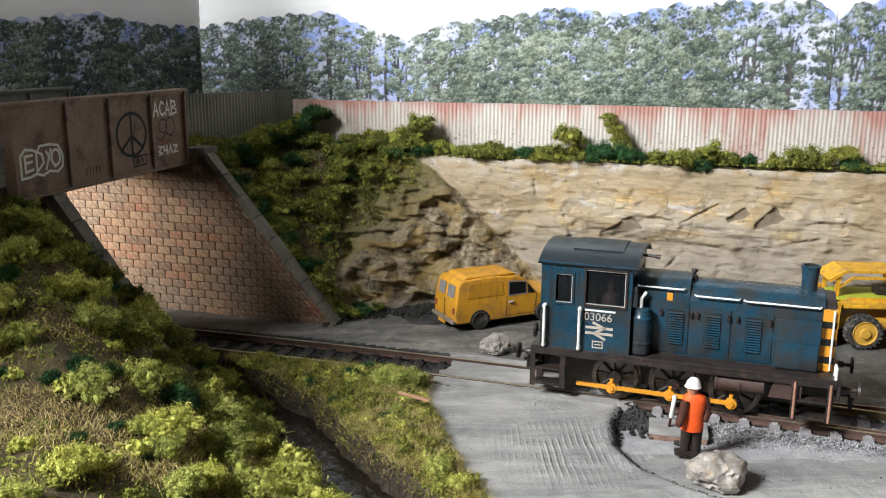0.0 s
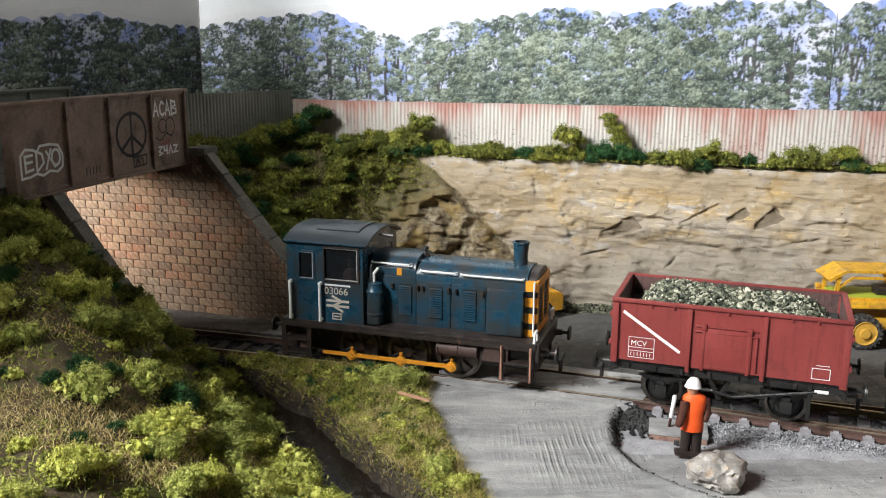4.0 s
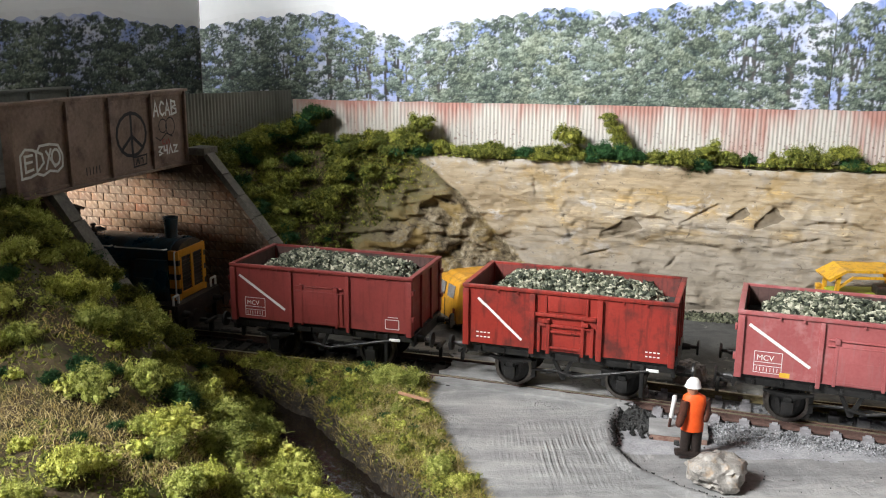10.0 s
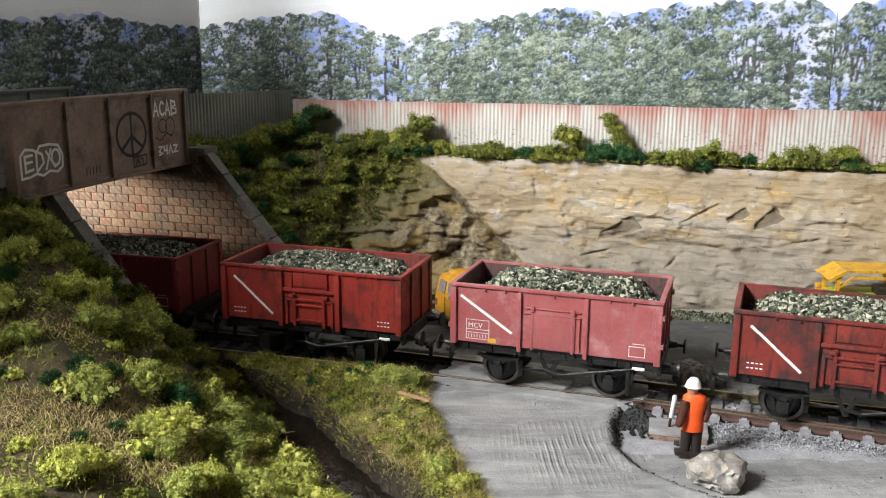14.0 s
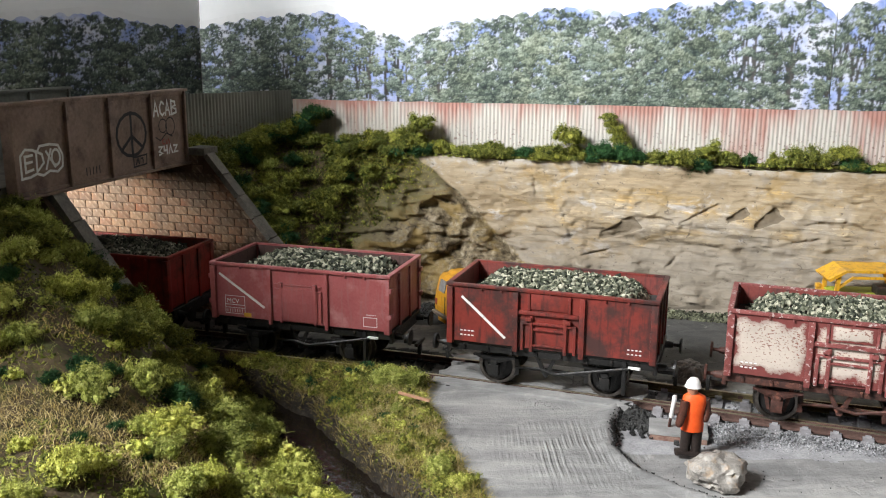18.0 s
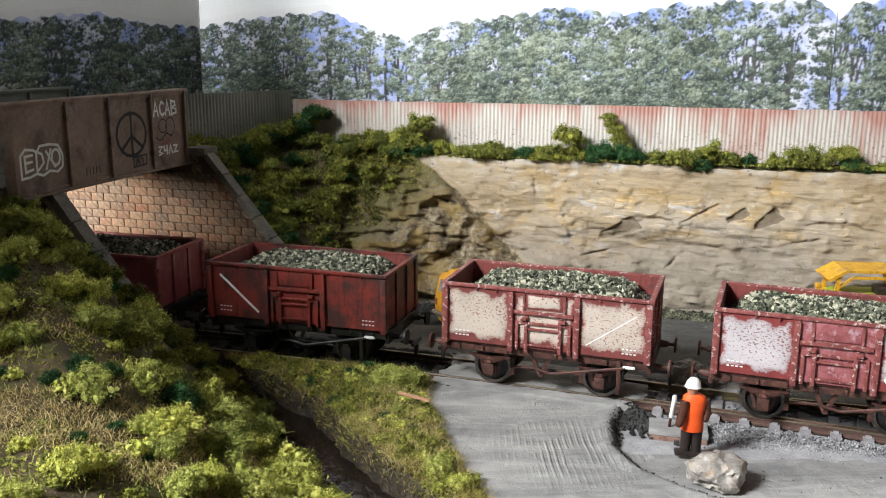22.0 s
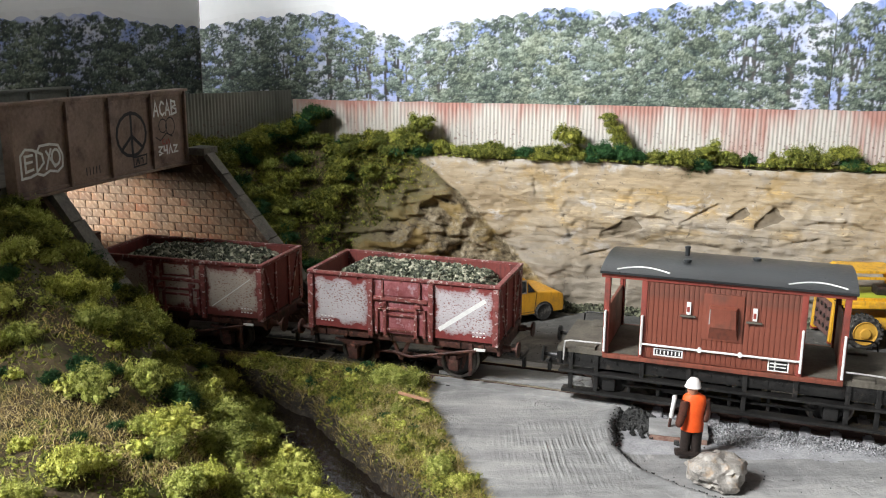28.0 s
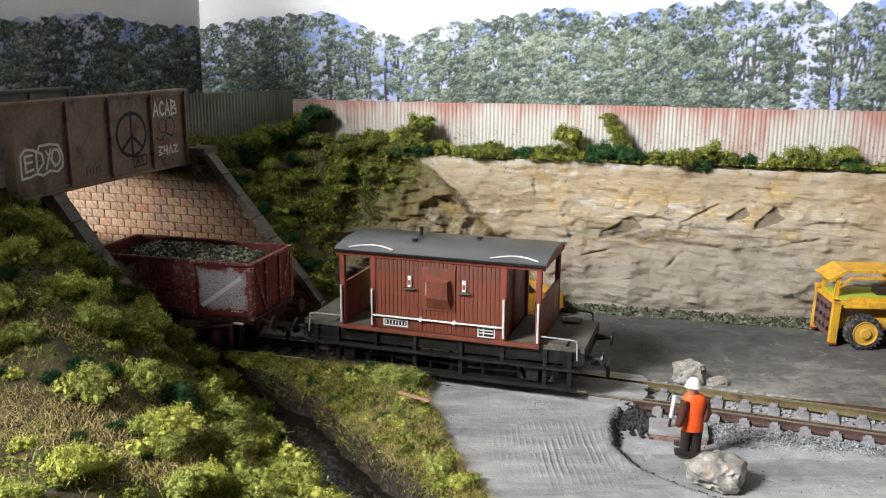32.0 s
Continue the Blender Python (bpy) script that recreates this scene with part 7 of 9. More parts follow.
    # door panels, louvres, handles on both sides
    for side in (-1, 1):
        yo = side * (BW + 0.02)
        for x0, x1, z1 in ((-11.8, 3.2, 33.6), (3.8, 15.4, 32.6), (16.0, 27.4, 32.6)):
            y0, y1 = sorted((side * BW, side * (BW + 0.28)))
            part("engine_door", bx(x0, y0, zf + 0.6, x1, y1, z1, bev=0.12), M_BLUE, t)
        for xc in (-0.5, 10.3, 22.0):
            # raised black plate stands in for the shade in the louvre gaps
            part("louvre_gap_shade", bx(xc - 2.4, *sorted((side * (BW + 0.2), side * (BW + 0.34)))[:1], 20.3, xc + 2.4, sorted((side * (BW + 0.2), side * (BW + 0.34)))[1], 31.2), M_BLACK, t)
            for k in range(13):
                z = 20.6 + 0.80 * k
                bm = bmesh.new()
                prism(bm, [(side * (BW + 0.3), z + 0.05), (side * (BW + 0.95), z + 0.05), (side * (BW + 0.3), z + 0.55)], xc - 2.2, xc + 2.2, axis=0)
                part("louvre", bm, M_BLUE, t)
            for dx in (-4.6, 4.4):
                y0, y1 = sorted((side * (BW + 0.25), side * (BW + 1.1)))
                part("door_handle", bx(xc + dx - 0.4, y0, 29.4, xc + dx + 0.4, y1, 31.2, bev=0.15), M_GRIME, t)
        y0, y1 = sorted((side * BW, side * (BW + 2.4)))
        part("battery_box", bx(28.2, y0, zf + 0.2, 40.4, y1, 32.4, bev=0.4), M_BLUE, t)
        part("battery_lid", bx(28.4, *sorted((side * (BW + 2.3), side * (BW + 2.7)))[:1], zf + 0.6, 40.0, sorted((side * (BW + 2.3), side * (BW + 2.7)))[1], 25.6, bev=0.15), M_BLUE, t)
        # long white handrails on the bonnet
        for x0, x1, z in ((-12.6, 1.6, 38.0), (4.6, 17.6, 36.4), (18.8, 40.0, 36.2)):
            bm = bmesh.new()
            y = side * (BW + 0.9)
            tube(bm, [(x0, side * (BW - 0.4), z), (x0 + 0.5, y, z), (x1 - 0.5, y, z), (x1, side * (BW - 0.4), z)], 0.3, 6)
            part("handrail", bm, M_WHITE, t, "white bonnet handrail")
        part("notice", bx(-3.6, *sorted((side * (BW - 0.1), side * (BW + 0.10)))[:1], 34.0, -1.9, sorted((side * (BW - 0.1), side * (BW + 0.10)))[1], 36.4), M_ORANGE_ROD, t, "small orange notice")
        # steps at both ends
        for xs in (-38.6, 39.4):
            for z in (4.0, 9.0):
                y0, y1 = sorted((side * 11.0, side * (W + 0.2)))
                part("step", bx(xs - 4.6, y0, z, xs + 4.6, y1, z + 0.8, bev=0.15), M_GRIME, t)
            for dx in (-4.8, 4.8):
                bm = bmesh.new()
                y0, y1 = sorted((side * (W - 0.6), side * (W + 0.2)))
                prism(bm, [(xs + dx - 0.8, zf - 1.3), (xs + dx - 0.8, 3.4), (xs + dx + 0.8, 3.4), (xs + dx + 0.8, zf - 1.3)], y0, y1, axis=1)
                part("step_plate", bm, M_GRIME, t)
                if xs > 0:
                    bm = bmesh.new()
                    tube(bm, [(xs + dx, side * (W + 0.6), 4.0), (xs + dx, side * (W + 0.6), zf - 1.5)], 0.4, 6)
                    part("step_rail", bm, M_COPPER, t, "copper coloured step rail")
        bm = bmesh.new()
        tube(bm, [(45.2, side * (W - 0.2), zf), (45.2, side * (W - 0.2), zf + 3.2), (45.2, side * (W - 3.8), zf + 3.2), (45.2, side * (W - 3.8), zf)], 0.45, 7)
        part("lamp_bracket", bm, M_WHITE, t, "white tubular bracket")
        # cylinders by the cab: tank with a white pipe
        bm = bmesh.new()
        turned(bm, [(1.0, zf), (2.9, zf + 0.6), (2.9, zf + 3.4), (3.1, zf + 3.6), (3.1, zf + 4.2), (2.9, zf + 4.4), (2.9, zf + 11.0), (3.1, zf + 11.2), (3.1, zf + 11.8), (2.7, zf + 12.2), (2.3, zf + 14.4), (0.6, zf + 14.8)], 2, 20)
        ob = part("air_cylinder", bm, M_BLUE, t, "blue upright air cylinder")
        for vv in ob.data.vertices:
            vv.co.x += -10.4 * MM
            vv.co.y += side * 12.6 * MM
        bm = bmesh.new()
        tube(bm, [(-10.8, side * 12.4, zf + 14.6), (-10.8, side * 12.4, zf + 17.6), (-9.6, side * 11.4, zf + 19.4)], 0.5, 8)
        part("pipe", bm, M_WHITE, t, "white pipe")
        # running gear details
        bm = bmesh.new()
        cyl(bm, (12.5, side * 13.2, 11.6), (26.0, side * 13.2, 11.6), 2.5, 18)
        for x in (12.3, 19, 25.6):
            cyl(bm, (x, side * 13.2, 11.6), (x + 0.6, side * 13.2, 11.6), 2.8, 18)
        part("air_tank", bm, M_TANK, t, "brown cylindrical air tank")
        bm = bmesh.new()
        prism(bm, [(27.5, 9.2), (29.0, 14.8), (36.5, 14.8), (36.5, 9.2)], *sorted((side * 11.0, side * 15.2)), axis=1)
        part("sand_box", bm, M_TANK, t)
        part("guard_iron", bx(-43.6, *sorted((side * 8.0, side * 9.6))[:1], 1.4, -41.6, sorted((side * 8.0, side * 9.6))[1], zf - 1), M_GRIME, t)
    # headstocks, buffers, couplings
    for e, x in ((-1, -43.0), (1, 45.6)):
        a, b = sorted((x, x + e * 1.2))
        part("buffer_beam", bx(a, -W, zf - 6.4, b, W, zf - 0.2, bev=0.3), M_GRIME, t)
        buffers(t, x + e * 1.2, 12.9, e, mat=M_GRIME)
        coupling(t, x, e)
    # chimney and roof details
    bm = bmesh.new()
    turned(bm, [(2.7, 38.0), (2.3, 39.0), (2.35, 42.0), (2.65, 45.6), (2.85, 45.8), (2.85, 46.4), (2.2, 46.4), (2.0, 42)], 2, 20)
    ob = part("exhaust_chimney", bm, M_BLUE, t, "tapered blue exhaust chimney")
    for vv in ob.data.vertices:
        vv.co.x += 36.6 * MM
    bm = bmesh.new()
    turned(bm, [(1.6, 38.8), (1.2, 40.2), (0.6, 40.4), (0.6, 41.2), (1.1, 41.4), (0.9, 42.2)], 2, 12)
    ob = part("filler_cap", bm, M_GRIME, t)
    for vv in ob.data.vertices:
        vv.co.x += 3.4 * MM
    # number and mark on the cab side: the operator's badge is a plain pair of arrows
    lettering("03066", 3.5, M_CREAM_PAINT, t, Matrix.Translation((-27.6 * MM, (-W - 0.06) * MM, 27.0 * MM)) @ Matrix.Rotation(radians(90), 4, "X"), "running_number", "cream running number")
    strokes(t, "badge", [[(-26.8, 24.7), (-18.8, 24.7)], [(-26.8, 22.9), (-18.8, 22.9)], [(-24.6, 26.3), (-21.2, 24.7), (-24.4, 22.9), (-21.0, 21.2)]], 0.42, M_CREAM_PAINT, -W - 0.07, "cream painted badge of plain bars")
    strokes(t, "data_panel", [[(-24.6, 18.3), (-21.6, 18.3), (-21.6, 20.3), (-24.6, 20.3), (-24.6, 18.3)], [(-24.0, 19.3), (-22.2, 19.3)]], 0.2, M_CREAM_PAINT, -W - 0.07)
    # wheels with balance weights and cranks, turning with the rods
    for x, ph in ((-18, 0), (0, 0), (18, 0)):
        ws = wheelset(t, x, 7.2, 9, 0.0, "driving_wheelset")
        WHEELSETS[-1] = (ws, x, 7.2, 7.2, PHASE)
    for side in (-1, 1):
        bm = bmesh.new()
        y0, y1 = sorted((side * 12.0, side * 12.9))
        prism(bm, [(-29, 6.7), (-18, 6.6), (18, 6.6), (18, 7.8), (-18, 7.8), (-29, 7.7)], y0, y1, axis=1)
        for x in (-18, 0, 18):
            cyl(bm, (x, side * 11.8, 7.2), (x, side * 13.3, 7.2), 1.7, 16)
            cyl(bm, (x, side * 13.3, 7.2), (x, side * 13.8, 7.2), 0.9, 10)
            cyl(bm, (x, side * 12.4, 8.6), (x, side * 12.4, 10.0), 0.6, 8)
        rod = part("coupling_rod", bm, M_ORANGE_ROD, t, "orange painted coupling rod")
        RODS.append((rod, 7.2, 2.7, PHASE))
    TRAIN.append((t, rel, 18.0))


PHASE = -90.0 - math.degrees(22.212 / 7.2) * 0.08
M_CREAM_PAINT = speckled("cream_paint", (0.40, 0.35, 0.29), (0.56, 0.50, 0.43), 3, 0.6, 0.6)
M_GLASS, _nt, _b = nodes_of("window_glass", 0.06, 0.0, 0.5)
_b.inputs["Base Color"].default_value = (0.012, 0.014, 0.016, 1)
_b.inputs["Alpha"].default_value = 0.55
loco(-103.0)


# ---- planting: foam bushes and static grass ----
def ico(sub):
    bm = bmesh.new()
    bmesh.ops.create_icosphere(bm, subdivisions=sub, radius=1.0)
    v = np.array([tuple(p.co) for p in bm.verts])
    f = np.array([[p.index for p in q.verts] for q in bm.faces])
    bm.free()
    return v, f


ICO_V, ICO_F = ico(1)
TETRA = np.array([(1, 1, 1), (1, -1, -1), (-1, 1, -1), (-1, -1, 1)], float)
TETRA_F = np.array([(0, 1, 2), (0, 3, 1), (0, 2, 3), (1, 3, 2)])


def bush_mesh(seed, lumps, flakes, flake, tall=0.8):
    """A torn clump of foam about one unit in radius: ragged cores under a crust of angular crumbs and loose fibres."""
    rs = np.random.default_rng(seed)
    c = rs.normal(size=(lumps, 3))
    c = c / np.linalg.norm(c, axis=1)[:, None] * rs.uniform(0.2, 0.85, (lumps, 1)) ** 0.8 * np.array([1, 1, tall])
    c[:, 2] = np.abs(c[:, 2]) * 0.9 + 0.08
    r = rs.uniform(0.09, 0.29, lumps)
    vs, fs, n = [], [], 0
    for p, q in zip(c, r):
        j = 1 + 0.26 * rs.normal(size=(len(ICO_V), 1)).clip(-1.6, 1.6)
        vs.append(p + ICO_V * q * 0.60 * j * rs.uniform(0.8, 1.25, 3))
        fs.append(ICO_F + n)
        n += len(ICO_V)
    who = rs.choice(lumps, flakes, p=r ** 2 / (r ** 2).sum())
    d = rs.normal(size=(flakes, 3))
    d /= np.linalg.norm(d, axis=1)[:, None]
    pos = c[who] + d * (r[who] * rs.uniform(0.68, 1.4, flakes))[:, None]
    # each flake lies roughly along the surface of its lump, so that the lumps catch the light as rounded tufts
    out = d + 0.75 * rs.normal(size=(flakes, 3))
    out /= np.linalg.norm(out, axis=1)[:, None]
    along = np.cross(out, rs.normal(size=(flakes, 3)))
    along /= np.linalg.norm(along, axis=1)[:, None]
    turn = np.stack([along, np.cross(out, along), out], -1)
    size = flake * rs.uniform(0.45, 1.4, (flakes, 1, 1))
    tri = np.array([(1.0, 0.0, 0.25), (-0.6, 0.8, 0.0), (-0.5, -0.8, -0.2)])
    t = np.einsum("nij,kj->nki", turn, tri) * size * rs.uniform(0.5, 1.3, (flakes, 3, 1)) + pos[:, None, :]
    vs.append(t.reshape(-1, 3))
    fs.append(np.arange(flakes * 3).reshape(-1, 3) + n)
    n += flakes * 3
    hairs = flakes // 9
    k = rs.integers(0, flakes, hairs)
    dirs = d[k] + 0.7 * rs.normal(size=(hairs, 3))
    dirs /= np.linalg.norm(dirs, axis=1)[:, None]
    side = np.cross(dirs, rs.normal(size=(hairs, 3)))
    side = side / np.linalg.norm(side, axis=1)[:, None] * 0.010
    tip = pos[k] + dirs * rs.uniform(0.12, 0.34, (hairs, 1))
    vs.append(np.stack([pos[k] - side, pos[k] + side, tip], 1).reshape(-1, 3))
    fs.append(np.arange(hairs * 3).reshape(-1, 3) + n)
    v = np.vstack(vs)
    v[:, 2] = np.maximum(v[:, 2], -0.25)
    me = bpy.data.meshes.new("bush")
    me.from_pydata(v.tolist(), [], np.vstack(fs).tolist())
    return me


BUSHES = {}
for key, m in (("olive", M_OLIVE), ("lime", M_LIME), ("deep", M_DEEP)):
    BUSHES[key] = []
    for k in range(5):
        me = bush_mesh(40 + k + 10 * len(BUSHES), 40 + 5 * k, 4400, 0.040, (0.8, 1.0, 0.65, 1.2, 0.75)[k])
        me.materials.append(m)
        BUSHES[key].append(me)
BUSH_LABELS = {"olive": "olive green foam bush clump", "lime": "bright yellow green foam bush clump", "deep": "small deep green foam clump"}
rnd = random.Random(5)


def bush(x, y, z, r, kind="olive", group="bushes on the banks", shape=None):
    me = BUSHES[kind][rnd.randrange(5) if shape is None else shape]
    ob = new("bush", me)
    ob.matrix_world = Matrix.LocRotScale((x * MM, y * MM, (z + 0.12 * r) * MM), Euler((rnd.uniform(-0.25, 0.25), rnd.uniform(-0.25, 0.25), rnd.uniform(0, 6.28))), Vector((r * rnd.uniform(0.85, 1.2), r * rnd.uniform(0.85, 1.2), r * rnd.uniform(0.8, 1.1))) * MM)
    tagged(ob, BUSH_LABELS[kind], "bush", group)
    return ob


FILL = {"olive": [], "lime": [], "deep": []}
FILL_SHAPES = None


def fill_clump(x, y, z, r, kind):
    """A small clump that joins the undergrowth, too many to tell apart."""
    global FILL_SHAPES
    if FILL_SHAPES is None:
        FILL_SHAPES = []
        for k in range(5):
            me = bush_mesh(90 + k, 30, 700, 0.055, 0.8)
            FILL_SHAPES.append((np.array([tuple(v.co) for v in me.vertices]), [tuple(q.vertices) for q in me.polygons]))
            bpy.data.meshes.remove(me)
    v, f = FILL_SHAPES[rnd.randrange(5)]
    a = rnd.uniform(0, 6.28)
    c, s = math.cos(a), math.sin(a)
    FILL[kind].append((v @ np.array([[c, s, 0], [-s, c, 0], [0, 0, 1]]) * r + np.array([x, y, z]), f))


def fill_done():
    for kind, m in (("olive", M_OLIVE), ("lime", M_LIME), ("deep", M_DEEP)):
        vs, fs, n = [], [], 0
        for v, f in FILL[kind]:
            vs.append(v)
            fs += [(a + n, b + n, c + n) for a, b, c in f]
            n += len(v)
        mesh_from("undergrowth", np.vstack(vs), fs, m, None, 0, kind="stuff", label=BUSH_LABELS[kind].replace("bush clump", "undergrowth").replace("clump", "undergrowth"), category="undergrowth")


def g_z(x, y):
    return float(ground_height(np.array([x], float), np.array([y], float))[0])


def h_z(x, y):
    return float(far_hill_height(np.array([x], float), np.array([y], float))[0])


def plant_fence_row():
    """The irregular hedge along the ledge, thin to the picture's right."""
    x = -62.0
    while x < 215:
        big = 5.4 + 3.6 * rnd.random()
        kind = rnd.choices(("olive", "lime", "deep"), (7, 0.7, 2.4))[0]
        bush(x, top_line(x) + rnd.uniform(1.0, 4.0), 59.4 + rnd.uniform(-0.6, 2.4), big * rnd.uniform(0.70, 1.0), kind, "bushes under the fence")
        x += rnd.uniform(4.6, 9.0) if x < 120 else rnd.uniform(7.0, 12.0)
    # taller clumps that stand against the sheeting
    for x, r, up, kind in ((-10.5, 8.4, 11.0, "olive"), (-11.5, 8.6, 3.0, "olive"), (-2.0, 6.4, 1.5, "olive"), (55.0, 7.4, 8.0, "olive"), (59.0, 6.6, 2.5, "olive"), (49.0, 6.4, 2.0, "olive"), (66.0, 6.0, 1.0, "deep"), (71.8, 3.9, 18.5, "olive"), (73.2, 4.0, 15.5, "olive"), (75.0, 4.2, 12.0, "olive"), (76.6, 4.4, 8.5, "olive"), (77.6, 4.6, 5.0, "olive"), (78.5, 5.0, 2.0, "deep"), (79.0, 4.4, 1.0, "deep"), (110.0, 7.0, -2.0, "deep"), (150.0, 7.6, 2.0, "olive"), (166.0, 7.2, 5.5, "olive"), (170.0, 6.0, 0.0, "deep"), (96.0, 4.8, 0.0, "olive")):
        bush(x, top_line(x) + 3.0 + 0.2 * up, 59.0 + up, r, kind, "bushes under the fence")


plant_fence_row()


def plant_hillside():
    n = 0
    while n < 85:
        x, y = rnd.uniform(-112, -14), rnd.uniform(348, 424)
        if y < 343.3 - 0.3048 * (x + 44) + 6 or y > top_line(x) + 12 or (x < -78 and y > 385 + (x + 110) * 1.19 - 4):
            continue
        up = h_z(x, y)
        # bare slumped ground between the planting
        if x > -46 and up < 40 and rnd.random() < 0.93:
            continue
        if x > -30 and up < 52 and rnd.random() < 0.8:
            continue
        kind = rnd.choices(("olive", "lime", "deep"), (7, 0.5, 2))[0]
        bush(x, y, up + 0.8, rnd.uniform(3.8, 7.4), kind, "bushes on the hillside")
        n += 1
    # clumps along the coping of the wing wall and at its foot
    for k in range(15):
        a = k / 14
        x, y, z = -47 - 50 * a, 347 + 17 * a, 2 + 58 * a
        bush(x + rnd.uniform(2, 5), y + rnd.uniform(3, 6), z - 1, rnd.uniform(4.6, 7.2), rnd.choice(("olive", "olive", "olive", "deep")), "bushes on the hillside")
    for x, y, r in ((-38, 352, 4.8), (-32, 356, 4.2), (-41, 350, 3.6), (-27, 361, 3.6), (-44, 354, 5.0), (-36, 360, 5.0), (-40, 362, 5.6)):
        bush(x, y, max(0.0, h_z(x, y)), r, rnd.choice(("olive", "deep", "olive")), "bushes on the hillside")
    # the tall hedge at the foot of the grey fence
    for k in range(26):
        a = rnd.uniform(0.05, 1.25)
        x, y = -110 + 37.5 * a, 385 + 45 * min(a, 1.0)
        up = rnd.uniform(0, 3) + 19 * max(0.0, min(a, 1.05) - 0.3) * rnd.uniform(0.4, 1.0)
        bush(x + 7 + rnd.uniform(0, 3), y - 6 - rnd.uniform(0, 4), 61 + up, rnd.uniform(5.4, 8.2), rnd.choice(("olive", "olive", "olive", "deep")), "bushes on the hillside")


plant_hillside()


def straw_patch(x, y):
    """The sunny patch of dry grass on the near slope."""
    return ((x + 52 - 0.35 * (y - 185)) / 26) ** 2 + ((y - 182) / 24) ** 2 + 0.5 * fnoise(x, y, 14, 3) < 1


def plant_embankment():
    n = 0
    while n < 120:
        y = 292 - 192 * rnd.random() ** 1.35
        x = curve_at(LEFT_BANK, y) - rnd.uniform(3, 85)
        if offset_of(x, y) > -22 or x < -0.56 * y - 12:
            continue
        if straw_patch(x, y) and rnd.random() < 0.5:
            continue
        z = g_z(x, y)
        near = y < 190
        kind = rnd.choices(("olive", "lime", "deep"), (1.6, 5, 0.35) if near else (5, 3.6, 1.2))[0]
        r = rnd.uniform(3.8, 7.4) if not near else rnd.uniform(4.4, 7.6)
        if kind == "deep":
            r *= 0.7
        bush(x, y, z + 0.12 * r, r, kind)
        n += 1
    # clumps along the stream's edge and the coping
    for x, y, r in ((-47, 217, 7.4), (-40, 205, 6.6), (-55, 208, 6.8), (-36, 193, 7.0), (-51, 191, 6.0), (-64, 224, 6.4), (-60, 184, 6.2), (-44, 178, 6.4), (-72, 202, 5.8), (-30, 180, 6.4)):
        bush(x, y, g_z(x, y) + 0.8, 1.15 * r, "lime")
    for k in range(13):
        y = 175 + 9.0 * k
        x = curve_at(LEFT_BANK, y) - rnd.uniform(2.5, 7)
        bush(x, y, g_z(x, y) - 0.5, rnd.uniform(4.6, 7.4), rnd.choice(("lime", "lime", "olive")) if y < 235 else rnd.choice(("olive", "lime", "olive")))
    for k in range(12):
        a = k / 11
        x, y = -86 - 46 * a, 270 + 13 * a
        bush(x, y, g_z(x, y) + 0.8, rnd.uniform(3.6, 6.0), rnd.choice(("olive", "olive", "deep")))
    for x, y, r in ((-82, 192, 4.6), (-76, 187, 4.0), (-78, 198, 4.2), (-70, 178, 3.0), (-86, 184, 3.6), (-62, 172, 2.6), (-52, 166, 2.4), (-74, 168, 3.0), (-58, 232, 3.4), (-45, 160, 2.6)):
        bush(x, y, g_z(x, y) - 0.2, 0.8 * r, "deep")
    for x, y, z, r in ((-129, 264, 60, 6.5), (-123, 264, 58, 6.5), (-117, 264, 54, 6.0), (-112, 263, 49, 5.5), (-127, 258, 54, 6.5), (-120, 257, 51, 6.0), (-133, 268, 62, 6.0), (-108, 262, 45, 5.0)):
        bush(x, y, max(z - 3, g_z(x, y) - 1), r, rnd.choice(("olive", "lime", "lime")))


plant_embankment()


def plant_bank():
    for x, y, r, kind in ((-18, 272, 8.2, "lime"), (-12, 274, 7.4, "lime"), (-22, 270, 4.6, "olive"), (-21, 258, 3.6, "olive"), (-14, 251, 3.4, "lime"), (0.5, 233, 2.2, "deep"), (-4, 229, 4.0, "olive"), (-17, 244, 2.6, "deep"), (-30, 262, 3.6, "olive"), (-1, 214, 4.2, "lime"), (4, 205, 4.0, "lime"), (-10, 222, 3.6, "olive"), (-26, 276, 3.2, "olive"), (-40, 283, 2.6, "olive")):
        bush(x, y, g_z(x, y) - 0.3, r, kind)


plant_bank()


def tufts():
    """Small tufts that break up the turf of both banks."""
    n = 0
    while n < 190:
        x, y = rnd.uniform(-80, 14), rnd.uniform(203, 300)
        al, rb = curve_at(APRON_LEFT, y), curve_at(RIGHT_BANK, y)
        if not (rb + 2 < x < al - 0.5) or offset_of(x, y) > -16:
            continue
        fill_clump(x, y, g_z(x, y) - 0.3, rnd.uniform(1.8, 4.0), rnd.choices(("olive", "lime", "deep"), (6, 1.1, 0.6))[0])
        n += 1


tufts()


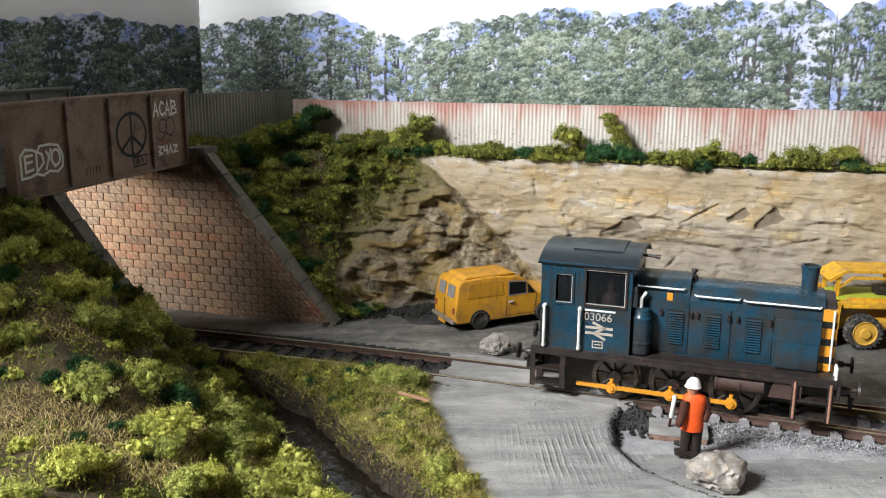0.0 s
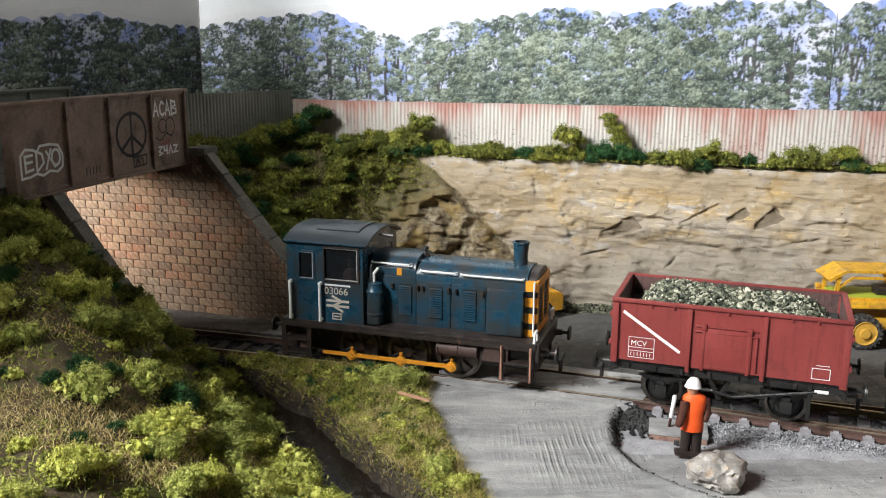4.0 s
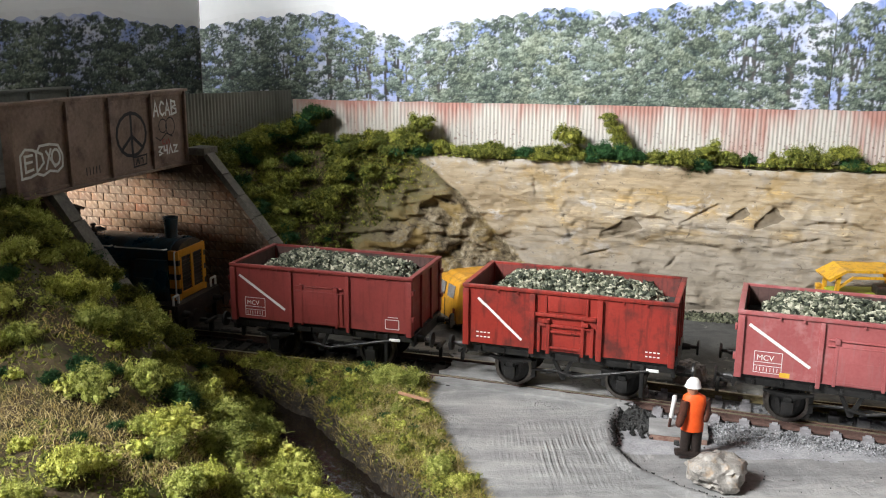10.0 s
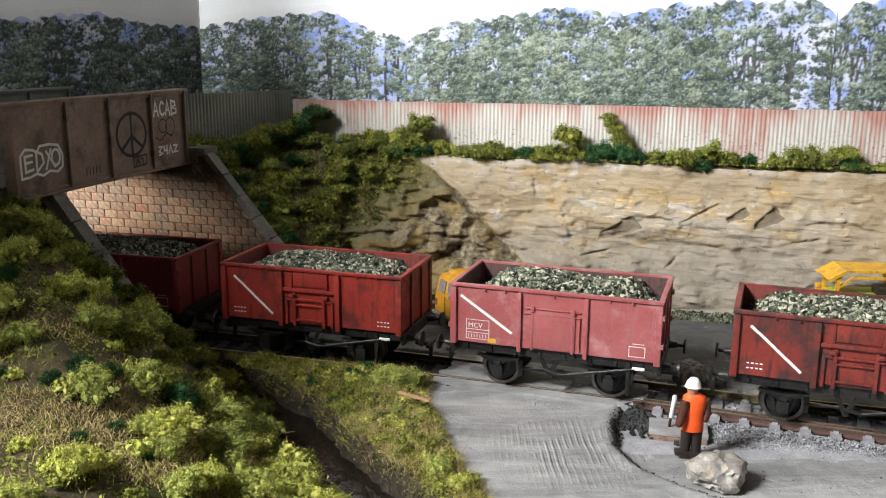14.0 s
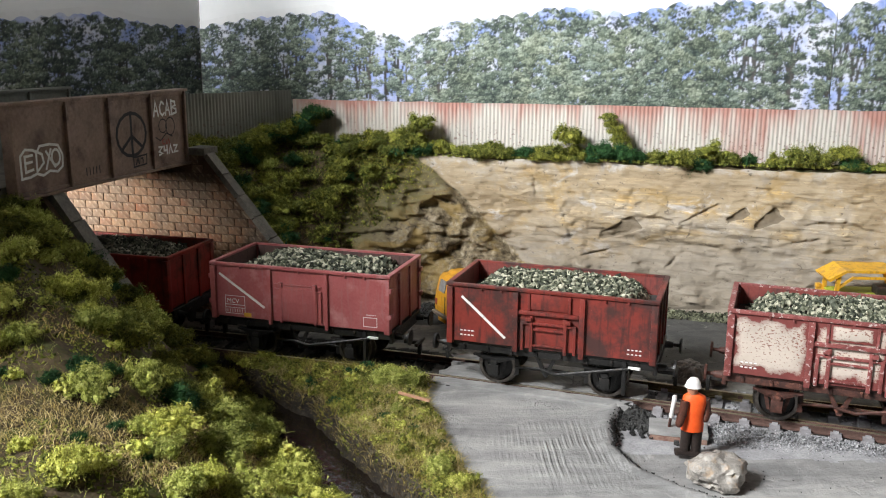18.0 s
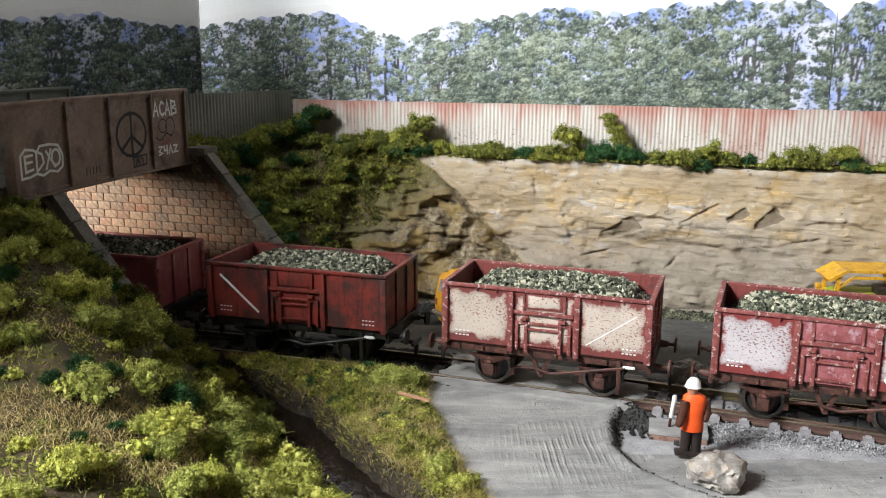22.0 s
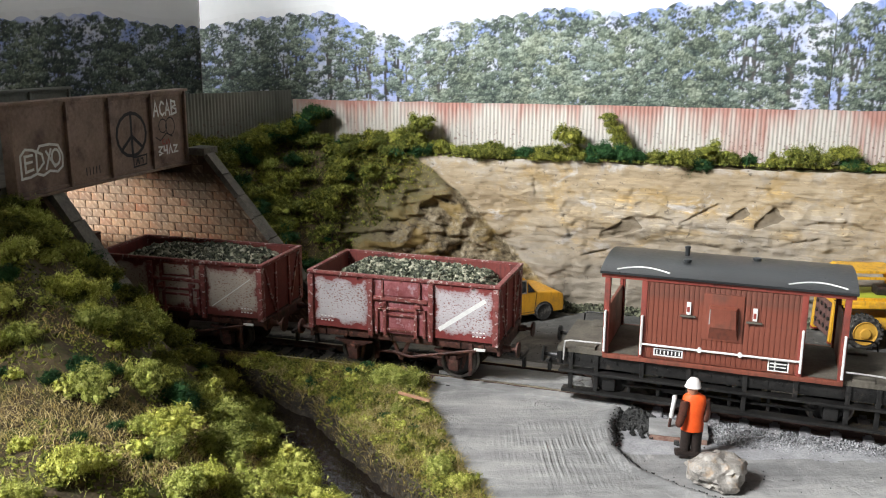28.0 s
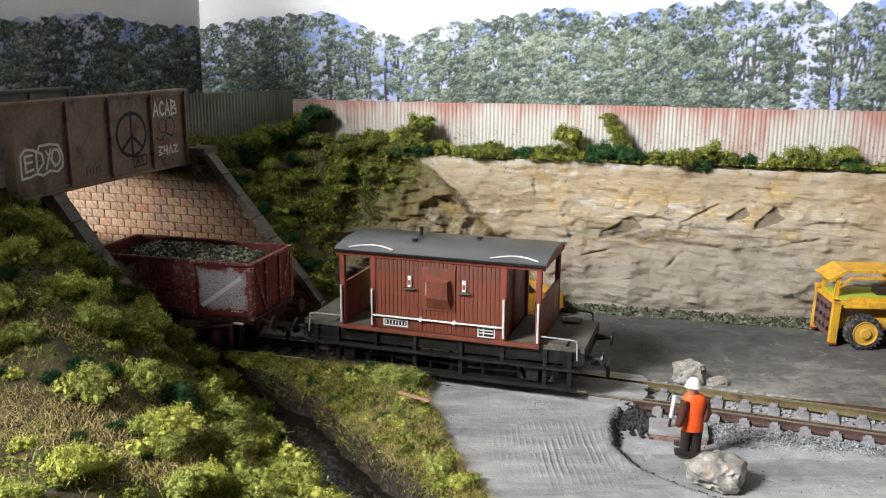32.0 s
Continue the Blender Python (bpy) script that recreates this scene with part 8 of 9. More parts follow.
def undergrowth():
    n = 0
    while n < 120:
        y = rnd.uniform(100, 290)
        x = curve_at(LEFT_BANK, y) - rnd.uniform(1, 85)
        if offset_of(x, y) > -20 or x < -0.56 * y - 10:
            continue
        if straw_patch(x, y) and rnd.random() < 0.7:
            continue
        fill_clump(x, y, g_z(x, y) - 0.4, rnd.uniform(2.0, 4.2), rnd.choices(("olive", "lime", "deep"), (4, 3.4, 0.8) if y < 210 else (6, 1.4, 1.2))[0])
        n += 1
    n = 0
    while n < 55:
        x, y = rnd.uniform(-112, -20), rnd.uniform(350, 425)
        if y < 343.3 - 0.3048 * (x + 44) + 5 or y > top_line(x) + 8 or (x > -44 and h_z(x, y) < 44):
            continue
        fill_clump(x, y, h_z(x, y) - 0.4, rnd.uniform(2.6, 5.0), rnd.choices(("olive", "lime", "deep"), (6, 0.4, 1.4))[0])
        n += 1


undergrowth()
fill_done()


def grass(name, spots, material, length, seed, label, fine=1.0):
    """Static grass: thin leaning fibres, each a slender kinked blade."""
    rs = np.random.default_rng(seed)
    n = len(spots)
    a, lean = rs.uniform(0, 2 * np.pi, n), rs.uniform(0.3, 1.45, n)
    ln = length * rs.uniform(0.5, 1.4, n)
    d = np.stack([np.cos(a) * np.sin(lean), np.sin(a) * np.sin(lean), np.cos(lean)], -1) * ln[:, None]
    b = rs.uniform(0, 2 * np.pi, n)
    w = np.stack([np.cos(b), np.sin(b), 0 * b], -1) * 0.07 * fine
    mid = spots + d * 0.55
    tip = spots + d + np.stack([np.cos(a), np.sin(a), -0.9 + 0 * a], -1) * (0.22 * ln)[:, None]
    v = np.stack([spots - w, spots + w, mid + w * 0.8, mid - w * 0.8, tip], 1).reshape(-1, 3)
    o = (np.arange(n) * 5)[:, None]
    faces = [tuple(q) for q in (o + np.array([[0, 1, 2, 3]])).tolist()] + [tuple(q) for q in (o + np.array([[3, 2, 4]])).tolist()]
    return mesh_from(name, v, faces, material, None, 0, kind="stuff", label=label, category="grass")


def crumbs(name, spots, material, size, seed, label):
    rs = np.random.default_rng(seed)
    n = len(spots)
    turn, _ = np.linalg.qr(rs.normal(size=(n, 3, 3)))
    t = np.einsum("nij,kj->nki", turn, TETRA) * size * rs.uniform(0.4, 1.4, (n, 1, 1)) * rs.uniform(0.5, 1.2, (n, 4, 1)) + spots[:, None, :]
    return mesh_from(name, t.reshape(-1, 3), (TETRA_F[None] + (np.arange(n) * 4)[:, None, None]).reshape(-1, 3), material, None, 0, kind="stuff", label=label, category="turf")


def sow(n, x0, x1, y0, y1, test, height, seed):
    rs = np.random.default_rng(seed)
    x, y = rs.uniform(x0, x1, n), rs.uniform(y0, y1, n)
    z = height(x, y)
    ok = test(x, y, z)
    return np.stack([x, y, z], -1)[ok]


def on_embankment(x, y, z):
    return (x < curve_at(LEFT_BANK, y) - 1) & (offset_of(x, y) < -15) & (z > -6) & (x > -0.57 * y - 14)


def on_bank(x, y, z):
    return (x < curve_at(APRON_LEFT, y) + 0.5) & (x > curve_at(RIGHT_BANK, y) - 3.0 + 3.0 * vnoise(x, y, 6, 3)) & (z > -6.5) & (offset_of(x, y) < -13.5 - 2 * vnoise(x, y, 9, 2))


def patch(x, y, size, seed, level):
    return fnoise(x, y, size, seed) > level


grass("grass", sow(26000, -160, 30, 90, 300, lambda x, y, z: on_embankment(x, y, z) & patch(x, y, 22, 2, 0.05), ground_height, 1), M_GRASS, 3.2, 11, "olive and yellow static grass on the embankment")
grass("grass", sow(130000, -150, 40, 90, 205, lambda x, y, z: on_embankment(x, y, z) & (patch(x, y, 26, 4, 0.22) | straw_patch(x, y)), ground_height, 2), M_STRAW, 1.7, 12, "straw coloured static grass on the embankment")
grass("grass", sow(46000, -85, 20, 195, 305, on_bank, ground_height, 3), M_GRASS, 3.2, 13, "olive static grass on the stream bank")
grass("grass", sow(34000, -70, 20, 195, 290, lambda x, y, z: on_bank(x, y, z) & patch(x, y, 14, 1, -0.15), ground_height, 4), M_STRAW, 3.4, 14, "dry straw grass on the stream bank")
grass("grass", sow(12000, -112, -18, 350, 425, lambda x, y, z: patch(x, y, 18, 3, 0.0) & (z > 20) & (y > 352 - 0.3048 * (x + 44)), far_hill_height, 5), M_GRASS, 2.6, 15, "olive static grass on the far hillside")
grass("grass", sow(36000, -130, 40, 90, 215, lambda x, y, z: on_embankment(x, y, z) & patch(x, y, 19, 9, 0.05), ground_height, 31), M_STRAW, 1.9, 32, "straw coloured static grass near the stream")
grass("grass", sow(14000, -130, 40, 90, 240, lambda x, y, z: on_embankment(x, y, z) & patch(x, y, 15, 8, -0.05), ground_height, 33), M_LIME, 2.2, 34, "bright green static grass near the stream")
crumbs("turf", sow(34000, -160, 30, 90, 300, lambda x, y, z: on_embankment(x, y, z) & patch(x, y, 17, 5, -0.1), ground_height, 6), M_OLIVE, 0.36, 16, "olive turf crumbs on the embankment")
crumbs("turf", sow(30000, -85, 20, 195, 305, lambda x, y, z: on_bank(x, y, z) & patch(x, y, 12, 2, -0.1), ground_height, 7), M_OLIVE, 0.32, 17, "olive turf crumbs on the stream bank")
crumbs("turf", sow(10000, -112, -16, 346, 425, lambda x, y, z: patch(x, y, 14, 1, -0.1) & (z > 10) & (y > 350 - 0.3048 * (x + 44)), far_hill_height, 8), M_OLIVE, 0.45, 18, "olive turf crumbs on the far hillside")
crumbs("turf", sow(14000, -60, 230, 352, 420, lambda x, y, z: (np.abs(y - top_line(x) - 3) < 5), lambda x, y: 60.6 + 0 * x, 9), M_OLIVE, 0.5, 19, "olive turf crumbs along the ledge under the fence")


def on_slump(n, low, seed):
    """Spots on the slumped earth, thickest towards its head."""
    rs = np.random.default_rng(seed)
    x, y, z, lean = SLUMP[0]
    ok = (lean > 0.6) & (z - 0.55 * x + 16 * fnoise(x, z, 13, 4) + 9 * rs.normal(size=len(x)) > low) & (z > 6)
    k = rs.choice(np.nonzero(ok)[0], n)
    return np.stack([x[k] + rs.uniform(-0.5, 0.5, n), y[k] - 0.1, z[k] + rs.uniform(-0.3, 0.3, n)], -1)


crumbs("turf", on_slump(6000, 74, 51), M_OLIVE, 0.26, 52, "olive turf crumbs on the slumped earth")
grass("grass", on_slump(5000, 66, 53), M_GRASS, 2.0, 54, "olive and straw grass on the slumped earth")
crumbs("mud_crumbs", sow(26000, -95, 25, 195, 300, lambda x, y, z: (np.abs(x - curve_at(RIGHT_BANK, y) + 1) < 5.5 + 1.5 * vnoise(x, y, 7, 3)) & (z < 0.5) & (z > -7.2) & (offset_of(x, y) < -15), ground_height, 21), M_SOIL, 0.34, 22, "crumbly brown earth on the stream bank")
crumbs("turf", sow(14000, -95, 25, 195, 300, lambda x, y, z: (np.abs(x - curve_at(RIGHT_BANK, y) + 1) < 5.0) & patch(x, y, 7, 3, 0.08) & (z > -7.0) & (offset_of(x, y) < -15), ground_height, 23), M_OLIVE, 0.34, 24, "olive turf crumbs on the stream bank")


# ---- ballast and rubble ----
def shoulder(rs, n):
    s, v = rs.uniform(76, 330, n), -12.5 - 13.5 * rs.random(n) ** 1.2
    x, y, _ = beside(s, v)
    return np.stack([x, y, -2.9 + 1.3 * smoothstep(-26, -14, v) * rs.random(n)], -1)


def between(a, b):
    def f(rs, n):
        s, v = rs.uniform(a, b, n), rs.uniform(-14, 14, n)
        x, y, _ = beside(s, v)
        return np.stack([x, y, -3.3 + 0.6 * rs.random(n)], -1)
    return f


def pit(rs, n):
    x, y = rs.normal(60, 3.2, n), rs.normal(257, 4.5, n)
    return np.stack([x, y, -3.0 + 2.6 * np.exp(-((x - 59.5) ** 2 + (y - 261) ** 2) / 16) * rs.random(n)], -1)


def cliff_foot(x0, x1, spread):
    def f(rs, n):
        x = rs.uniform(x0, x1, n)
        back = rs.random(n)
        return np.stack([x, foot_line(x) - 4.5 - spread * back + 3, -1.0 + 2.6 * (1 - back) * rs.random(n)], -1)
    return f


def dark_edge(rs, n):
    x = rs.uniform(-48, 4, n)
    y = np.interp(x, [-48, -34, -19, 4], [346, 358, 362, 370]) + rs.normal(0, 3.4, n)
    return np.stack([x, y, -0.9 + 0.8 * rs.random(n)], -1)


def bed_edges(rs, n):
    s = rs.uniform(-110, 6, n)
    v = np.where(rs.random(n) < 0.5, -15.5, 14.5) + rs.normal(0, 1.4, n)
    x, y, _ = beside(s, v)
    return np.stack([x, y, -2.4 + 1.0 * rs.random(n)], -1)


stones(15000, 0.36, 31, shoulder, M_GRAVEL_GREY, "ballast", kind="stuff", label="pale grey gravel ballast beside the track", category="ballast")
stones(2600, 0.5, 32, between(68, 330), M_GRAVEL_GREY, "ballast", kind="stuff", label="grey gravel ballast between the sleepers", category="ballast")
stones(4200, 0.55, 33, between(-180, 1), M_GRAVEL_DARK, "ballast", kind="stuff", label="dark sooty ballast between the sleepers", category="ballast")
stones(1800, 0.55, 39, bed_edges, M_GRAVEL_DARK, "ballast", kind="stuff", label="dark sooty ballast beside the track", category="ballast")
def broken_edge(rs, n):
    y = rs.uniform(203, 268, n)
    x = curve_at(APRON_RIGHT, y) + 1.6 + rs.normal(0, 0.8, n)
    return np.stack([x, y, ground_height(x, y) + 0.2 * rs.random(n)], -1)


stones(1100, 0.36, 40, broken_edge, M_GRAVEL_DARK, "rubble", kind="stuff", label="dark crumbs along the broken plaster edge", category="rubble")
stones(700, 0.95, 34, pit, M_GRAVEL_DARK, "rubble", kind="stuff", label="dark rubble in the broken edge of the plaster", category="rubble")
stones(2300, 1.0, 35, cliff_foot(46, 160, 6.5), M_RUBBLE, "rubble", kind="stuff", label="greenish rubble at the foot of the quarry face", category="rubble")
stones(900, 0.7, 36, cliff_foot(-2, 56, 4.0), M_GRAVEL_DARK, "rubble", kind="stuff", label="dark rubble at the foot of the slumped slope", category="rubble")
stones(1600, 0.85, 37, dark_edge, M_GRAVEL_DARK, "rubble", kind="stuff", label="dark rubble beside the quarry road", category="rubble")


def litter(rs, n):
    x, y = rs.uniform(-40, 170, n), rs.uniform(205, 350, n)
    v = offset_of(x, y)
    ok = (np.abs(v) > 11) & ((x > curve_at(APRON_LEFT, y) + 2) | (v > 0)) & (y < foot_line(x) - 6)
    ok &= (v > 0) | (x > curve_at(APRON_RIGHT, y))
    return np.stack([x, y, ground_height(x, y) + 0.05], -1)[ok]


stones(600, 0.28, 38, litter, M_GRAVEL_DARK, "grit", kind="stuff", label="loose grit on the quarry floor", category="grit")


# ---- boulders ----
def boulder(label, x, y, z, sx, sy, sz, seed, rz=0, material=None):
    bm = bmesh.new()
    bmesh.ops.create_icosphere(bm, subdivisions=4, radius=1.0)
    o = Vector((seed * 3.1, seed * 1.7, seed))
    rr = random.Random(seed)
    planes = []
    for _ in range(10):
        n = Vector((rr.gauss(0, 1), rr.gauss(0, 1), rr.gauss(0, 1))).normalized()
        planes.append((n, rr.uniform(0.72, 1.0)))
    for v in bm.verts:
        p = v.co.normalized()
        k = min([1.15] + [q / p.dot(n) for n, q in planes if p.dot(n) > 0.15])
        k += 0.10 * noise.noise(p * 2.2 + o) + 0.10 * noise.noise(p * 5 + o) - 0.10 * max(0.0, 0.18 - abs(noise.noise(p * 3.2 + o * 2))) / 0.18 + 0.05 * noise.noise(p * 12 + o) + 0.03 * noise.noise(p * 24 + o)
        v.co = Vector((p.x * sx, p.y * sy, p.z * sz)) * k
        v.co.z = max(v.co.z, -0.4 * sz)
    ob = part("boulder", bm, material or M_ROCK_GREY, None, "", 32)
    ob.matrix_world = mm_pose(x, y, z, rz=rz)
    tagged(ob, label, "boulder")


boulder("brown and grey boulder beside the model worker", 73.0, 216.5, -0.6, 7.9, 6.2, 5.4, 2)
boulder("buff grey boulder beyond the track", 84.0, 285.0, 1.2, 6.6, 4.0, 5.4, 5, -8)
boulder("pale grey boulder lying beside the crossing", 20.0, 312.0, 1.2, 5.6, 4.0, 4.6, 7, 10)
boulder("small buff stone on the quarry floor", 91.5, 282.0, -0.4, 4.0, 2.0, 2.2, 9, -15)


# ---- the model worker, his post and the concrete block ----
def figurine():
    mats = [speckled("figure_orange", (0.80, 0.085, 0.012), (0.88, 0.12, 0.02), 3, 0.6, 0.55), speckled("figure_brown", (0.05, 0.018, 0.012), (0.10, 0.035, 0.022), 2, 0.5, 0.4),
            speckled("figure_black", (0.014, 0.010, 0.009), (0.035, 0.024, 0.02), 2, 0.5, 0.5), speckled("figure_white", (0.75, 0.72, 0.70), (0.84, 0.82, 0.80), 3, 0.5, 0.5), speckled("figure_skin", (0.42, 0.18, 0.10), (0.5, 0.23, 0.14), 3, 0.5, 0.6)]
    bm = bmesh.new()
    for sx, lean in ((-1.5, -0.4), (1.5, 0.3)):
        cyl(bm, (sx, 0, 1.0), (sx * 0.85 + 0.1, 0.2, 9.6), 1.35, 12, 1.75, 2)
        box(bm, sx - 2.4 + lean, -1.5, 0.0, sx + 1.1, 1.1, 1.5, bev=0.4, mat=2)
    # long vest, shoulders, arms, collar, head, helmet
    def loft(rings, mat, n=16):
        loops = []
        for cx, cy, z, rx, ry in rings:
            loops.append([bm.verts.new((cx + rx * math.cos(2 * math.pi * k / n), cy + ry * math.sin(2 * math.pi * k / n), z)) for k in range(n)])
        for a, b in zip(loops, loops[1:]):
            for k in range(n):
                bm.faces.new((a[k], a[(k + 1) % n], b[(k + 1) % n], b[k])).material_index = mat
        bm.faces.new(loops[0][::-1]).material_index = mat
        bm.faces.new(loops[-1]).material_index = mat
    loft([(0.1, 0, 7.6, 3.1, 2.3), (0.2, 0, 9.0, 3.0, 2.3), (0.1, 0, 12.5, 3.0, 2.2), (0.2, 0, 16.0, 3.4, 2.2), (0.2, 0, 17.6, 3.0, 1.9), (0, 0, 18.5, 1.4, 1.3)], 0)
    loft([(-0.3, -0.2, 18.2, 1.2, 1.2), (-0.5, -0.3, 19.2, 1.45, 1.5), (-0.5, -0.3, 20.8, 1.4, 1.5)], 4)
    loft([(-0.5, -0.3, 20.4, 2.35, 2.2), (-0.4, -0.2, 20.8, 2.1, 2.0), (-0.35, -0.2, 21.8, 1.85, 1.8), (-0.3, -0.2, 22.7, 1.2, 1.2), (-0.3, -0.2, 22.95, 0.4, 0.4)], 3)
    for pts, r in (([(-2.5, -1.6, 16.6), (-3.0, -2.2, 13.0), (-3.9, -2.6, 10.0)], 1.15), ([(3.3, 0.4, 16.6), (3.9, 0.2, 13.2), (3.4, -0.4, 11.0)], 1.1)):
        for p, q in zip(pts, pts[1:]):
            cyl(bm, p, q, r * 1.1, 10, r * 0.95, 1)
        ball = bmesh.ops.create_icosphere(bm, subdivisions=2, radius=0.95, matrix=Matrix.Translation(pts[-1]))
        for f in {f for v in ball["verts"] for f in v.link_faces}:
            f.material_index = 1
    ob = part("figurine", bm, mats, None, "", 50)
    for p in ob.data.polygons:
        if p.center.z < 0.0074:
            p.material_index = 2
        elif p.material_index == 0 and (abs(p.center.x) > 0.00345 or p.center.y < -0.0024):
            p.material_index = 1
    ob.matrix_world = mm_pose(69.6, 231.4, -2.1, rz=-8)
    tagged(ob, "painted model worker figurine in orange vest and white helmet", "figurine")


figurine()


def post():
    t = thing("marker_post", "white topped marker post on a grey block", "post", at=mm_pose(67.6, 247.2, -0.9, rx=2, ry=6))
    bm = bmesh.new()
    turned(bm, [(0.5, 0.0), (0.45, 3.0)], 2, 10)
    part("stem", bm, M_RUSTY_FRAME, t)
    bm = bmesh.new()
    turned(bm, [(0.35, 2.8), (0.62, 4.2), (0.7, 9.6), (0.5, 10.2)], 2, 12)
    part("sleeve", bm, M_WHITE, t, "white painted sleeve")


post()
_b = thing("concrete_block", "grey concrete block with a reddish worn front", "block", at=mm_pose(68.4, 247.5, -3.2, rz=-14))
part("slab", bx(-6.5, -5.0, 1.2, 10.5, 5.2, 2.4, bev=0.25), M_ROAD, _b)
part("plinth", bx(-6.2, -5.2, -0.6, 10.2, 5.0, 1.2, bev=0.2), speckled("reddish_brick_dust", (0.16, 0.08, 0.06), (0.30, 0.20, 0.16), 3, 0.6, 0.9, relief=0.3), _b)
_b = part("twig", bx(-5.2, -0.45, 0.0, 5.2, 0.45, 0.8, bev=0.2), speckled("bare_wood", (0.46, 0.24, 0.14), (0.60, 0.36, 0.24), 3, 0.6, 0.8), None)
_b.matrix_world = mm_pose(-8.5, 253.5, 5.2, 0, 6, -22)
tagged(_b, "pale broken twig lying on the grass", "twig")


# ---- the small orange van ----
M_VAN = paint("dusty_orange_van_paint", (0.58, 0.27, 0.018), (0.68, 0.34, 0.03), (0.36, 0.19, 0.05), 1.2, 0.42)
M_VAN_TRIM = speckled("dirty_bumper", (0.16, 0.13, 0.11), (0.34, 0.29, 0.25), 3, 0.6, 0.5)


def small_van():
    # local x to the front, rear wheels at x = 0
    t = thing("small_van", "orange yellow small delivery van with black tyres", "van", at=mm_pose(10.6, 348.2, -1.0, rz=25.5))
    W = 10.0
    def hull(side_pts, half, name, mat, taper=0.0, parent=t, label=""):
        """Side profile pulled across, drawn in towards the roof."""
        bm = bmesh.new()
        rows = []
        for y in (-1, 1):
            rows.append([bm.verts.new((x, y * (half - taper * max(0.0, z - 11.0)), z)) for x, z in side_pts])
        n = len(side_pts)
        for i in range(n):
            bm.faces.new((rows[0][i], rows[0][(i + 1) % n], rows[1][(i + 1) % n], rows[1][i]))
        bm.faces.new(rows[0][::-1])
        bm.faces.new(rows[1])
        bmesh.ops.recalc_face_normals(bm, faces=bm.faces)
        es = [e for e in bm.edges if all(v.co.z > 3.5 for v in e.verts)]
        bmesh.ops.bevel(bm, geom=es, offset=0.7, segments=3, profile=0.5, affect="EDGES")
        return part(name, bm, mat, parent, label, 50)
    prof = [(-10.2, 3.4), (38.4, 3.4), (39.4, 6.0), (39.0, 10.2), (36.5, 11.4), (26.5, 12.4), (20.6, 18.6), (18.0, 19.8), (4.0, 20.6), (-7.6, 20.0), (-9.0, 18.6), (-10.4, 12.0), (-10.8, 7.0)]
    hull(prof, W, "body", M_VAN, 0.13)
    hull([(-6.8, 20.0), (18.0, 20.2), (16.5, 21.0), (-4.5, 21.3)], 7.6, "roof_panel", M_VAN)
    for side in (-1, 1):
        # side windows, recessed load panel, door seams, handle
        def slab(name, poly, mat, proud, label=""):
            bm = bmesh.new()
            lo = [bm.verts.new((x, side * (W - 0.13 * max(0, z - 11) - 0.2), z)) for x, z in poly]
            hi = [bm.verts.new((x, side * (W - 0.13 * max(0, z - 11) + proud), z)) for x, z in poly]
            k = len(poly)
            for i in range(k):
                bm.faces.new((lo[i], lo[(i + 1) % k], hi[(i + 1) % k], hi[i]))
            bm.faces.new(hi)
            bmesh.ops.recalc_face_normals(bm, faces=bm.faces)
            return part(name, bm, mat, t, label)
        slab("side_panel", [(-5.5, 13.0), (10.5, 13.0), (10.5, 18.6), (-4.5, 18.6)], M_VAN, 0.12)
        fr = slab("window_frame", [(12.6, 12.2), (21.4, 12.2), (21.4, 17.6), (13.0, 18.4)], M_VAN_TRIM, 0.10)
        slab("window", [(13.2, 12.8), (20.8, 12.8), (20.8, 17.2), (13.5, 17.8)], M_GLASS_DARK, 0.18, "dark side window")
        slab("window", [(21.9, 12.6), (25.2, 12.6), (21.9, 16.6)], M_GLASS_DARK, 0.18, "dark quarter window")
        strokes(t, "door_seam", [[(12.0, 4.2), (12.0, 12.0)], [(12.0, 4.2), (24.6, 4.2)], [(25.0, 4.2), (26.0, 12.0)]], 0.12, M_GRIME, side * (W + 0.03))
        part("door_handle", bx(12.8, *sorted((side * W, side * (W + 0.5)))[:1], 9.6, 15.0, sorted((side * W, side * (W + 0.5)))[1], 10.2, bev=0.15), M_WHITE, t)
        for x in (0.0, 29.5):
            # proud dark half-disc in place of the shaded hollow round the wheel
            bm = bmesh.new()
            prism(bm, [(x + 4.4 * math.cos(q), 3.6 + 4.4 * math.sin(q)) for q in np.linspace(0, math.pi, 13)] + [(x - 4.4, 2.6), (x + 4.4, 2.6)], *sorted((side * (W - 2.0), side * (W + 0.12))), axis=1)
            part("wheel_arch_shade", bm, M_TYRE, t, "dark half-disc for the shade inside the wheel arch")
            w = thing("wheel", "", "")
            w.parent = t
            w.matrix_local = mm_pose(x, side * (W - 1.0), 3.7)
            bm = bmesh.new()
            turned(bm, [(1.9, -1.3), (3.3, -1.5), (3.7, -1.0), (3.7, 1.0), (3.3, 1.5), (1.9, 1.3)], 1, 24)
            part("tyre", bm, M_TYRE, w)
            bm = bmesh.new()
            turned(bm, [(1.9, -1.1), (1.6, -0.9), (0.7, -1.2), (0.7, 1.2), (1.6, 0.9), (1.9, 1.1)], 1, 16)
            part("hub", bm, M_GRIME, w)
        # tail and head lamps
        part("tail_lamp", bx(-11.0, side * 8.0 - 0.7, 6.8, -10.5, side * 8.0 + 0.7, 9.4, bev=0.15), M_RUST_RED, t)
        part("headlamp", bx(38.8, side * 7.2 - 1.2, 7.6, 39.6, side * 7.2 + 1.2, 9.8, bev=0.3), M_WHITE, t)
        # rear door windows
        bm = bmesh.new()
        y0, y1 = sorted((side * 1.2, side * 6.8))
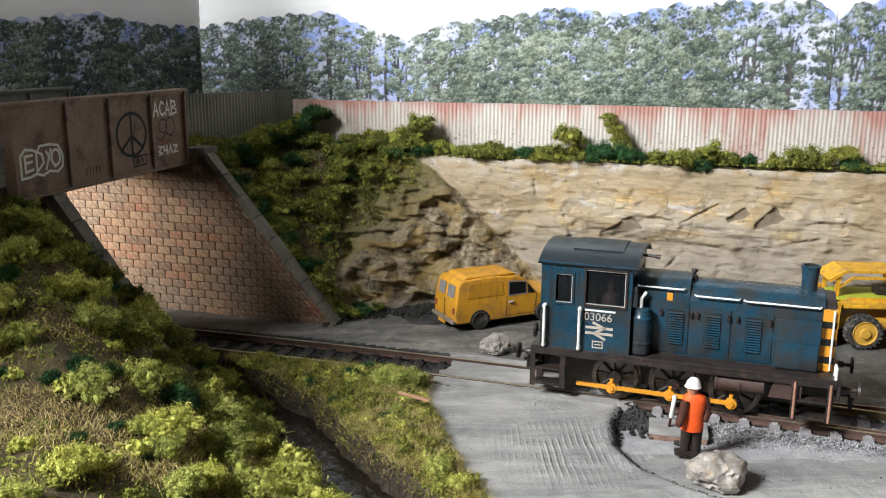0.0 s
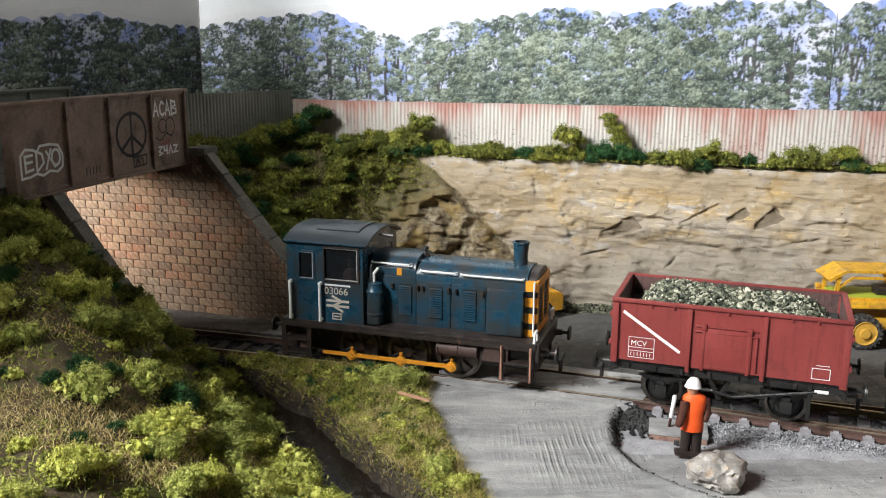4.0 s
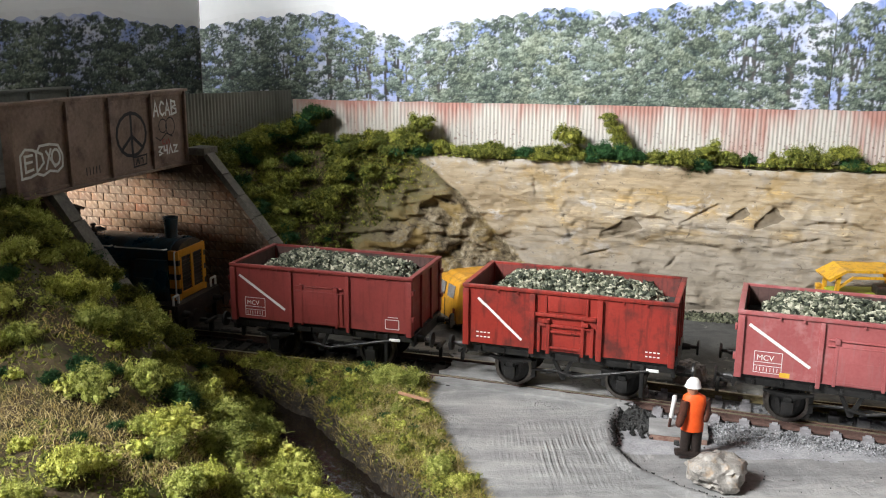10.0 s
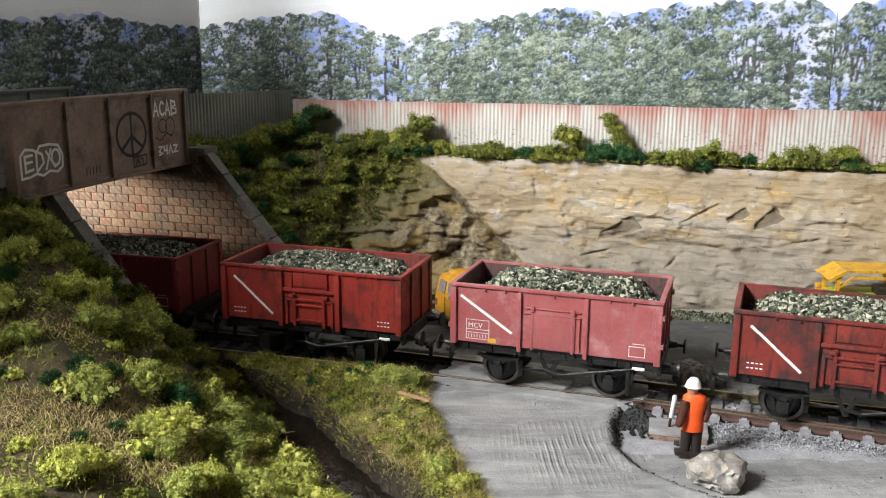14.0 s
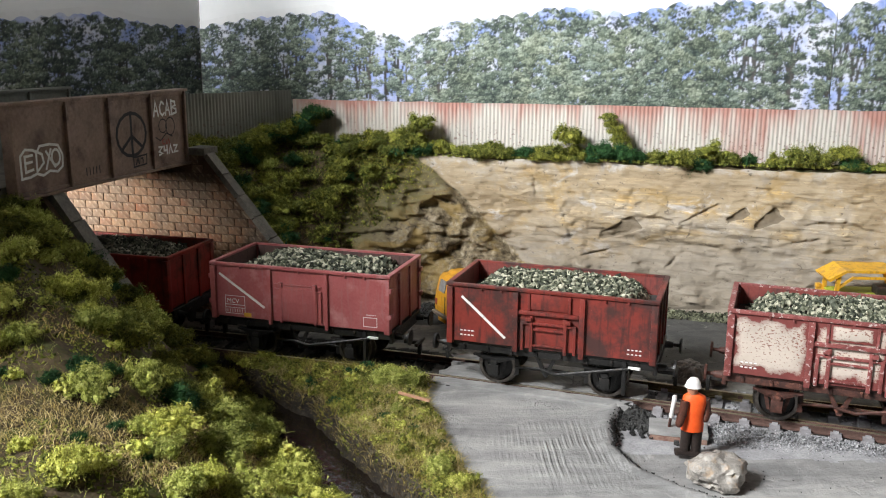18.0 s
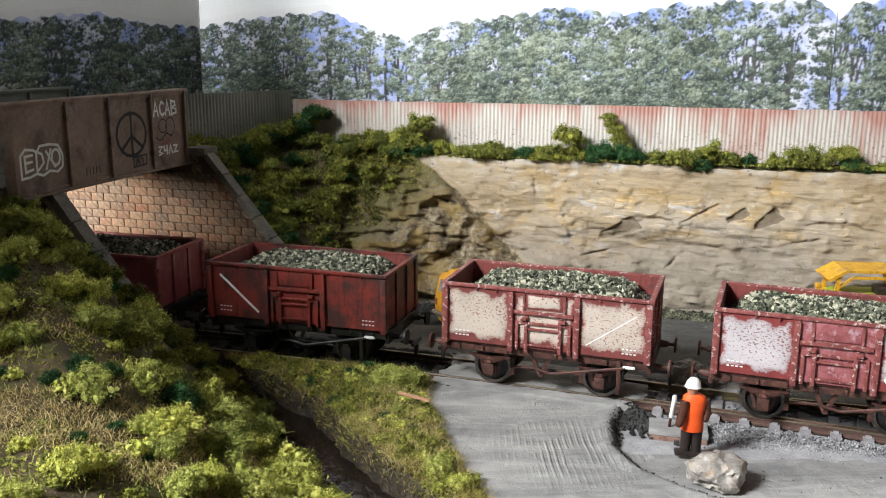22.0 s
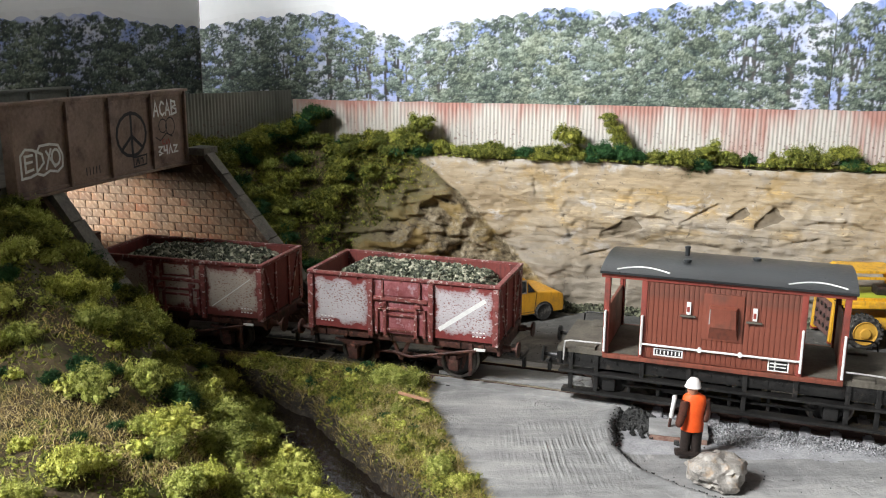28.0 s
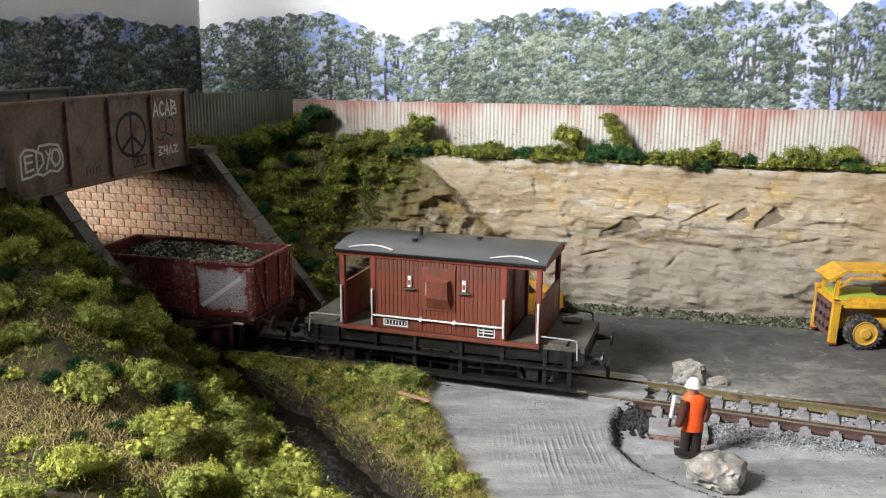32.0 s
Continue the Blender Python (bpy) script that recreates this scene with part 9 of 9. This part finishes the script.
        vs = [bm.verts.new(p) for p in ((-10.05, y0, 13.0), (-10.05, y1, 13.0), (-9.35, y1 - 0.5 * (side > 0), 17.9), (-9.35, y0, 17.9))]
        f = bm.faces.new(vs)
        ex = bmesh.ops.extrude_face_region(bm, geom=[f])
        for v in [g for g in ex["geom"] if isinstance(g, bmesh.types.BMVert)]:
            v.co.x -= 0.35
        bmesh.ops.recalc_face_normals(bm, faces=bm.faces)
        part("rear_window", bm, M_REAR_GLASS, t, "hazy rear door window")
    strokes_x = bx(-10.95, -0.12, 4.0, -10.7, 0.12, 12.0)
    part("rear_door_seam", strokes_x, M_GRIME, t)
    part("rear_bumper", bx(-12.2, -9.6, 3.2, -10.6, 9.6, 4.6, bev=0.4), M_VAN_TRIM, t, "dirty chrome bumper")
    part("plate", bx(-12.4, -3.0, 2.0, -11.8, 3.0, 3.4, bev=0.1), M_VAN, t)
    part("front_bumper", bx(38.8, -9.4, 3.2, 40.2, 9.4, 4.6, bev=0.4), M_VAN_TRIM, t)
    part("windscreen", bx(22.0, -7.6, 13.0, 23.0, 7.6, 15.6), M_GLASS_DARK, t)
    part("underside", bx(-9.5, -8.0, 2.2, 37.5, 8.0, 4.0), M_GRIME, t)


M_REAR_GLASS = speckled("hazy_glass", (0.18, 0.17, 0.17), (0.30, 0.28, 0.28), 3, 0.8, 0.15)
small_van()


# ---- the yellow dumper ----
M_DUMPER = paint("dumper_yellow", (0.64, 0.33, 0.014), (0.74, 0.42, 0.035), (0.40, 0.22, 0.06), 1.5, 0.42)
M_DUMPER_OCHRE = speckled("ochre_hub_paint", (0.52, 0.28, 0.035), (0.62, 0.36, 0.06), 5, 0.7, 0.6)
M_DUMPER_GRILLE = speckled("rusty_brown_grille", (0.07, 0.035, 0.03), (0.17, 0.09, 0.08), 3, 0.6, 0.7, relief=0.2)
M_SEAT = speckled("lime_green_floor", (0.30, 0.36, 0.03), (0.40, 0.46, 0.05), 5, 0.7, 0.6)


def dumper():
    # local x to the picture's right along the machine, its grille end at x = 0
    t = thing("dump_truck", "yellow articulated dumper with an open canopy and big tyres", "dump truck", at=mm_pose(145.6, 321.0, -1.0, rz=-4) @ Matrix.Scale(0.92, 4))
    W = 17.0
    part("chassis", bx(3.0, 2.0, 7.0, 66.0, W - 2.0, 12.0, bev=0.4), M_DUMPER, t)
    bm = bmesh.new()
    prism(bm, [(0.4, 3.4), (1.8, 3.4), (2.4, 18.0), (0.8, 18.4)], 1.0, W + 5.0, axis=1)
    part("grille", bm, M_DUMPER_GRILLE, t, "rusty brown radiator grille")
    for k in range(4):
        for j in range(3):
            bm = bmesh.new()
            cyl(bm, (0.5 + 0.11 * j, 3.6 + 4.6 * k, 6.6 + 4.2 * j), (-0.1 + 0.11 * j, 3.6 + 4.6 * k, 6.6 + 4.2 * j), 0.9, 12)
            part("grille_boss", bm, M_GRIME, t)
    for y in (0.0, W + 4.0):
        bm = bmesh.new()
        prism(bm, [(0.0, 2.0), (2.8, 2.0), (3.4, 18.0), (3.4, 19.6), (0.6, 19.6)], y - 1.2, y + 1.2, axis=1)
        part("corner_leg", bm, M_DUMPER, t, "yellow corner leg")
        part("tail_lamp", bx(-0.2, y - 1.0, 1.2, 3.2, y + 1.0, 2.2, bev=0.15), M_RUST_RED, t)
    bm = bmesh.new()
    box(bm, 0.6, -1.2, 18.0, 70.0, W + 5.2, 19.6, bev=0.3)
    part("deck", bm, M_DUMPER, t, "yellow mudguard deck")
    part("mudguard_lip", bx(4.5, -1.5, 16.8, 30.0, 0.2, 18.2, bev=0.3), M_DUMPER, t)
    part("floor_panel", bx(3.0, 1.8, 19.6, 32.0, W + 4.0, 20.2, bev=0.1), M_SEAT, t, "lime green cab floor")
    part("side_board", bx(6.0, 0.4, 19.6, 34.0, 1.4, 20.8, bev=0.2), M_DUMPER, t)
    part("knob", bx(-0.2, W + 2.0, 19.6, 2.0, W + 4.6, 21.6, bev=0.5), M_DUMPER, t)
    # canopy
    bm = bmesh.new()
    prism(bm, [(-0.8, 27.2), (6.0, 31.2), (27.0, 31.2), (33.5, 27.6), (33.5, 26.6), (27.0, 30.2), (6.4, 30.2), (-0.2, 26.2)], 4.0, W + 3.5, axis=1)
    part("canopy", bm, M_DUMPER, t, "yellow folded canopy roof", 20)
    for x, x2 in ((3.0, 3.6), (30.0, 27.0)):
        for y in (5.2, W + 2.4):
            bm = bmesh.new()
            prism(bm, [(x - 0.8, 19.6), (x + 0.8, 19.6), (x2 + 0.8, 28.6), (x2 - 0.8, 28.6)], y - 0.7, y + 0.7, axis=1)
            part("canopy_post", bm, M_DUMPER, t)
    bm = bmesh.new()
    prism(bm, [(3.2, 23.8), (9.0, 28.4), (26.0, 28.4), (26.0, 27.4), (9.4, 27.4), (3.6, 22.8)], 4.8, 5.6, axis=1)
    part("screen_frame", bm, M_DUMPER, t)
    part("seat", bx(20, 7, 20.2, 26, 13, 24, bev=0.8), M_GRIME, t)
    # skip and second axle, out of the picture's edge
    bm = bmesh.new()
    prism(bm, [(38, 14), (70, 12), (76, 30), (36, 30)], -1.0, W + 5.0, axis=1)
    part("skip", bm, M_DUMPER, t)
    for x in (12.6, 58.0):
        for side, y in ((-1, -1.6), (1, W + 4.5)):
            w = thing("wheel", "", "")
            w.parent = t
            w.matrix_local = mm_pose(x, y, 7.3) @ Matrix.Scale(0.92, 4)
            bm = bmesh.new()
            turned(bm, [(4.6, -3.0), (6.6, -3.4), (7.4, -2.6), (7.4, 2.6), (6.6, 3.4), (4.6, 3.0)], 1, 32)
            for k in range(22):
                a = 2 * math.pi * k / 22
                c, s = math.cos(a), math.sin(a)
                for yy in (-1.7, 1.7):
                    off = 0.14 if yy > 0 else 0.0
                    c, s = math.cos(a + off), math.sin(a + off)
                    p = Vector((c * 7.3, yy, s * 7.3))
                    q = Vector((c * 8.0, yy, s * 8.0))
                    cyl(bm, p - Vector((0, 1.5, 0)), p + Vector((0, 1.5, 0)), 0.62, 5)
            part("tyre", bm, M_TYRE, w, "knobbly black tyre")
            bm = bmesh.new()
            f = side
            turned(bm, [(5.4, f * 2.8), (5.2, f * 3.6), (4.5, f * 3.2), (2.4, f * 3.4), (2.1, f * 4.2), (0.4, f * 4.3)], 1, 24)
            part("hub", bm, M_DUMPER_OCHRE, w, "ochre yellow wheel hub")


dumper()


# ---- blocks of the abutment: the courses that the light picks out ----
def block_courses():
    high, long, joint = 3.5, 6.2, 0.34
    bm = bmesh.new()
    box(bm, -long / 2 + joint / 2, -0.35, 0, long / 2 - joint / 2, 0.35, high - joint, bev=0.16)
    first = part("block", bm, M_BRICK, FAR_WALL)
    first.matrix_local = mm_pose(-6.0, 0.0, -3.6)
    for row in range(19):
        z = -1.5 + row * high
        x = -154.0 + (row % 2) * long / 2
        foot = -55.0 * (z + 1.0) / 66.0 - 0.3
        head = -55.0 * (z + high - joint + 1.0) / 66.0 - 0.3
        if z > 57:
            foot = head = -56.0
        while x + long / 2 < head:
            if not (z > 57 and x < -64):
                share("block", first, FAR_WALL, x, rnd.uniform(-0.12, 0.12), z + rnd.uniform(-0.05, 0.05), rz=rnd.uniform(-0.4, 0.4))
            x += long
        # the closing block is cut to the slope of the coping
        left = x - long / 2 + joint / 2
        if foot - left > 0.8 and z < 60:
            bm = bmesh.new()
            poly = [(left, z), (foot, z), (head, z + high - joint), (left, z + high - joint)] if head > left + 0.2 else [(left, z), (foot, z), (left, z + (foot - left) * 1.2)]
            prism(bm, poly, -0.3, 0.35, axis=1)
            part("block", bm, M_BRICK, FAR_WALL)


block_courses()


# ---- the train's motion: one steady speed along the line ----
def motions():
    speed = 22.212
    for ob, rel, base in TRAIN:
        rows = []
        for k in range(65):
            t = k * 0.5
            s = 182.35 - speed * t + rel
            (xa, ya, _), (xb, yb, _) = beside(s - base), beside(s + base)
            rows.append((t, mm_pose((xa + xb) / 2, (ya + yb) / 2, 0, rz=math.degrees(math.atan2(yb - ya, xb - xa)))))
        walk(ob, rows)
    for ob, x, z, radius, phase in WHEELSETS:
        turn = math.degrees(speed / radius)
        walk(ob, [(k * 0.25, mm_pose(x, 0, z, ry=-(phase + turn * k * 0.25))) for k in range(129)])
    for ob, radius, throw, phase in RODS:
        rows = []
        for k in range(161):
            a = radians(phase) + speed / radius * k * 0.2
            rows.append((k * 0.2, mm_pose(throw * math.cos(a), 0, throw * math.sin(a))))
        walk(ob, rows)


motions()
